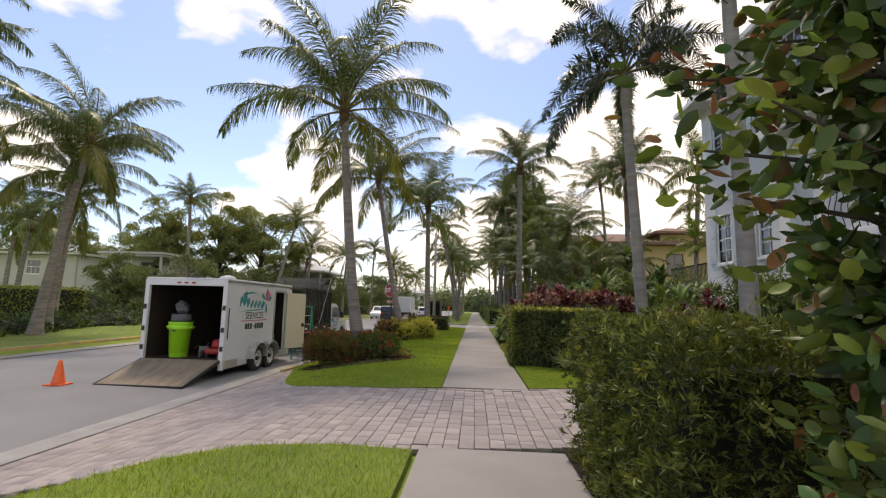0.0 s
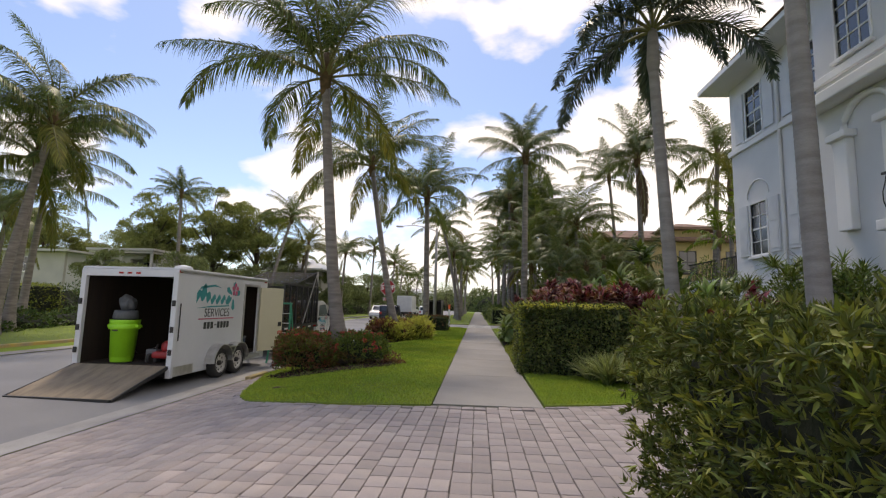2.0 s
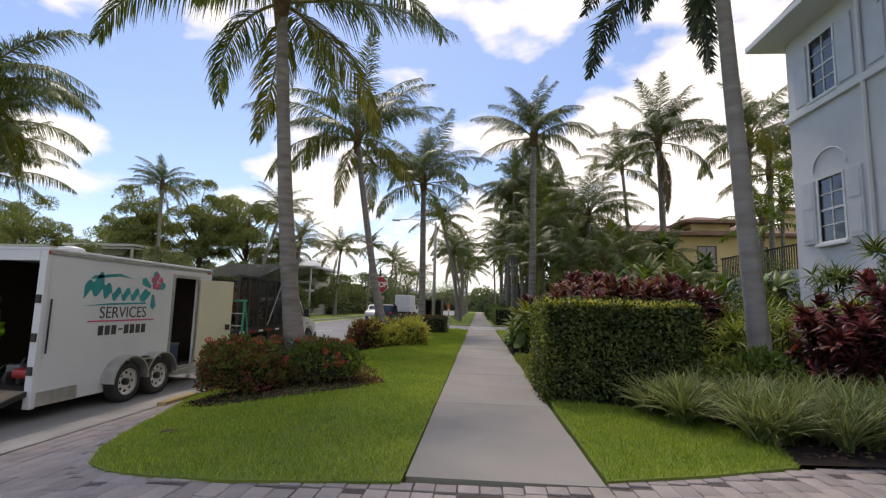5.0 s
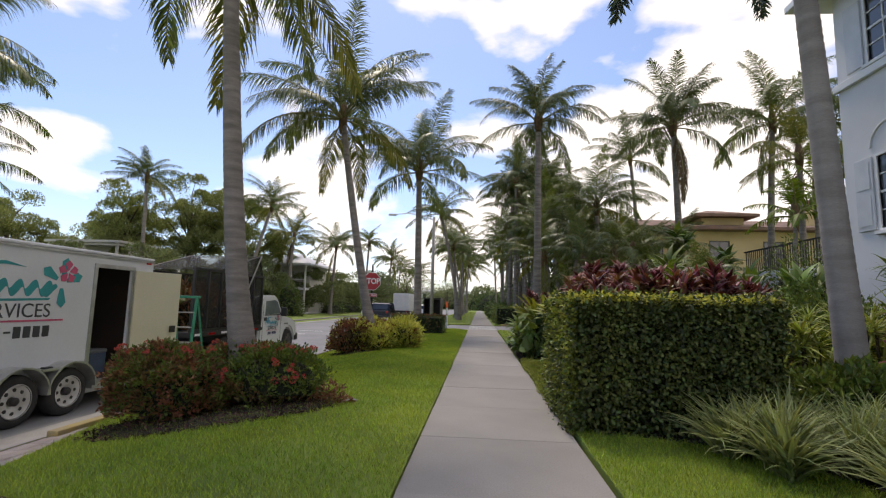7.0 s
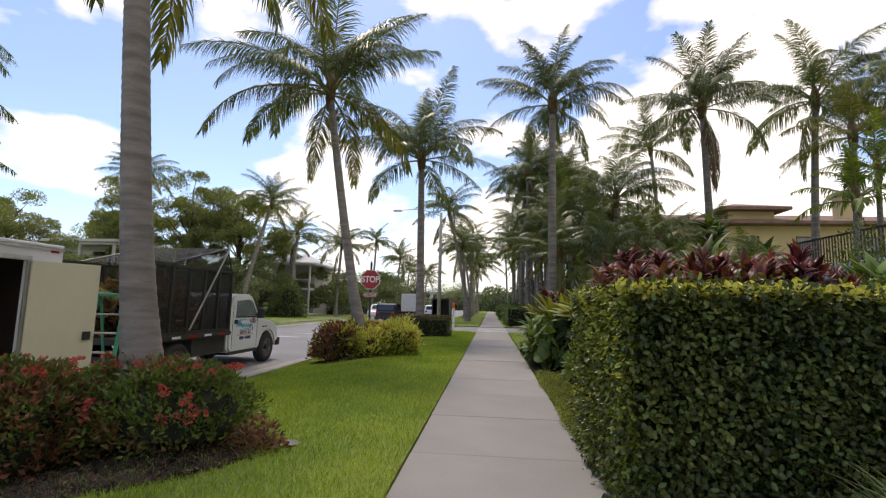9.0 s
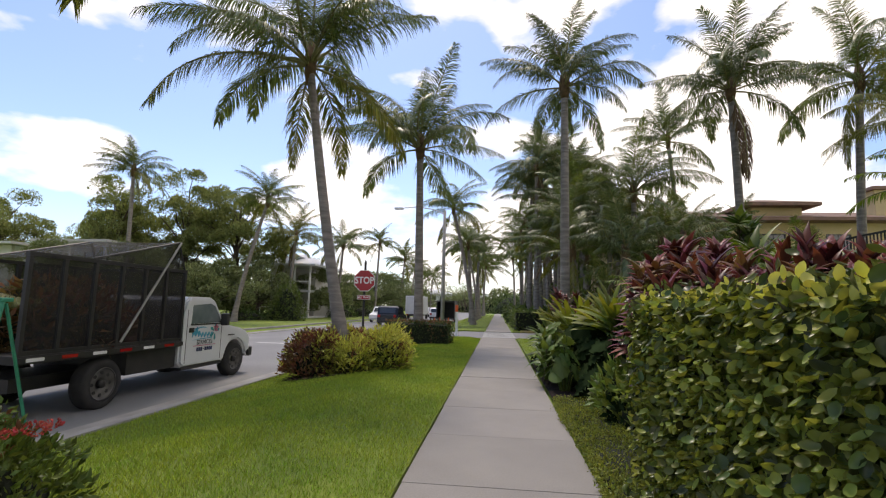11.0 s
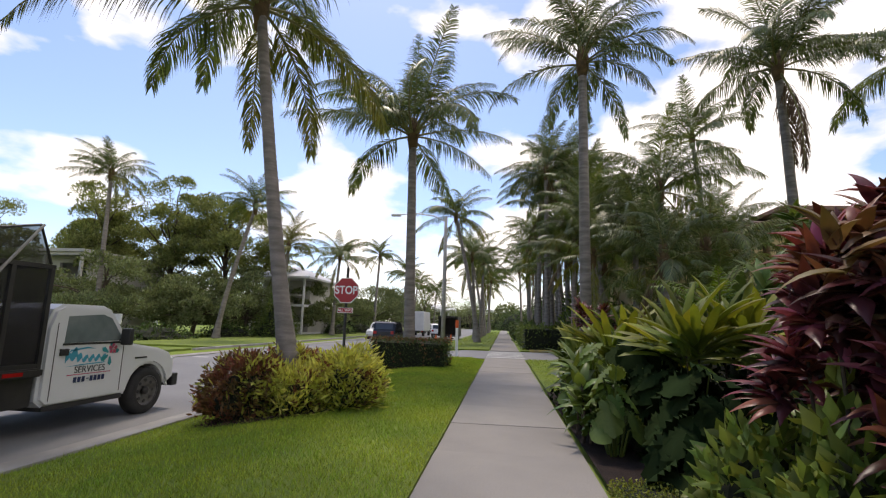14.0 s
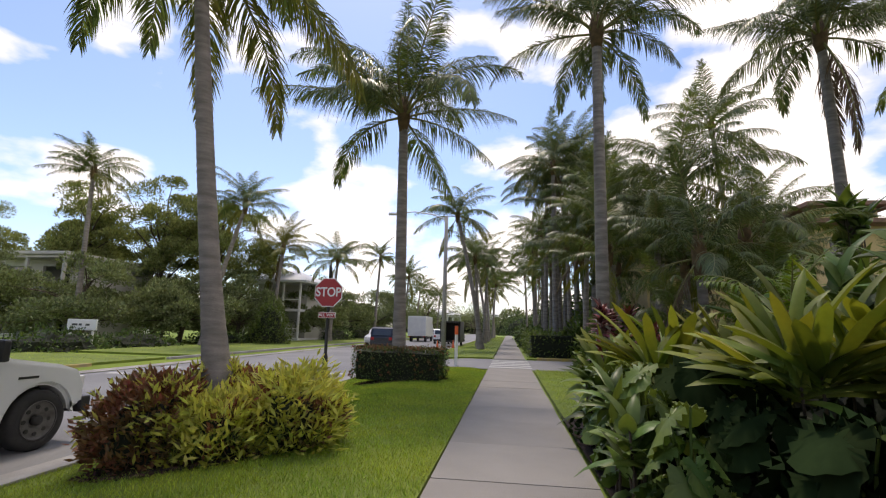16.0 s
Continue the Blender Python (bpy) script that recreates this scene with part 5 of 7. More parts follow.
# added filler mounds, coloured near black for the shade under the plants
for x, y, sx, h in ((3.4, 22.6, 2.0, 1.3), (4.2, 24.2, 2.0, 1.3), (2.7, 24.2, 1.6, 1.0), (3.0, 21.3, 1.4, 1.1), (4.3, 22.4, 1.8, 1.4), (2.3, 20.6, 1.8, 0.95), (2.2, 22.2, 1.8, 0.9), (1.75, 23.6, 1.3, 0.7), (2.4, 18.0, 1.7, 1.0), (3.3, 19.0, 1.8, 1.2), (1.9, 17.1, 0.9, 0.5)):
    mound("undergrowth", x, y, 0.0, sx, sx * 1.1, h, LEAF_SHADED, 260, 0.12, 0.07, "added undergrowth coloured near black for shade below taller plants", group="undergrowth in the bed")

# mulch round the palms
def mulch(x, y, rx, ry, turn):
    t = thing("mulch_ring", x, y, 0, "dark mulch ring round the planting in the lawn", "mulch", turn, kind="structure")
    bm = bmesh.new()
    mid = bm.verts.new((0, 0, 0.055))
    rings = [[bm.verts.new((rx * k * math.cos(a) * (1 + 0.03 * math.sin(5 * a)), ry * k * math.sin(a), 0.05 if k < 1 else 0.0)) for a in np.linspace(0, 2 * math.pi, 28, endpoint=False)] for k in (0.55, 0.9, 1.0)]
    for i in range(28):
        j = (i + 1) % 28
        bm.faces.new((mid, rings[0][i], rings[0][j]))
        for a, b in zip(rings, rings[1:]):
            bm.faces.new((a[i], b[i], b[j], a[j]))
    turned = Matrix.Rotation(radians(turn), 3, "Z")
    for v in bm.verts:
        v.co.z += dip((turned @ v.co).x + x)
    part("mulch_bed", bm, SOIL, t)
    a, k = rng.uniform(0, 2 * math.pi, 1600), np.sqrt(rng.random(1600)) * 1.03
    q = np.stack([rx * k * np.cos(a), ry * k * np.sin(a), np.zeros(1600)], 1)
    q[:, 2] = [dip((turned @ Vector(c)).x + x) + 0.045 for c in q]
    v, tr = leaves(q, np.column_stack([rng.normal(0, 1, (1600, 2)), rng.normal(0.15, 0.25, 1600)]), 0.065, 0.028)
    tagged(part("bark_chips", np_mesh("bark_chips", v, tr, CHIP), None, t), kind="stuff")
mulch(-3.25, 13.05, 1.5, 1.1, 28)
mulch(-3.3, 22.1, 1.35, 0.95, 35)
mulch(-2.9, 30.3, 1.35, 0.85, 0)

bit = thing("fallen_frond", -3.55, 10.15, dip(-3.55) + 0.055, "dry brown piece of frond on the lawn", "fallen leaf")
v, tr = blades(np.array([[0, 0, 0.0], [0.05, 0.02, 0.0]]), [0.3, 0.1], [0.15, 0.2], [0.34, 0.26], [0.06, 0.05], [0.5, 0.4])
part("husk", np_mesh("husk", v, tr, FROND_DEAD), None, bit)

for x, y, h in ((2.35, 17.1, 2.05), (3.0, 17.6, 2.25), (2.7, 16.1, 1.95), (3.6, 16.0, 1.95)):
    rosettes("ti_plant", scatter(-0.5, 0.5, -0.5, 0.5, 22, h - 0.9, h), LEAF_BRONZE, 12, 0.32, 0.085, (0.0, 1.3), 0.9, x, y, 0.0, "bronze and orange ti plant with broad leaves", stem=0.16, group="red ti plants", shape=0.55)
litter = thing("mulch_litter", 0, 0, 0, "scattered bark chips and dry leaves on the beds", "mulch", kind="stuff")
spots = np.concatenate([rng.uniform((3.0, 9.85), (7.5, 12.0), (900, 2)), rng.uniform((1.7, 15.0), (3.4, 24.5), (900, 2)), rng.uniform((1.05, 2.0), (3.4, 5.4), (500, 2))])
v, tr = leaves(np.column_stack([spots, 0.03 + 0.012 * (spots[:, 0] - 1)]), np.column_stack([rng.normal(0, 1, (len(spots), 2)), rng.normal(0.1, 0.2, len(spots))]), 0.07, 0.03)
part("chips", np_mesh("chips", v, tr, FROND_DEAD), None, litter)

# ---- the small tree by the first hedge ----
tree = thing("small_tree", 1.66, 1.2, 0, "small tree with oval green and reddish leaves", "tree")
sets = [tube([(0, 0, 0), (0.05, 0.0, 0.9), (-0.05, 0.05, 1.8), (0.0, 0, 3.9)], [0.05, 0.045, 0.035, 0.015], 8)]
tips = []
for i in range(150):
    a, h = i * 2.4, 0.25 + 3.7 * (i / 150)
    g = 0.42 + 0.58 * min(1.0, h / 2.1)
    e = np.array([math.cos(a) * g * random.uniform(0.55, 1.05), math.sin(a) * g * random.uniform(0.3, 0.75), h + random.uniform(0.1, 0.5)])
    s0 = np.array([0, 0, h])
    sets.append(tube([s0, (s0 + e) / 2 + np.array([0, 0, 0.06]), e], [0.016, 0.011, 0.004], 5))
    for k in np.linspace(0.25, 1.05, 11):
        tips.append(s0 + (e - s0) * k)
v, tr = joined(*sets)
part("trunk", np_mesh("trunk", v, tr, BRANCH, smooth=True), None, tree)
tips = np.repeat(np.array(tips), 6, 0)
tips = tips + rng.normal(0, 0.06, tips.shape)
out = tips * np.array([1, 1, 0]) + rng.normal(0, 0.5, tips.shape) + np.array([0, 0, -0.1])
inner = np.hypot(tips[:, 0], tips[:, 1]) < 0.5
luck = rng.random(len(tips))
for pname, pick, material, size, lab in (("leaves", ~inner & (luck < 0.5), LEAF_DARK, 0.088, "dark green oval leaves"), ("bright_leaves", ~inner & (luck >= 0.5) & (luck < 0.8), LEAF_FRESH, 0.098, "lighter green oval leaves"),
                                         ("young_leaves", ~inner & (luck >= 0.8), LEAF_BRONZE, 0.085, "reddish young leaves"), ("inner_leaves", inner, LEAF_DARK, 0.11, "shaded leaves inside the crown")):
    v, tr = oval_leaves(tips[pick], out[pick], size, size * 0.52)
    tagged(part(pname, np_mesh(pname, v, tr, material), None, tree, lab), kind="stuff")


# ---- pines and broad trees across the street ----
def broad_tree(name, x, y, rise, spread, leafmat, label, clumps=36, flat=0.45, leaf=(0.34, 0.10), seed=1, per=170, low=0.45, trunk_r=0.3):
    rnd = random.Random(seed)
    t = thing(name, x, y, -0.15, label, "tree", group="trees across the street")
    sets = [tube([(0, 0, 0), (0.2, 0.1, rise * 0.3), (-0.1, 0, rise * 0.6), (0.1, 0.1, rise * 0.9)], [trunk_r, trunk_r * 0.8, trunk_r * 0.55, 0.08], 9)]
    pts, ways = [], []
    for i in range(clumps):
        a, u = rnd.uniform(0, 6.28), rnd.random() ** 0.6
        h = rise * (low + (1 - low) * rnd.random() * (1 - 0.45 * u * u))
        c = np.array([math.cos(a) * u * spread, math.sin(a) * u * spread, h + (1 - u) * rise * 0.12])
        s0 = np.array([0.0, 0.0, max(rise * 0.25, c[2] - rise * 0.22)])
        m = (s0 + c) / 2 + np.array([rnd.uniform(-0.4, 0.4), rnd.uniform(-0.4, 0.4), 0.3])
        sets.append(tube([s0, m, c], [trunk_r * 0.3, trunk_r * 0.2, 0.02], 5))
        size = spread * rnd.uniform(0.22, 0.36)
        # each pad is three or four overlapping tufts, domed above and ragged below
        for k in range(4):
            m = per // 4
            w = unit(rng.normal(size=(m, 3)))
            w[:, 2] = np.where(w[:, 2] < -0.25, -w[:, 2], w[:, 2])
            o = np.array([rnd.uniform(-0.6, 0.6), rnd.uniform(-0.6, 0.6), rnd.uniform(-0.2, 0.25)]) * size
            pts.append(c + o + w * (1 - 0.35 * rng.random((m, 1)) ** 2) * size * rnd.uniform(0.5, 0.8) * np.array([1, 1, flat * 1.3]))
            ways.append(w + np.array([0, 0, 0.4]) + rng.normal(0, 0.5, w.shape))
    v, tr = joined(*sets)
    part("trunk", np_mesh("trunk", v, tr, BRANCH, smooth=True), None, t)
    v, tr = leaves(np.concatenate(pts), np.concatenate(ways), *leaf)
    tagged(part("crown", np_mesh("crown", v, tr, leafmat), None, t), kind="stuff")
    return t


for i, (x, y, h, s) in enumerate(((-36.5, 53, 12.0, 4.2), (-31.5, 56, 13.2, 4.4), (-26.5, 57, 12.6, 4.4), (-55, 58, 11.5, 4.6), (-47, 62, 10.5, 4.6), (-61, 60, 10, 4.5))):
    broad_tree("slash_pine", x, y, h, s, LEAF_PINE, "tall pine with billowing tufted crown across the street", 30, 0.95, (0.24, 0.10), i + 3, 900, 0.42)
for i, (x, y, h, s) in enumerate(((-29, 46, 5.6, 4.6), (-24.5, 50, 4.6, 3.6), (-21, 66, 5.2, 3.6), (-22, 76, 6, 4.5), (-20, 88, 6.5, 5), (-20, 102, 7, 5), (-30, 70, 7, 6), (-18, 125, 8, 7), (-12, 190, 9, 12), (-26, 82, 8, 5))):
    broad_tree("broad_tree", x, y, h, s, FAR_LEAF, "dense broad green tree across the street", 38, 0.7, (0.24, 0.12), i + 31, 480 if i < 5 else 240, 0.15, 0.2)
for x, y, sx, sy, h in ((-27.6, 27.4, 6.5, 1.8, 2.2), (-23.5, 11, 8, 2.0, 1.8)):
    hedge("far_hedge", x, y, -0.15, sx, sy, h, LEAF_PALE, 6000, 0.14, 0.07, "long clipped green hedge across the street", rough=0.06)
for x, y, sx, h in ((-20.5, 19.5, 3.0, 0.8), (-22, 23, 3.2, 0.9), (-19.5, 16.5, 2.4, 0.7), (-22.5, 33, 3.5, 1.2), (-23, 38.5, 4, 1.2), (-22.8, 44, 4, 1.0), (-22.5, 52, 4, 1.2), (-22, 58, 4, 1.3), (-22.6, 28, 4, 1.0), (-19.5, 70, 4, 1.6), (-19.5, 80, 4, 1.6), (-26, 30, 4, 2.4), (-31, 27, 4, 2.0)):
    mound("far_shrub", x, y, -0.15, sx, sx * 1.4, h, LEAF_DARK, 900, 0.2, 0.1, "dark green shrub bed across the street", group="shrubs across the street")


for x, y, sx, h in ((1, 172, 14, 8), (14, 165, 14, 9), (-14, 205, 22, 9), (-30, 180, 18, 9), (24, 150, 16, 9), (-46, 160, 22, 8), (-60, 110, 22, 8), (-70, 70, 20, 7)):
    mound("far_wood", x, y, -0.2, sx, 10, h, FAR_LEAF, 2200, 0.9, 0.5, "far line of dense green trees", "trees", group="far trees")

for i, (x, y, h, s) in enumerate(((-23.2, 55.5, 5.8, 3.4), (-31.5, 57, 6.5, 4.0), (-35.5, 45.0, 5.6, 2.8))):
    broad_tree("broad_tree", x, y, h, s, FAR_LEAF, "dense broad green tree across the street", 38, 0.7, (0.22, 0.10), i + 71, 400, 0.1, 0.2)
mound("round_bush", -19.3, 54, -0.15, 3.4, 3.4, 3.6, LEAF_MID, 3200, 0.18, 0.09, "rounded bright green bush across the street")

# ---- houses ----
def window(parent, x, y, z, w, h, facing, frame_mat=WHITE_TRIM, cols=2, rows=4, sill=True, arch=False):
    """A sash window set in the plane facing -x ('x') or -y ('y'); x, y, z is the middle of its foot."""
    def at(u0, u1, d0, d1, z0, z1, bm=None, bevel=0.0):
        return box(x + d0, x + d1, y + u0, y + u1, z0, z1, bevel, bm) if facing == "x" else box(x + u0, x + u1, y + d0, y + d1, z0, z1, bevel, bm)
    win = part("window", at(-w / 2, w / 2, 0.03, 0.06, z, z + h), GLASS_DARK, parent, "dark glass sash window")
    bm = None
    for u0, u1, z0, z1 in ((-w / 2 - 0.06, -w / 2, z - 0.06, z + h + 0.06), (w / 2, w / 2 + 0.06, z - 0.06, z + h + 0.06), (-w / 2, w / 2, z - 0.06, z), (-w / 2, w / 2, z + h, z + h + 0.06)):
        bm = at(u0, u1, -0.03, 0.08, z0, z1, bm)
    part("frame", bm, frame_mat, win)
    bm = None
    for i in range(1, cols):
        u = -w / 2 + w * i / cols
        bm = at(u - 0.014, u + 0.014, 0.008, 0.03, z, z + h, bm)
    for j in range(1, rows):
        q = z + h * j / rows
        k = 0.03 if j == rows // 2 else 0.014
        bm = at(-w / 2, w / 2, 0.004, 0.028, q - k, q + k, bm)
    part("glazing_grid", bm, frame_mat, win)
    if sill:
        part("sill", at(-w / 2 - 0.12, w / 2 + 0.12, -0.12, 0.0, z - 0.15, z - 0.06, None, 0.015), frame_mat, win)
    return win


def wall_holes(axis, fixed, thick, a0, a1, z0, z1, holes):
    """A wall with openings cut through; holes are (a0, a1, z0, z1) that don't overlap."""
    bm = bmesh.new()
    cuts_a = sorted({a0, a1, *[h[0] for h in holes], *[h[1] for h in holes]})
    cuts_z = sorted({z0, z1, *[h[2] for h in holes], *[h[3] for h in holes]})
    for i in range(len(cuts_a) - 1):
        for j in range(len(cuts_z) - 1):
            am, zm = (cuts_a[i] + cuts_a[i + 1]) / 2, (cuts_z[j] + cuts_z[j + 1]) / 2
            if any(h[0] < am < h[1] and h[2] < zm < h[3] for h in holes):
                continue
            if axis == "x":
                box(fixed, fixed + thick, cuts_a[i], cuts_a[i + 1], cuts_z[j], cuts_z[j + 1], 0, bm)
            else:
                box(cuts_a[i], cuts_a[i + 1], fixed, fixed + thick, cuts_z[j], cuts_z[j + 1], 0, bm)
    bmesh.ops.remove_doubles(bm, verts=bm.verts, dist=0.001)
    return bm


# white house by the walk
HX = 9.5
house = thing("white_house", 0, 0, 0, "white stucco two-storey house with shuttered windows", "house")
lows, highs = [(18.3, 3.45), (15.6, 3.45)], [(18.3, 7.6), (15.6, 7.6)]
holes = [(yy - 0.45, yy + 0.45, zz, zz + 1.75) for yy, zz in lows] + [(yy - 0.45, yy + 0.45, zz, zz + 1.7) for yy, zz in highs]
part("wall", wall_holes("x", HX, 0.3, 14.2, 19.8, 0.0, 9.85, holes), WHITE_STUCCO, house)
part("wall", box(HX + 0.3, 22, 19.5, 19.8, 0, 9.85), WHITE_STUCCO, house)
part("wall", box(22, 22.3, -2, 19.8, 0, 9.85), WHITE_STUCCO, house)
part("wall", wall_holes("x", HX - 0.75, 0.3, 1.0, 14.2, 0.0, 9.85, [(12.4, 13.4, 7.7, 9.4), (9.6, 10.6, 7.7, 9.4)]), WHITE_STUCCO, house)
part("wall", box(HX - 0.45, HX - 0.002, 13.9, 14.2, 0, 9.85), WHITE_STUCCO, house)
part("wall", box(HX - 0.45, 22, 0.7, 1.0, 0, 9.85), WHITE_STUCCO, house)
for a0, a1, d in ((14.205, 19.88, 0.0), (1.0, 14.28, -0.75)):
    part("string_course", box(HX + d - 0.10, HX + d - 0.002, a0, a1, 7.25, 7.45, 0.02), WHITE_TRIM, house)
part("balcony_ledge", box(HX - 1.25, HX - 0.755, 3.0, 14.3, 6.55, 6.85, 0.04), WHITE_TRIM, house)
part("eave", box(HX - 0.95, 23, 14.24, 20.3, 9.85, 10.05, 0.03), WHITE_TRIM, house)
part("eave", box(HX - 1.5, 23, 0.2, 14.236, 9.85, 10.05, 0.03), WHITE_TRIM, house)
bm = bmesh.new()
c = [bm.verts.new(q) for q in ((HX - 1.4, 0.3, 10.06), (22.8, 0.3, 10.06), (22.8, 20.2, 10.06), (HX - 0.9, 20.2, 10.06), (14.5, 6, 12.6), (16.5, 15, 12.6))]
for f in ((0, 1, 4), (1, 2, 5, 4), (2, 3, 5), (3, 0, 4, 5), (0, 3, 2, 1)):
    bm.faces.new([c[i] for i in f])
part("roof", bm, ROOF_TILE, house, "low hipped tile roof")
for yy, zz in lows:
    window(house, HX, yy, zz, 0.9, 1.75, "x")
    for sgn in (-1, 1):
        u = yy + sgn * 0.86
        sh = part("shutter", box(HX - 0.05, HX - 0.002, u - 0.27, u + 0.27, zz - 0.02, zz + 1.78, 0.012), SHUTTER, house, "pale panelled shutter")
        for q in range(2):
            part("panel", box(HX - 0.062, HX - 0.051, u - 0.2, u + 0.2, zz + 0.1 + q * 0.9, zz + 0.85 + q * 0.83, 0.004), SHUTTER, sh)
    arc = [(HX - 0.012, yy + 0.62 * math.cos(a), zz + 2.0 + 0.55 * math.sin(a)) for a in np.linspace(0, math.pi, 13)]
    v, tr = tube(arc, [0.03] * 13, 6)
    part("arch_moulding", np_mesh("arch_moulding", v, tr, WHITE_TRIM, smooth=True), None, house)
for yy, zz in highs:
    window(house, HX, yy, zz, 0.9, 1.7, "x")
    for sgn in (-1, 1):
        u = yy + sgn * 0.86
        part("shutter", box(HX - 0.05, HX - 0.002, u - 0.27, u + 0.27, zz - 0.02, zz + 1.73, 0.012), SHUTTER, house, "pale panelled shutter")
for yy, zz, ww, hh in ((12.9, 7.7, 1.0, 1.7), (10.1, 7.7, 1.0, 1.7)):
    window(house, HX - 0.75, yy, zz, ww, hh, "x", cols=3)
part("downpipe", rod((HX - 0.06, 16.9, 0.2), (HX - 0.06, 16.9, 9.85), 0.05, sides=10), WHITE_TRIM, house)
rail = part("balcony_rail", box(HX - 1.2, HX - 1.16, 4.0, 11.9, 4.35, 4.40), BLACK_METAL, house, "black wrought iron balcony rail")
box_b = part("balcony_floor", box(HX - 1.3, HX - 0.755, 3.9, 12.0, 3.2, 3.42, 0.02), WHITE_TRIM, house)
bm = bmesh.new()
pts = [(-0.10 * math.sin(math.pi * q) ** 2, 0, 0.93 * q) for q in np.linspace(0, 1, 6)]
for a, b in zip(pts, pts[1:]):
    rod(a, b, 0.011, sides=5, bm=bm, caps=False)
bar = part("baluster", bm, BLACK_METAL, rail)
bar.location = (HX - 1.18, 4.0, 3.42)
for k in range(1, 40):
    part("baluster", bar.data, None, rail).location = (HX - 1.18, 4.0 + k * 0.2, 3.42)
for yy in (13.3, 11.9):
    part("pilaster", box(HX - 0.95, HX - 0.752, yy - 0.22, yy + 0.22, 3.42, 5.6, 0.03), WHITE_TRIM, house)
    part("capital", box(HX - 1.05, HX - 0.753, yy - 0.32, yy + 0.32, 5.602, 5.78, 0.03), WHITE_TRIM, house)
v, tr = tube([(HX - 0.80, 12.6 + 0.72 * math.cos(a), 5.8 + 0.65 * math.sin(a)) for a in np.linspace(0, math.pi, 15)], [0.08] * 15, 8)
part("arch_moulding", np_mesh("arch_moulding", v, tr, WHITE_TRIM, smooth=True), None, house)

# terrace wall with iron rail beyond it
terrace = thing("terrace_wall", 11.4, 20.0, 0, "white terrace wall with black iron railing", "wall", kind="structure")
part("wall", box(0, 0.3, 0, 8.5, 0, 3.05, 0.02), WHITE_STUCCO, terrace)
part("rail", box(0.1, 0.16, 0, 8.5, 3.95, 4.01), BLACK_METAL, terrace, "black iron rail")
bar = part("baluster", box(0.115, 0.145, 0.1, 0.128, 3.05, 3.95), BLACK_METAL, terrace)
for k in range(1, 60):
    part("baluster", bar.data, None, terrace).location = (0, k * 0.14, 0)

# tan house past the garden
tan = thing("tan_house", 0, 0, 0, "tan stucco two-storey house with clay tile roof", "house")
tan_wins = [(10.0, 4.9), (13.5, 4.9), (18.5, 4.9), (22.5, 4.9), (26.5, 4.9), (31, 4.9), (10.0, 1.2), (14, 1.2), (18.5, 1.2), (23, 1.2), (27, 1.2), (31, 1.2)]
part("wall", wall_holes("y", 45.0, 0.3, 8.0, 36, 0, 7.6, [(xx - 0.7, xx + 0.7, zz, zz + 1.9) for xx, zz in tan_wins]), TAN_STUCCO, tan)
part("wall", box(8.0, 8.3, 45.3, 60, 0, 7.6), TAN_STUCCO, tan)
part("wall", box(35.7, 36, 45.3, 60, 0, 7.6), TAN_STUCCO, tan)
part("upper_storey", box(17.4, 20.6, 45.4, 49.0, 8.0, 8.75, 0.02), TAN_STUCCO, tan)
part("chimney", box(25.6, 26.6, 46.0, 47.0, 7.9, 10.1, 0.02), TAN_STUCCO, tan)
part("chimney_cap", box(25.4, 26.8, 45.8, 47.2, 10.1, 10.35, 0.03), ROOF_TILE, tan)
for xx, zz in tan_wins:
    window(tan, xx, 45.0, zz, 1.4, 1.9, "y", frame_mat=BLACK_METAL, cols=2, rows=2)
def hip(parent, x0, x1, y0, y1, z, rise, material=ROOF_TILE, label="brown clay tile roof"):
    bm = bmesh.new()
    m = min(x1 - x0, y1 - y0) * 0.42
    c = [bm.verts.new(q) for q in ((x0, y0, z), (x1, y0, z), (x1, y1, z), (x0, y1, z), (x0 + m, (y0 + y1) / 2, z + rise), (x1 - m, (y0 + y1) / 2, z + rise), (x0, y0, z - 0.22), (x1, y0, z - 0.22), (x1, y1, z - 0.22), (x0, y1, z - 0.22))]
    for f in ((0, 1, 5, 4), (1, 2, 5), (2, 3, 4, 5), (3, 0, 4), (6, 7, 1, 0), (7, 8, 2, 1), (8, 9, 3, 2), (9, 6, 0, 3), (9, 8, 7, 6)):
        bm.faces.new([c[i] for i in f])
    return part("roof", bm, material, parent, label)
hip(tan, 7.2, 36.8, 43.9, 61, 7.83, 2.0)
hip(tan, 16.6, 21.4, 44.6, 49.8, 8.97, 0.7)

# house across the street, white, far left, and flats
far_white = thing("far_white_house", -64.5, 50, -0.2, "white two-storey house beyond the hedge", "house")
fw = [(4, 1.2), (9.5, 1.2), (15, 1.2), (4, 4.3), (9.5, 4.3), (15, 4.3)]
part("wall", wall_holes("y", 0, 0.3, 0, 20, 0, 6.4, [(u - 0.8, u + 0.8, q, q + 1.5) for u, q in fw]), GREY_STUCCO, far_white)
part("wall", box(19.7, 20, 0.3, 22, 0, 6.4), WHITE_STUCCO, far_white)
for u, q in fw:
    window(far_white, u, 0, q, 1.6, 1.5, "y", cols=3, rows=2)
hip(far_white, -1, 21, -1, 23, 6.65, 0.5, GREY_STUCCO, "low grey roof")
flats = thing("apartment_block", -40.2, 49.5, -0.4, "grey two-storey apartment block with dark shaded balconies", "building")
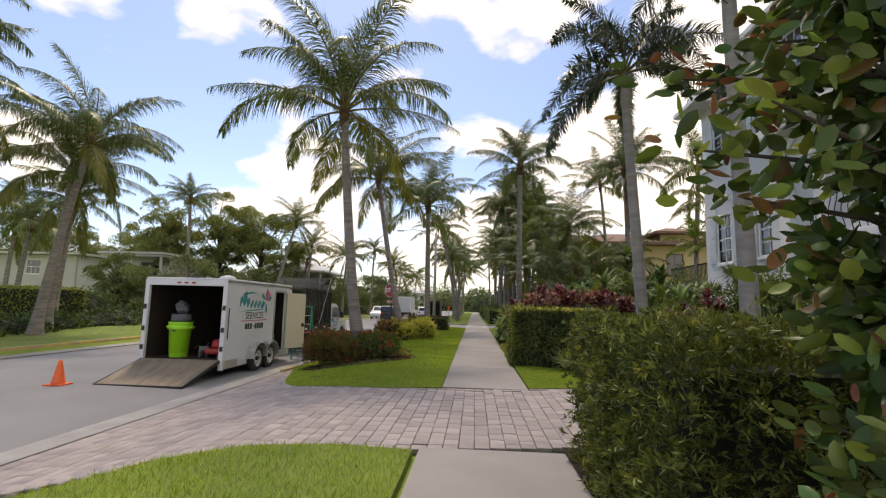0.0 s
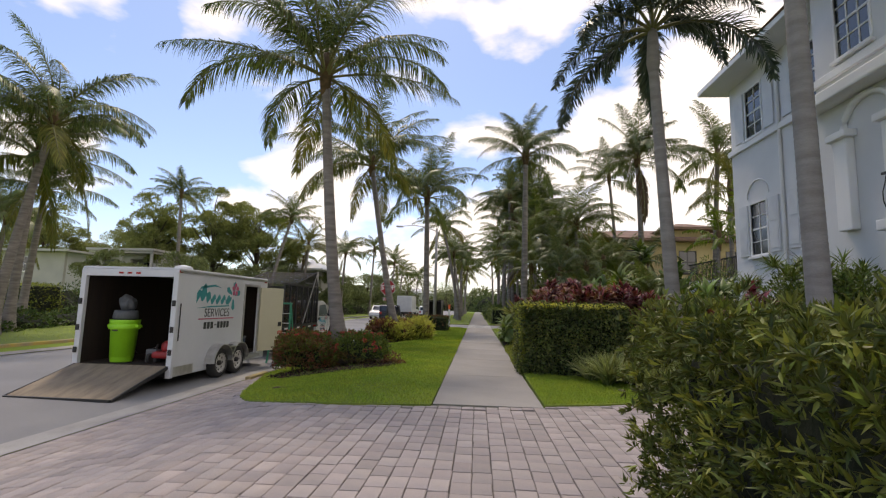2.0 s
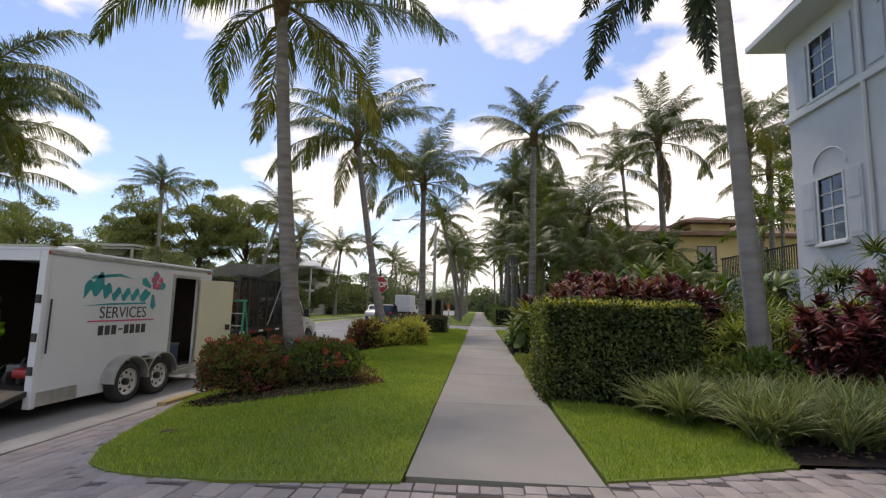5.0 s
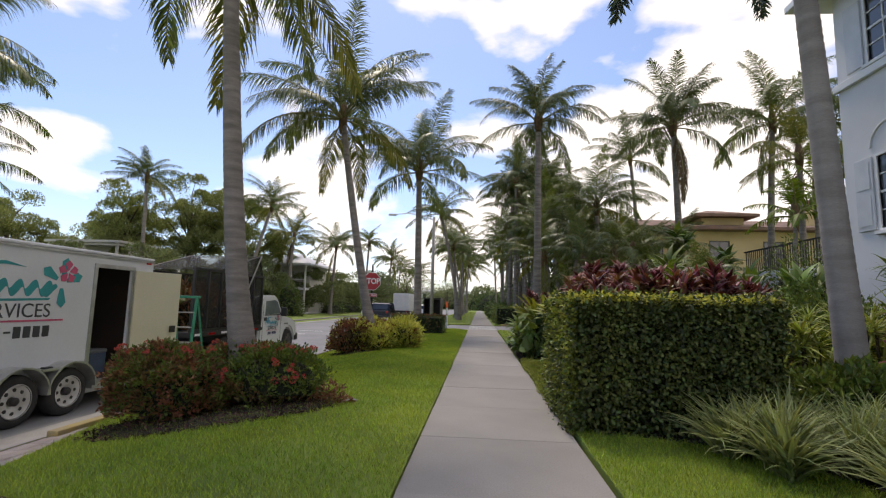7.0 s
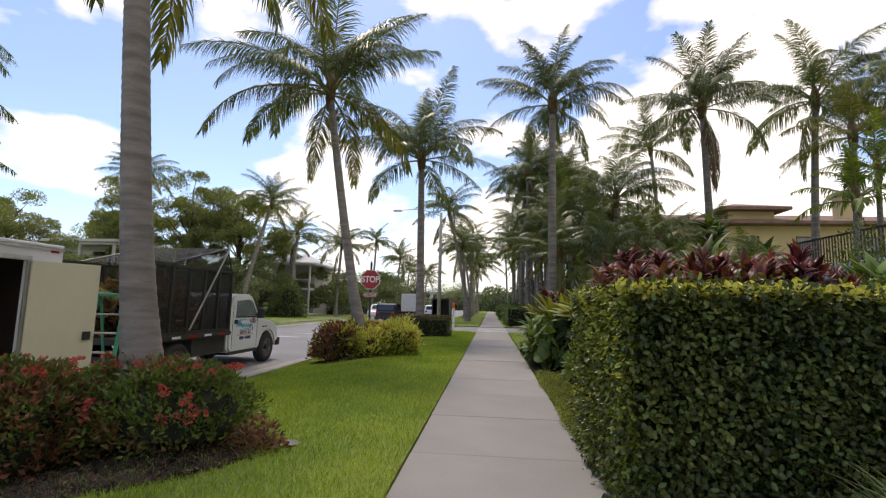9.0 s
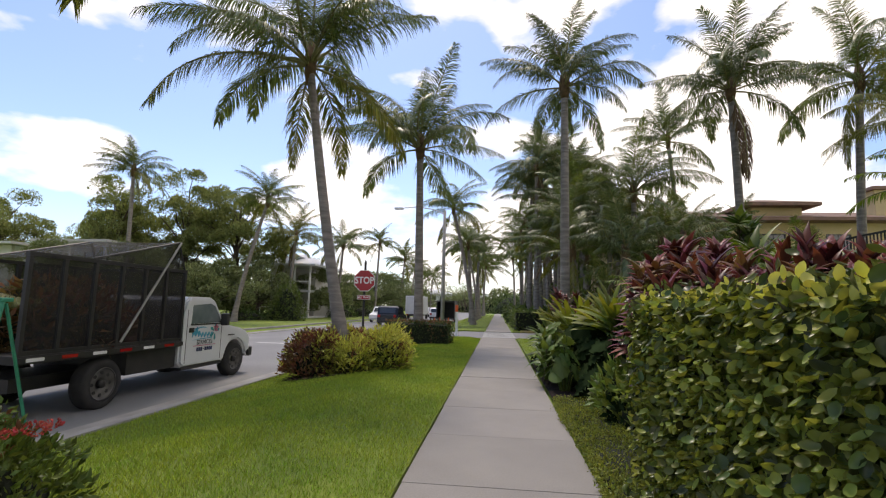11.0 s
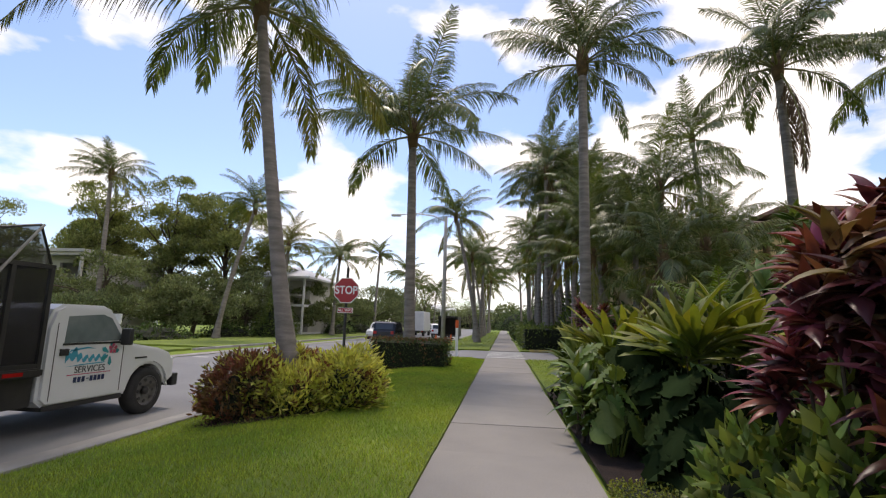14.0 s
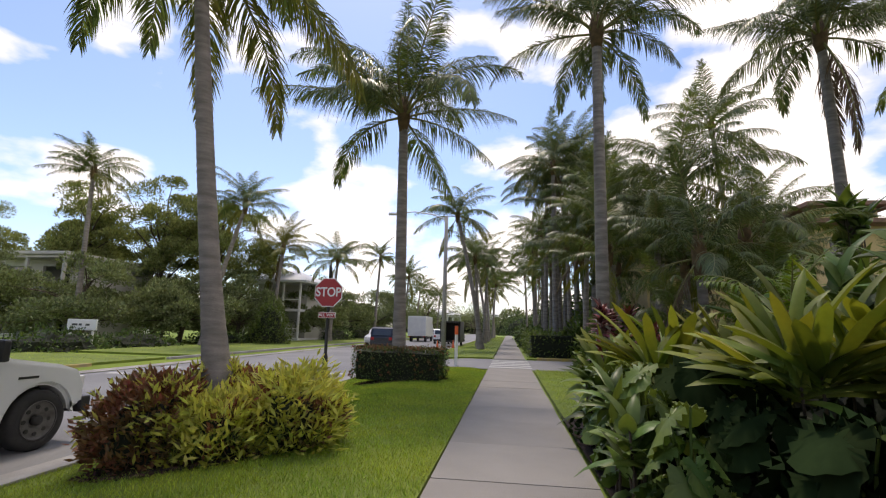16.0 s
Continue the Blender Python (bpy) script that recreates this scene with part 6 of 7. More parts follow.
for q in (0.3, 3.5):
    part("wall", wall_holes("y", 0, 0.25, 0, 6.6, q, q + 2.95, [(0.5, 2.6, q + 0.25, q + 2.4), (3.6, 6.1, q + 0.05, q + 2.45)]), GREY_STUCCO, flats)
    part("floor_slab", box(-0.1, 6.9, -1.3, 8, q + 2.955, q + 3.19, 0.02), GREY_STUCCO, flats)
    part("inner_wall", box(0.05, 6.5, 1.7, 1.85, q, q + 2.95), GREY_STUCCO, flats)
    part("window", box(0.6, 2.5, 0.12, 0.16, q + 0.3, q + 2.35), GLASS_DARK, flats, "dark window")
    part("balcony_door", box(3.9, 5.8, 1.62, 1.695, q, q + 2.2), GLASS_DARK, flats, "dark sliding door")
    part("balcony_rail", box(3.4, 6.6, -1.2, -1.12, q + 0.0, q + 0.95), GREY_STUCCO, flats)
    part("wall", box(6.35, 6.6, 0.255, 8, q, q + 2.95), GREY_STUCCO, flats)
    for u in (3.3, 6.6):
        part("post", box(u, u + 0.2, -1.25, -1.05, q, q + 2.95), GREY_STUCCO, flats)
part("roof_edge", box(-0.3, 7.1, -1.5, 8.2, 6.70, 6.95, 0.03), GREY_STUCCO, flats)
pav = thing("pavilion", -26.5, 62, -0.2, "small building with pale roof and dark verandas", "house")
for q in (0.0, 2.9):
    part("floor_slab", box(0, 6, 0, 8, q + 0.05, q + 0.3, 0.02), WHITE_STUCCO, pav)
    part("rail", box(0, 6, -0.05, 0.05, q + 1.2, q + 1.3), WHITE_TRIM, pav)
    for u in (0.1, 2, 4, 5.8):
        part("post", box(u, u + 0.18, 0, 0.18, q + 0.3, q + 2.95), WHITE_TRIM, pav)
part("core", box(0.3, 5.8, 2, 8, 0.3, 5.8), GREY_STUCCO, pav)
hip(pav, -0.8, 6.8, -0.8, 9, 6.05, 1.5, ROOF_METAL, "pale metal roof")
for x, y, w, h in ((-10, 215, 12, 7.5), (-24, 190, 14, 6.5)):
    fb = thing("far_building", x, y, -0.2, "far white building at the street's end", "building")
    part("wall", wall_holes("y", 0, 0.4, -w / 2, w / 2, 0, h, [(u, u + 1.4, q, q + 1.6) for u in np.arange(-w / 2 + 1, w / 2 - 2, 2.8).tolist() for q in (1.2, 4.2)]), WHITE_STUCCO, fb)
    for u in np.arange(-w / 2 + 1, w / 2 - 2, 2.8).tolist():
        for q in (1.2, 4.2):
            part("window", box(u, u + 1.4, 0.2, 0.25, q, q + 1.6), GLASS_DARK, fb)
    hip(fb, -w / 2 - 0.6, w / 2 + 0.6, -0.6, 12, h + 0.2, 1.8, ROOF_METAL, "pale roof")

# ---- the trailer ----
TX, TY, TZ = -6.15, 11.22, -0.372
trailer = thing("cargo_trailer", TX, TY, TZ, "white enclosed cargo trailer with open rear ramp", "trailer", turn=0)
TW, TL, TF, TH = 2.12, 4.22, 0.45, 2.46
# right side wall with its doorway
dy0, dy1, dz1 = 2.9, 3.68, 2.2
part("side_wall", wall_holes("x", -0.04, 0.04, 0.0, TL, 0.22, TH - 0.06, [(dy0, dy1, 0.40, dz1)]), TRAILER_WHITE, trailer)
part("side_wall", box(-TW, -TW + 0.04, 0, TL, 0.22, TH - 0.06), TRAILER_WHITE, trailer)
part("front_wall", box(-TW + 0.04, -0.04, TL - 0.05, TL, 0.22, TH - 0.06, 0.0), TRAILER_WHITE, trailer)
# floor and lining take the darkened plywood, with interior shade painted in
part("floor", box(-TW + 0.041, -0.041, 0.02, TL - 0.051, TF - 0.06, TF), DIM_INSIDE_PLY, trailer, "wooden floor coloured dark for the dim interior")
part("lining", box(-TW + 0.041, -TW + 0.055, 0.08, TL - 0.06, TF + 0.002, TH - 0.1), DIM_INSIDE_PLY, trailer, "plywood lining coloured dark for the dim interior")
part("lining", wall_holes("x", -0.055, 0.014, 0.08, TL - 0.06, TF + 0.002, TH - 0.1, [(dy0, dy1, 0.424, dz1)]), DIM_INSIDE_PLY, trailer, "plywood lining coloured dark for the dim interior")
part("lining", box(-TW + 0.06, -0.06, TL - 0.066, TL - 0.052, TF + 0.002, TH - 0.1), DIM_INSIDE_PLY, trailer, "plywood lining coloured dark for the dim interior")
part("roof", box(-TW - 0.01, 0.01, -0.01, TL + 0.01, TH - 0.05, TH, 0.02), TRAILER_WHITE, trailer)
part("roof_vent", lathe([(0.16, 0), (0.2, 0.04), (0.17, 0.09), (0.05, 0.12)], 16, at=(-0.5, 0.9, TH)), TRAILER_WHITE, trailer, "small white roof vent", smooth=True)
for x0, x1 in ((-TW - 0.012, -TW + 0.10), (-0.10, 0.012)):
    part("rear_post", box(x0, x1, -0.03, 0.06, 0.2, TH - 0.051, 0.012), TRAILER_WHITE, trailer)
part("rear_header", box(-TW + 0.101, -0.101, -0.03, 0.06, TH - 0.2, TH - 0.051, 0.01), TRAILER_WHITE, trailer)
for x in (-1.25, -1.06, -0.87):
    part("marker_light", box(x - 0.05, x + 0.05, -0.045, -0.031, TH - 0.15, TH - 0.11, 0.004), LIGHT_RED, trailer, "small red marker light")
part("corner_light", box(-0.06, 0.02, -0.02, 0.1, TH - 0.10, TH - 0.055, 0.004), LIGHT_RED, trailer, "red corner light")
part("corner_light", box(0.001, 0.02, TL - 0.2, TL - 0.08, TH - 0.12, TH - 0.07, 0.004), LIGHT_RED, trailer, "red corner light")
part("roof_trim", box(0.0125, 0.026, 0.0, TL, TH - 0.09, TH - 0.056), ALLOY, trailer)
part("stone_guard", box(0.001, 0.008, 0.06, 0.75, 0.22, 0.42), ALLOY, trailer, "scuffed metal strip")
for z in (0.66, 1.12, 1.66):
    part("hinge", box(-0.07, 0.0, -0.06, -0.031, z, z + 0.12, 0.008), BLACK_METAL, trailer, "black door hinge")
    part("hinge", box(-TW, -TW + 0.07, -0.06, -0.031, z, z + 0.12, 0.008), BLACK_METAL, trailer, "black door hinge")
for zz in ((0.95, 1.3), (1.15, 1.72)):
    part("latch_bar", rod((0.03, 0.10, zz[0]), (0.03, 0.10, zz[1]), 0.012, sides=8), BLACK_METAL, trailer, "dark latch bar")
part("door_frame", wall_holes("x", 0.001, 0.02, dy0 - 0.06, dy1 + 0.06, 0.38, dz1 + 0.06, [(dy0, dy1, 0.40, dz1)]), ALLOY, trailer)
door = part("side_door", box(0.022, 0.06, 0.0, 0.84, 0.42, dz1, 0.006), CREAM_PANEL, trailer, "open side door with cream lining")
door.matrix_local = Matrix.Translation((0.01, dy1 + 0.05, 0)) @ pose(0, 0, 0, 0, 0, -24)
part("door_latch", box(0.06, 0.1, 0.68, 0.78, 1.1, 1.22, 0.01), BLACK_METAL, door)
part("step", box(0.0, 0.14, dy0 - 0.02, dy1 + 0.02, 0.30, 0.375, 0.01), ALLOY, trailer)
part("chassis", box(-TW + 0.1, -0.1, 0.0, TL + 0.1, 0.20, TF - 0.062), BLACK_METAL, trailer)
for s in (-TW + 0.35, -0.35):
    part("tongue", rod((s, TL, 0.3), (-TW / 2, TL + 1.25, 0.34), 0.045, sides=6), BLACK_METAL, trailer)
part("jack", rod((-TW / 2, TL + 1.0, 0.05), (-TW / 2, TL + 1.0, 0.85), 0.03, sides=10), ALLOY, trailer, "tongue jack")
def wheel(parent, x, y, z, r, w, rim_mat, label="", lugs=8, name="wheel"):
    wh = part(name, lathe([(r * 0.62, -w / 2), (r * 0.93, -w / 2), (r, -w / 2 + 0.04), (r, w / 2 - 0.04), (r * 0.93, w / 2), (r * 0.62, w / 2), (r * 0.6, w / 2 - 0.05), (r * 0.6, -w / 2)], 32, at=(x, y, z), axis="x", caps=False), RUBBER, parent, "black rubber tyre", smooth=True)
    part("rim", lathe([(r * 0.04, w / 2 - 0.075), (r * 0.24, w / 2 - 0.07), (r * 0.33, w / 2 - 0.03), (r * 0.5, w / 2 - 0.045), (r * 0.6, w / 2 - 0.01), (r * 0.66, w / 2 + 0.006), (r * 0.63, w / 2 + 0.008)], 28, at=(x, y, z), axis="x", caps=False), rim_mat, wh, label, smooth=True)
    part("hub", lathe([(r * 0.17, w / 2 - 0.07), (r * 0.16, w / 2 + 0.0), (r * 0.08, w / 2 + 0.015)], 14, at=(x, y, z), axis="x"), BLACK_METAL, wh, smooth=True)
    for k in range(lugs):
        a = 2 * math.pi * k / lugs
        part("rim_hole", rod((x + w / 2 - 0.06, y + r * 0.44 * math.cos(a), z + r * 0.44 * math.sin(a)), (x + w / 2 - 0.033, y + r * 0.44 * math.cos(a), z + r * 0.44 * math.sin(a)), r * 0.075, sides=8), BLACK_METAL, wh)
    return wh
for y in (1.62, 2.42):
    wheel(trailer, 0.06, y, 0.34, 0.34, 0.2, RIM_WHITE, "white spoked rim")
    wheel(trailer, -TW - 0.05, y, 0.34, 0.34, 0.2, RIM_WHITE, "white spoked rim")
for yc in (1.62, 2.42):
    arc = [(yc + 0.43 * math.cos(a), 0.36 + 0.42 * math.sin(a)) for a in np.linspace(math.pi, 0, 13)]
    arc += [(yc + 0.405 * math.cos(a), 0.36 + 0.395 * math.sin(a)) for a in np.linspace(0, math.pi, 13)]
    part("fender", slab(arc, 0.002, 0.24), ALLOY, trailer, "rounded aluminium fender", smooth=False)
part("fender_bridge", box(0.003, 0.22, 1.9, 2.14, 0.68, 0.71), ALLOY, trailer)
part("fender_step", box(0.1, 0.18, 1.98, 2.1, 0.715, 0.735, 0.005), DARK_PLASTIC, trailer)
# ramp, let down to the street
ramp = part("ramp", slab([(0, 0), (0.0, -0.06), (-1.38, -TF + 0.03), (-1.43, -TF + 0.02), (-1.43, -TF + 0.045)], -TW + 0.08, -0.08), RAMP_WOOD, trailer, "worn plywood loading ramp")
ramp.location = (0, -0.03, TF)
part("ramp_edge", slab([(0.0, -0.005), (0.0, -0.075), (-1.45, -TF + 0.012), (-1.45, -TF + 0.05)], -0.08, -0.045), BLACK_METAL, ramp)
part("ramp_edge", slab([(0.0, -0.005), (0.0, -0.075), (-1.45, -TF + 0.012), (-1.45, -TF + 0.05)], -TW + 0.045, -TW + 0.08), BLACK_METAL, ramp)
part("ramp_lip", box(-TW + 0.08, -0.08, -1.48, -1.431, -TF + 0.01, -TF + 0.055), BLACK_METAL, ramp)


def flat_text(word, size, material, parent, name, place, depth=0.003, bold=0.0):
    """Raised letters in the built-in font, as a mesh."""
    cu = bpy.data.curves.new(name, "FONT")
    cu.body, cu.size, cu.extrude, cu.align_x, cu.align_y, cu.offset = word, size, depth, "CENTER", "CENTER", bold
    tmp = bpy.data.objects.new(name, cu)
    scene.collection.objects.link(tmp)
    deps = bpy.context.evaluated_depsgraph_get()
    data = bpy.data.meshes.new_from_object(tmp.evaluated_get(deps))
    bpy.data.objects.remove(tmp)
    data.materials.clear()
    data.materials.append(material)
    ob = part(name, data, None, parent)
    ob.matrix_local = place
    return ob


def on_side(x, y, z):
    """Flat on a wall that faces +x, reading along +y."""
    return Matrix.Translation((x, y, z)) @ Matrix(((0, 0, 1, 0), (1, 0, 0, 0), (0, 1, 0, 0), (0, 0, 0, 1)))


def badge(parent, x, y, z, s, mark, digits, word):
    """Side lettering: a sweeping mark with a flower, the trade word, a line and a row of bars."""
    bm = bmesh.new()
    # a looping brush stroke, thick and thin, rising and falling
    def stroke(t):
        swell = 0.10 * math.exp(-((t + 0.42) / 0.13) ** 2)
        mid = 0.055 + swell + 0.035 * math.sin(t * 44)
        half = 0.034 + 0.55 * swell + 0.024 * math.cos(t * 44)
        return mid, half
    ts = np.linspace(-0.58, 0.34, 70)
    for a, b in zip(ts, ts[1:]):
        (m0, h0), (m1, h1) = stroke(a), stroke(b)
        slab([(y + (a + m0 * 0.3) * s, z + (m0 - h0) * s), (y + (b + m1 * 0.3) * s, z + (m1 - h1) * s), (y + (b + m1 * 0.3) * s, z + (m1 + h1) * s), (y + (a + m0 * 0.3) * s, z + (m0 + h0) * s)], x, x + 0.003, bm)
    slab([(y + a * s, z + b * s) for a, b in ((-0.56, -0.075), (0.34, -0.05), (0.36, -0.03), (-0.2, -0.045))], x, x + 0.003, bm)
    slab([(y + a * s, z + b * s) for a, b in ((-0.5, 0.2), (-0.1, 0.25), (0.1, 0.235), (-0.1, 0.28), (-0.45, 0.24))], x, x + 0.003, bm)
    part("lettering_mark", bm, mark, parent)
    bm = bmesh.new()
    for a0 in (0.3, 1.4, 2.6, 3.7, 4.8):
        pts = [(y + (0.46 + r * math.cos(a0 + d)) * s, z + (0.12 + r * math.sin(a0 + d)) * s) for r, d in ((0.06, -0.3), (0.2, -0.25), (0.24, 0.0), (0.2, 0.25), (0.06, 0.3))]
        slab(pts, x, x + 0.0035, bm)
    part("leaf_mark", bm, TEAL, parent)
    bm = bmesh.new()
    for k in range(5):
        a0 = k * 1.2566 + 0.3
        slab([(y + (0.52 + r * math.cos(a0 + d)) * s, z + (0.22 + r * math.sin(a0 + d)) * s) for r, d in ((0.01, 0), (0.09, -0.5), (0.115, 0), (0.09, 0.5))], x + 0.0036, x + 0.006, bm)
    part("flower_mark", bm, PINK, parent)
    flat_text(word, 0.175 * s, CHARCOAL, parent, "lettering", on_side(x + 0.001, y + 0.02 * s, z - 0.15 * s), 0.002)
    part("underline", box(x, x + 0.003, y - 0.48 * s, y + 0.52 * s, z - 0.242 * s, z - 0.226 * s), PINK, parent)
    for k in range(8):
        if k == 3:
            part("bar", box(x, x + 0.003, y + (-0.32 + k * 0.092) * s, y + (-0.26 + k * 0.092) * s, z - 0.337 * s, z - 0.320 * s), digits, parent)
            continue
        part("bar", box(x, x + 0.003, y + (-0.33 + k * 0.092) * s, y + (-0.262 + k * 0.092) * s, z - 0.382 * s, z - 0.282 * s), digits, parent)


badge(trailer, 0.003, 1.55, 1.74, 1.55, TEAL, CHARCOAL, "SERVICES")

# ---- things in and by the trailer ----
def bin_thing(x, y, z, body_mat, label, s=1.0):
    t = thing("waste_bin", x, y, z, label, "bin")
    part("body", lathe([(0.235 * s, 0.0), (0.25 * s, 0.02), (0.30 * s, 0.62 * s), (0.315 * s, 0.64 * s), (0.33 * s, 0.70 * s), (0.335 * s, 0.73 * s), (0.31 * s, 0.73 * s), (0.26 * s, 0.1)], 28), body_mat, t, smooth=True)
    for sg in (-1, 1):
        part("handle", box(sg * 0.30 * s, sg * 0.40 * s, -0.09, 0.09, 0.60 * s, 0.64 * s, 0.01), body_mat, t)
    part("collar", lathe([(0.318 * s, 0.56 * s), (0.345 * s, 0.58 * s), (0.35 * s, 0.63 * s), (0.325 * s, 0.66 * s)], 28), body_mat, t, smooth=True)
    return t
lime = bin_thing(TX - 1.40, TY + 0.42, TZ + TF, BIN_LIME, "lime green plastic bin standing in the trailer", 1.06)
lime.scale = (0.82, 0.82, 1.15)
part("label_plate", box(-0.07, 0.07, -0.335, -0.325, 0.57, 0.61), CHARCOAL, lime)
top = thing("stacked_tub", TX - 1.40, TY + 0.42, TZ + TF + 0.892, "grey plastic tub stacked on the green bin", "tub")
part("body", lathe([(0.25, 0), (0.29, 0.03), (0.27, 0.17), (0.25, 0.2), (0.24, 0.17), (0.22, 0.03)], 24), BIN_GREY, top, smooth=True)
top.scale = (0.84, 0.84, 1.0)
sack = thing("sack", TX - 1.45, TY + 0.5, TZ + TF + 1.09, "pale crumpled sack on the stacked tub", "sack")
bm = bmesh.new()
bmesh.ops.create_icosphere(bm, subdivisions=4, radius=0.165)
for v in bm.verts:
    v.co += v.normal * (noise.noise(v.co * 6) * 0.06 + noise.noise(v.co * 15) * 0.02)
    v.co.z = max(v.co.z * 1.1, -0.16) + 0.15
part("body", bm, BIN_GREY, sack, smooth=True)
mower = thing("mower", TX - 0.42, TY + 0.55, TZ + TF, "red push mower parked inside the trailer", "mower")
part("deck", box(-0.25, 0.25, -0.25, 0.3, 0.1, 0.24, 0.05), MOWER_RED, mower)
part("engine", lathe([(0.14, 0.24), (0.17, 0.28), (0.16, 0.4), (0.1, 0.46)], 18), MOWER_RED, mower, smooth=True)
for x, y in ((-0.29, -0.2), (0.29, -0.2), (-0.29, 0.25), (0.29, 0.25)):
    part("wheel", rod((x - 0.03, y, 0.1), (x + 0.03, y, 0.1), 0.1, sides=18), RUBBER, mower)
for x in (-0.2, 0.2):
    part("handle_bar", rod((x, 0.28, 0.22), (x, 0.85, 0.95), 0.013, sides=8), BLACK_METAL, mower)
can = thing("fuel_can", TX - 0.75, TY + 0.5, TZ + TF, "dark fuel can on the trailer floor", "can")
part("body", box(-0.12, 0.12, -0.09, 0.09, 0, 0.28, 0.03), BIN_GREY, can)
part("spout", rod((0.05, 0, 0.27), (0.09, 0, 0.38), 0.025, 0.018), BLACK_METAL, can)
cool = thing("cooler", TX - 0.5, TY + 3.35, TZ + TF, "blue cooler box inside the side door", "cooler")
part("body", box(-0.28, 0.28, -0.2, 0.2, 0, 0.34, 0.02), COOLER_BLUE, cool)
part("lid", box(-0.29, 0.29, -0.21, 0.21, 0.341, 0.40, 0.02), BIN_GREY, cool)
broom = thing("broom", TX - 0.16, TY + 0.3, TZ + TF, "pale broom handle leaning inside the trailer", "broom")
part("handle", rod((0, 0, 0.04), (0.04, 0.22, 1.3), 0.014, sides=8), CREAM_PANEL, broom)
part("head", box(-0.06, 0.06, -0.17, 0.17, 0, 0.1, 0.01), BIN_GREY, broom)
cone = thing("traffic_cone", -8.8, 9.5, -0.333, "orange plastic traffic cone standing on the street", "traffic cone")
part("base", box(-0.18, 0.18, -0.18, 0.18, 0, 0.03, 0.008), CONE_ORANGE, cone)
part("cone", lathe([(0.14, 0.03), (0.13, 0.05), (0.035, 0.5), (0.03, 0.52)], 20), CONE_ORANGE, cone, smooth=True)
ladder = thing("ladder", -5.85, 15.75, -0.37, "green fibreglass stepladder standing behind the trailer", "ladder", turn=8)
for x in (-0.26, 0.26):
    part("rail", rod((x * 1.15, 0, 0), (x * 0.8, 0.42, 1.75), 0.03, sides=6), LADDER_GREEN, ladder)
    part("rear_rail", rod((x * 1.1, 0.95, 0), (x * 0.8, 0.47, 1.72), 0.02, sides=6), LADDER_GREEN, ladder)
for k in range(5):
    s = (k + 1) / 6
    part("tread", box(-0.26 + 0.05 * s, 0.26 - 0.05 * s, 0.42 * s - 0.04, 0.42 * s + 0.05, 1.75 * s - 0.01, 1.75 * s + 0.012), ALLOY, ladder)
part("top_cap", box(-0.24, 0.24, 0.36, 0.54, 1.74, 1.79, 0.012), LADDER_GREEN, ladder)

# ---- the work truck ----
KX, KY, KZ = -6.32, 17.45, -0.372
truck = thing("pickup_truck", KX, KY, KZ, "white work truck with black netted debris body", "truck")
# y along the truck from the rear of its body; cab 3.1 to 4.6, bonnet to 5.75
cab = [(2.98, 0.52), (2.98, 1.55), (3.08, 1.82), (3.22, 1.90), (3.95, 1.90), (4.12, 1.84), (4.62, 1.28), (5.35, 1.16), (5.66, 1.06), (5.78, 0.86), (5.80, 0.58), (5.62, 0.50)]
cab += [(5.52, 0.50)] + [(5.10 + 0.47 * math.cos(a), 0.42 + 0.47 * math.sin(a)) for a in np.linspace(0.17, math.pi - 0.3, 10)] + [(4.6, 0.42), (3.1, 0.42)]
part("cab", slab(cab, -1.92, 0.0, bevel=0.05), PAINT_WHITE, truck, "white painted cab and bonnet")
glass = [(3.28, 1.32), (3.30, 1.72), (3.92, 1.76), (4.10, 1.70), (4.40, 1.34)]
part("side_window", slab(glass, -0.012, 0.008), CAB_GLASS, truck, "greenish side glass")
part("side_window", slab(glass, -1.928, -1.908), CAB_GLASS, truck, "greenish side glass")
part("windscreen", slab([(4.175, 1.79), (4.60, 1.315), (4.62, 1.325), (4.195, 1.805)], -1.78, -0.14), GLASS_DARK, truck, "dark windscreen")
part("pillar_trim", slab([(3.26, 1.29), (4.44, 1.29), (4.44, 1.32), (3.26, 1.32)], 0.0, 0.012), DARK_PLASTIC, truck)
for y0 in (3.14, 4.42):
    part("door_gap", box(0.0, 0.004, y0, y0 + 0.012, 0.50, 1.62), DARK_PLASTIC, truck)
part("door_handle", box(0.0, 0.03, 3.22, 3.36, 1.14, 1.24, 0.01), DARK_PLASTIC, truck, "black door handle")
part("fender_badge", box(0.0, 0.01, 4.72, 5.0, 1.0, 1.03), DARK_PLASTIC, truck)
mir = part("mirror", box(0.06, 0.24, 4.26, 4.36, 1.26, 1.54, 0.03), DARK_PLASTIC, truck, "tall black door mirror")
part("mirror_arm", rod((0.0, 4.33, 1.34), (0.1, 4.31, 1.38), 0.02, sides=6), DARK_PLASTIC, mir)
part("bumper", box(-1.96, 0.02, 5.74, 5.9, 0.42, 0.66, 0.03), DARK_PLASTIC, truck, "dark front bumper")
part("grille", box(-1.5, -0.42, 5.78, 5.82, 0.68, 0.98, 0.01), DARK_PLASTIC, truck)
for x in (-1.72, -0.2):
    part("headlight", box(x - 0.16, x + 0.16, 5.70, 5.80, 0.74, 0.96, 0.02), SIGN_WHITE, truck, "clear headlight")
wheel(truck, -0.12, 5.10, 0.41, 0.41, 0.24, STEEL_RIM, "grey steel rim")
wheel(truck, -1.80, 5.10, 0.41, 0.41, 0.24, STEEL_RIM, "grey steel rim")
for x in (-0.10, -1.82):
    wheel(truck, x, 1.05, 0.41, 0.41, 0.26, STEEL_RIM, "grey steel rim")
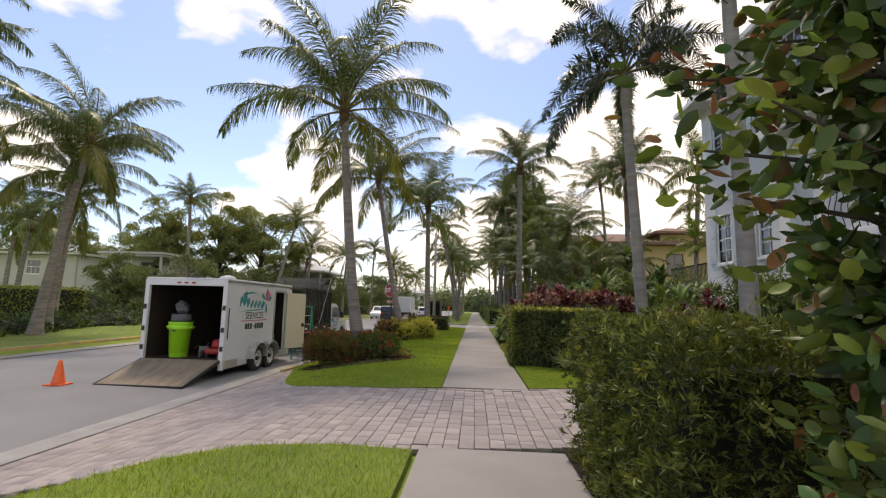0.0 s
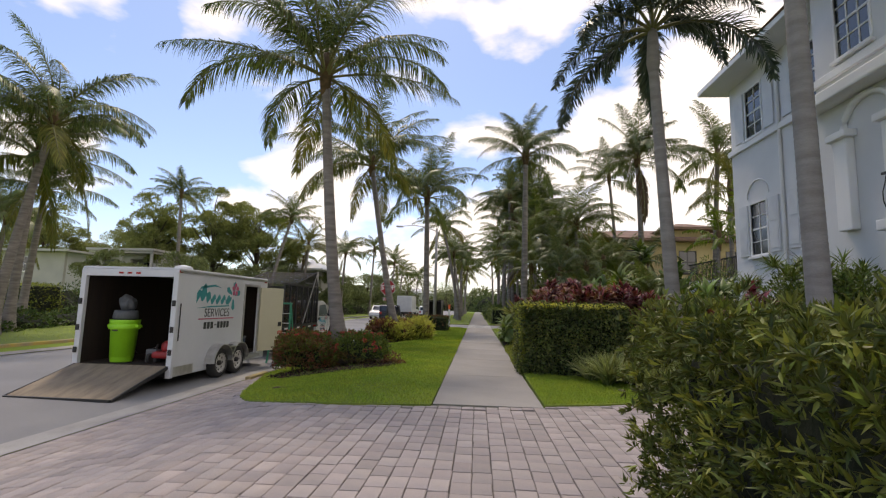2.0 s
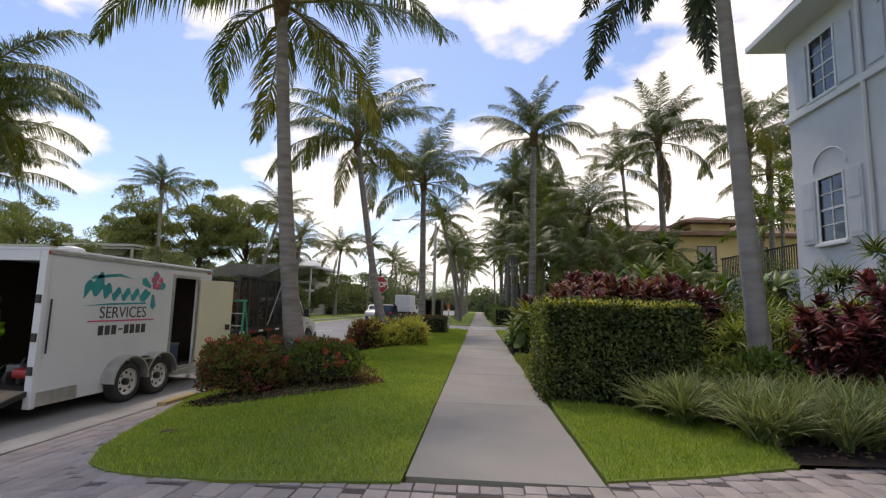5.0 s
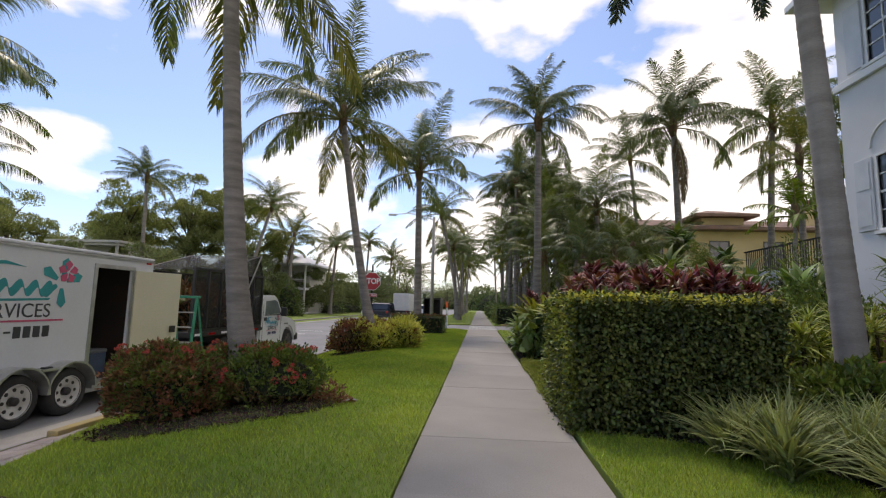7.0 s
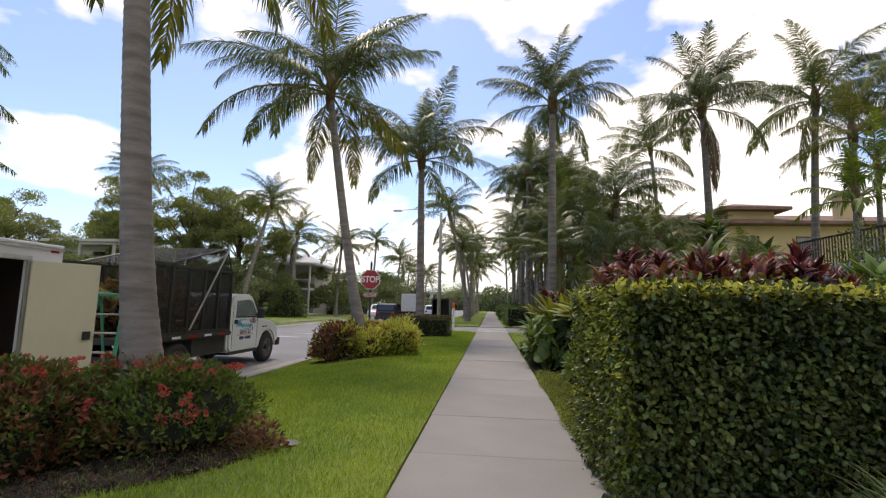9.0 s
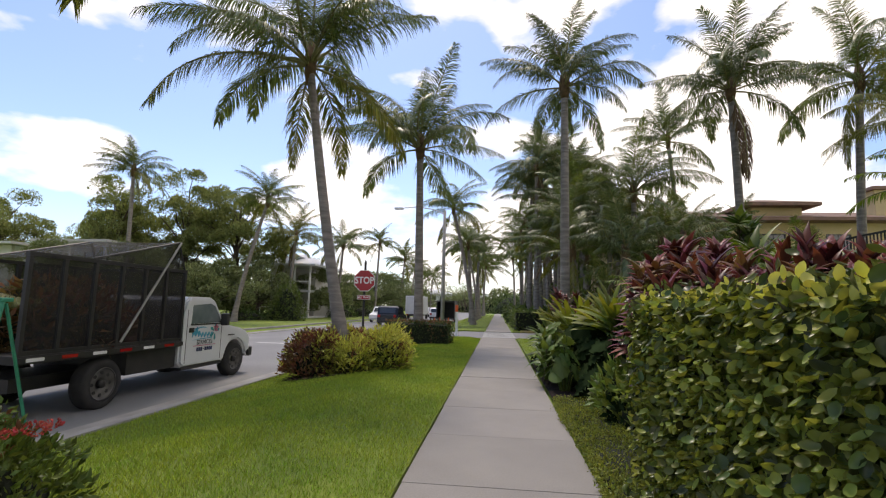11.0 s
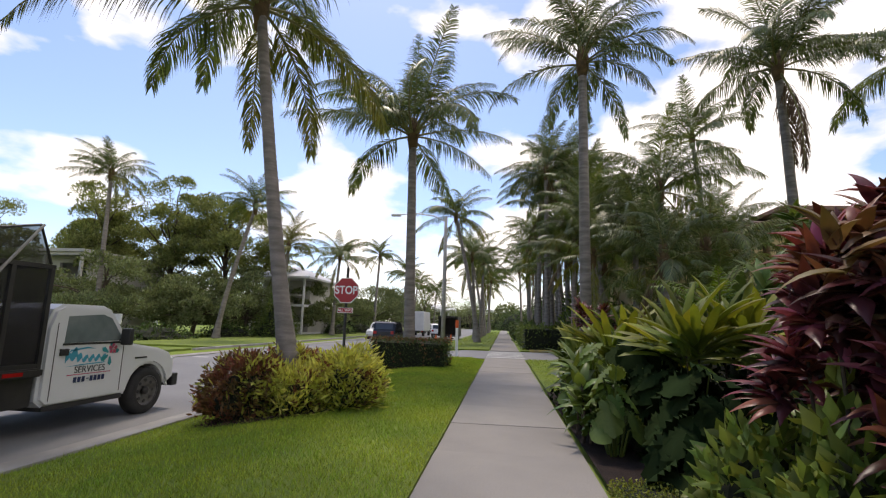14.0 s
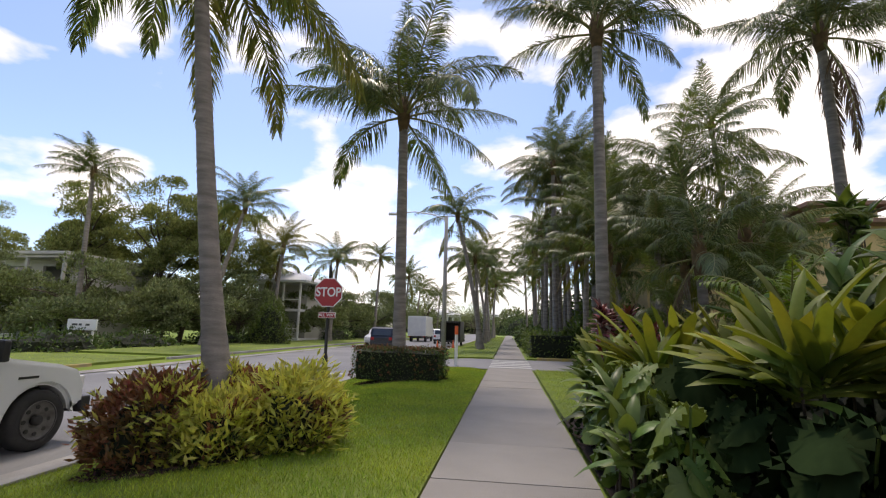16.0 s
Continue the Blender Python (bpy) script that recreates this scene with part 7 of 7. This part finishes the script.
part("wheel_well", slab([(5.10 + 0.455 * math.cos(a), 0.42 + 0.455 * math.sin(a)) for a in np.linspace(0, math.pi, 12)], -1.88, -0.3), BLACK_METAL, truck)
part("chassis", box(-1.45, -0.45, -0.1, 4.6, 0.42, 0.62), BLACK_METAL, truck)
part("rocker", box(-1.9, -0.03, 3.1, 4.55, 0.36, 0.44, 0.02), DARK_PLASTIC, truck)
part("body_floor", box(-2.02, 0.08, -0.5, 2.9, 0.88, 1.0, 0.01), BLACK_METAL, truck)
part("side_rail", box(0.081, 0.11, -0.5, 2.9, 0.90, 0.98), BLACK_METAL, truck)
for k in range(6):
    part("reflector", box(0.1105, 0.114, -0.4 + k * 0.55, -0.13 + k * 0.55, 0.915, 0.965), LIGHT_RED if k % 2 else SIGN_WHITE, truck, "red reflector strip" if k % 2 else "white reflector strip")
for x in (-1.98, 0.04):
    for k in range(7):
        y = -0.46 + k * 0.555
        part("post", box(x - 0.03, x + 0.03, y - 0.03, y + 0.03, 1.0, 2.38), BLACK_METAL, truck)
    part("top_rail", box(x - 0.035, x + 0.035, -0.5, 2.9, 2.381, 2.44), BLACK_METAL, truck)
    part("mid_rail", box(x - 0.025, x + 0.025, -0.5, 2.9, 1.001, 1.06), BLACK_METAL, truck)
    part("netting", box(x - 0.004, x + 0.004, -0.43, 2.83, 1.06, 2.38), NETTING, truck, "black shade netting")
part("front_net", box(-1.95, 0.01, 2.866, 2.874, 1.0, 2.4), NETTING, truck, "black shade netting")
part("front_rail", box(-1.945, 0.005, 2.84, 2.9, 2.381, 2.44), BLACK_METAL, truck)
part("brace", rod((0.1, 1.25, 1.08), (0.08, 2.62, 2.98), 0.020, sides=8), POLE_GREY, truck, "slanting grey metal brace")
part("side_skirt", box(-1.9, -0.06, 1.62, 2.94, 0.46, 0.878, 0.02), BLACK_METAL, truck, "black panel under the body")
for x in (0.03, -1.97):
    part("hoop", rod((x, 0.6, 2.45), (x, 2.62, 2.98), 0.018, sides=6), BLACK_METAL, truck)
    part("hoop", rod((x, 2.62, 2.98), (x, 2.86, 2.45), 0.018, sides=6), BLACK_METAL, truck)
tarp = bmesh.new()
q = [tarp.verts.new(p) for p in ((-1.98, 0.6, 2.45), (0.04, 0.6, 2.45), (0.02, 2.62, 2.98), (-1.96, 2.62, 2.98), (0.03, 2.86, 2.45), (-1.97, 2.86, 2.45))]
tarp.faces.new((q[0], q[1], q[2], q[3]))
tarp.faces.new((q[3], q[2], q[4], q[5]))
tarp.faces.new((q[1], q[4], q[2]))
tarp.faces.new((q[0], q[3], q[5]))
part("tarp", tarp, NETTING, truck, "black net cover drawn over the load")
badge(truck, 0.004, 3.78, 1.03, 0.80, CYAN, NAVY, "SERVICES")
load = mound("palm_debris", KX - 0.97, KY + 1.2, KZ + 1.0, 1.7, 3.0, 1.15, LEAF_BRONZE, 1400, 0.25, 0.07, "heap of brown and green cuttings in the truck", "debris", core=True)
for k in range(7):
    f = part("frond", random.choice(COCO_YELLOW["mid"] + COCO["low"]), None, load)
    f.matrix_local = Matrix.Translation((random.uniform(-0.4, 0.4), random.uniform(-1.2, 0.2), 0.5)) @ pose(0, 0, 0, random.uniform(-30, 30), 0, random.choice((-90, -80, -105, 80))) @ Matrix.Scale(0.33, 4)

# ---- signs, posts and lamp ----
stop = thing("stop_sign", -5.45, 30.9, -0.3, "red octagonal stop sign on a black post", "road sign")
part("post", lathe([(0.13, 0), (0.13, 0.08), (0.09, 0.14), (0.085, 0.75), (0.06, 0.85), (0.05, 0.9), (0.05, 3.5), (0.06, 3.52), (0.02, 3.66)], 14), BLACK_METAL, stop, "fluted black post", smooth=True)
def octagon(r, y0, y1, zc):
    bm = bmesh.new()
    pts = [(r / math.cos(math.pi / 8) * math.cos(math.pi / 8 + k * math.pi / 4), r / math.cos(math.pi / 8) * math.sin(math.pi / 8 + k * math.pi / 4)) for k in range(8)]
    va, vb = [bm.verts.new((a, y0, zc + b)) for a, b in pts], [bm.verts.new((a, y1, zc + b)) for a, b in pts]
    bm.faces.new(va), bm.faces.new(vb[::-1])
    for i in range(8):
        bm.faces.new((va[i], va[(i + 1) % 8], vb[(i + 1) % 8], vb[i]))
    return bm
rim = part("plate", octagon(0.45, -0.075, -0.065, 2.78), SIGN_WHITE, stop, "white edge")
part("face", octagon(0.425, -0.079, -0.0755, 2.78), SIGN_RED, stop, "red face")
front = lambda x, y, z: Matrix.Translation((x, y, z)) @ pose(0, 0, 0, 90)
flat_text("STOP", 0.40, SIGN_WHITE, stop, "lettering", front(0, -0.081, 2.78) @ Matrix.Diagonal((0.86, 1.0, 1, 1)), 0.002, 0.008)
part("small_plate", box(-0.28, 0.28, -0.072, -0.066, 1.98, 2.16), SIGN_WHITE, stop, "white edge")
part("small_face", box(-0.265, 0.265, -0.076, -0.0725, 1.995, 2.145), SIGN_RED, stop, "red face")
flat_text("ALL WAY", 0.13, SIGN_WHITE, stop, "lettering", front(0, -0.078, 2.07), 0.002, 0.002)
lamp = thing("street_lamp", -4.0, 47.5, -0.05, "tall grey street lamp with a curved arm", "street lamp")
part("pole", rod((0, 0, 0), (0, 0, 9.0), 0.16, 0.11, 12), POLE_GREY, lamp, smooth=True)
v, tr = tube([(0, 0, 8.7), (-0.9, 0, 9.1), (-2.2, 0, 9.3), (-3.4, 0, 9.2)], [0.05, 0.045, 0.04, 0.035], 8)
part("arm", np_mesh("arm", v, tr, ALLOY, smooth=True), None, lamp)
part("head", box(-4.0, -3.3, -0.14, 0.14, 9.08, 9.24, 0.05), ALLOY, lamp)
wp = thing("marker_post", -1.95, 36.2, -0.03, "white marker post with an orange top", "post")
part("post", box(-0.06, 0.06, -0.04, 0.04, 0, 1.25, 0.01), SIGN_WHITE, wp)
part("cap", box(-0.07, 0.07, -0.05, 0.05, 1.251, 1.6, 0.015), CONE_ORANGE, wp, "orange top")
board = thing("name_board", -23.0, 40.0, -0.15, "white name board on the lawn across the street", "sign")
part("panel", box(-0.9, 0.9, -0.05, 0.05, 1.0, 1.6, 0.02), SIGN_WHITE, board)
for x in (-0.7, 0.7):
    part("post", box(x - 0.05, x + 0.05, -0.04, 0.04, 0, 1.0), SIGN_WHITE, board)
for k, w in enumerate((0.5, 0.28, 0.36)):
    part("bar", box(-0.6 + k * 0.42, -0.6 + k * 0.42 + w * 0.7, -0.054, -0.0505, 1.25, 1.36), CHARCOAL, board)
mbx = thing("sprinkler_cover", -1.75, 13.55, 0.02, "round flat concrete cover set in the lawn", "cover")
part("plate", lathe([(0.10, 0), (0.11, 0.012), (0.095, 0.018)], 20), ASPHALT, mbx)


# ---- cars down the street ----
def car(x, y, z, paint, label, turn=0.0, high=1.72, long=4.7, name="car", cat="car"):
    t = thing(name, x, y, z, label, cat, turn, "cars down the street")
    L, H = long, high
    body = [(0.1, 0.32), (0.0, 0.55), (0.04, 0.95), (0.12, 1.05), (0.35, H - 0.12), (0.6, H), (2.3, H), (2.6, H - 0.06), (3.35, 1.08), (L - 0.35, 0.98), (L - 0.08, 0.80), (L, 0.5), (L - 0.12, 0.3)]
    part("body", slab(body, -0.92, 0.92, bevel=0.09), paint, t)
    for sx in (-0.925, 0.915):
        part("side_window", slab([(0.5, 1.1), (0.66, H - 0.13), (2.3, H - 0.13), (2.58, H - 0.2), (3.1, 1.1)], sx, sx + 0.012), GLASS_DARK, t)
    part("rear_window", slab([(0.13, 1.13), (0.33, H - 0.16), (0.32, H - 0.15), (0.115, 1.14)], -0.72, 0.72), GLASS_DARK, t)
    part("windscreen", slab([(2.70, H - 0.12), (3.28, 1.14), (3.31, 1.15), (2.73, H - 0.10)], -0.74, 0.74), GLASS_DARK, t)
    for sx in (-0.72, 0.72):
        part("tail_light", box(sx - 0.12, sx + 0.12, -0.015, 0.06, 0.78, 1.0, 0.01), LIGHT_RED, t)
        part("headlight", box(sx - 0.14, sx + 0.14, L - 0.12, L + 0.0, 0.66, 0.8, 0.01), SIGN_WHITE, t)
    part("bumper", box(-0.9, 0.9, -0.06, 0.2, 0.34, 0.55, 0.04), DARK_PLASTIC, t)
    for sx in (-0.82, 0.82):
        for yy in (0.85, L - 0.9):
            wh = part("wheel", rod((sx - 0.11, yy, 0.33), (sx + 0.11, yy, 0.33), 0.33, sides=24), RUBBER, t)
            part("rim", rod((sx - 0.115, yy, 0.33), (sx + 0.115, yy, 0.33), 0.2, sides=18), ALLOY, wh)
    return t


car(-9.6, 53, -0.34, PAINT_DARK, "dark blue sport utility car on the street", name="suv", high=1.78)
car(-12.6, 66, -0.34, PAINT_WHITE, "white car stopped on the street", name="suv", turn=180, high=1.68)
car(-7.6, 72, -0.34, PAINT_WHITE, "white car parked down the street")
car(-7.2, 84, -0.34, POLE_GREY, "grey car parked down the street")
car(-12.8, 95, -0.34, PAINT_WHITE, "white car parked down the street")
van = thing("box_truck", -11.6, 78, -0.34, "white box truck driving down the street", "truck")
part("box_body", box(-1.2, 1.2, 0, 5.2, 0.75, 3.3, 0.03), PAINT_WHITE, van)
part("roller_door", box(-1.1, 1.1, -0.02, -0.002, 0.85, 3.15), SHUTTER, van)
part("cab", slab([(5.25, 0.6), (5.25, 2.5), (6.3, 2.5), (6.9, 1.7), (7.0, 0.6)], -1.05, 1.05, bevel=0.06), PAINT_WHITE, van)
part("chassis", box(-0.6, 0.6, 0.2, 6.8, 0.45, 0.74), BLACK_METAL, van)
for sx in (-0.95, 0.95):
    for yy in (1.2, 6.0):
        part("wheel", rod((sx - 0.13, yy, 0.42), (sx + 0.13, yy, 0.42), 0.42, sides=22), RUBBER, van)
    part("tail_light", box(sx - 0.1, sx + 0.1, -0.03, 0.0, 0.6, 0.72), LIGHT_RED, van)
box_trailer = thing("box_trailer", -5.8, 66, -0.38, "dark open-backed box trailer parked down the street", "trailer")
part("shell", wall_holes("y", 0, 4.0, -1.05, 1.05, 0.45, 2.6, [(-0.95, 0.95, 0.55, 2.45)]), BLACK_METAL, box_trailer)
part("back_panel", box(-0.95, 0.95, 3.9, 3.95, 0.55, 2.45), BLACK_METAL, box_trailer)
for sx in (-0.95, 0.95):
    part("wheel", rod((sx - 0.1, 2.0, 0.34), (sx + 0.1, 2.0, 0.34), 0.34, sides=20), RUBBER, box_trailer)
for x, y in ((-6.3, 60.5), (-6.0, 62.5), (-4.9, 61.0)):
    cn = thing("traffic_cone", x, y, -0.36 if x < -5.5 else -0.29, "orange traffic cone beside the box trailer", "traffic cone", group="cones by the trailer")
    part("base", box(-0.18, 0.18, -0.18, 0.18, 0, 0.03), CONE_ORANGE, cn)
    part("cone", lathe([(0.14, 0.03), (0.13, 0.05), (0.035, 0.7), (0.03, 0.72)], 14), CONE_ORANGE, cn, smooth=True)

# ---- driveway pavers, last ----
WX, WY = 0.172, 0.25
paver_data = [paver_mesh(WX - 0.008, WY - 0.005), paver_mesh(WX - 0.011, WY - 0.007), paver_mesh(WX - 0.006, WY - 0.008)]
rest, laid = [], 0


def lay(x, y, turn=0.0, cut=1.0):
    global laid
    place = pose(x + random.uniform(-0.003, 0.003), y, dip(x) + random.uniform(-0.003, 0.004), random.uniform(-0.7, 0.7), random.uniform(-0.7, 0.7) + math.degrees(math.atan((dip(x) - dip(x + 0.1)) / 0.1)), turn + random.uniform(-1.2, 1.2))
    if turn:
        place = place @ Matrix.Diagonal((0.92, 0.66, 1, 1))
    elif cut < 1:
        place = place @ Matrix.Diagonal((1, cut, 1, 1))
    if -1.6 < x < 1.8 and laid < 300:
        part("paver", random.choice(paver_data), None, drive).matrix_local = place
        laid += 1
    else:
        rest.append(place)


col, x = 0, -5.05
while x < 8.0:
    lo, hi = drive_low(x), drive_high(x)
    yy = hi - 0.15 - WY / 2 - random.uniform(0.0, 0.5) * WY
    lay(x, hi - 0.075, 90)
    while yy - WY / 2 > lo + 0.16:
        lay(x, yy)
        yy -= WY
    left = yy + WY / 2 - (lo + 0.155)
    if left > 0.05:
        lay(x, lo + 0.155 + left / 2, 0, left / WY)
    lay(x, lo + 0.08, 90)
    x += WX
    col += 1
base_v = np.array([v.co[:] for v in paver_data[0].vertices])
base_f = []
for p in paver_data[0].polygons:
    q = list(p.vertices)
    base_f += [[q[0], q[1], q[2]], [q[0], q[2], q[3]]]
base_f = np.array(base_f)
vs = [np.column_stack([base_v, np.ones(len(base_v))]) @ np.array(m).T for m in rest]
v = np.concatenate([a[:, :3] for a in vs])
tr = (np.arange(len(rest))[:, None, None] * len(base_v) + base_f).reshape(-1, 3)
PAVER_REST = mat("paver_far", (0.37, 0.315, 0.29), (0.31, 0.275, 0.265), 3.0, 90, 0.9, 0.5, rand=0.15, island=True)
tagged(part("pavers", np_mesh("pavers", v, tr, PAVER_REST), None, drive), kind="stuff")
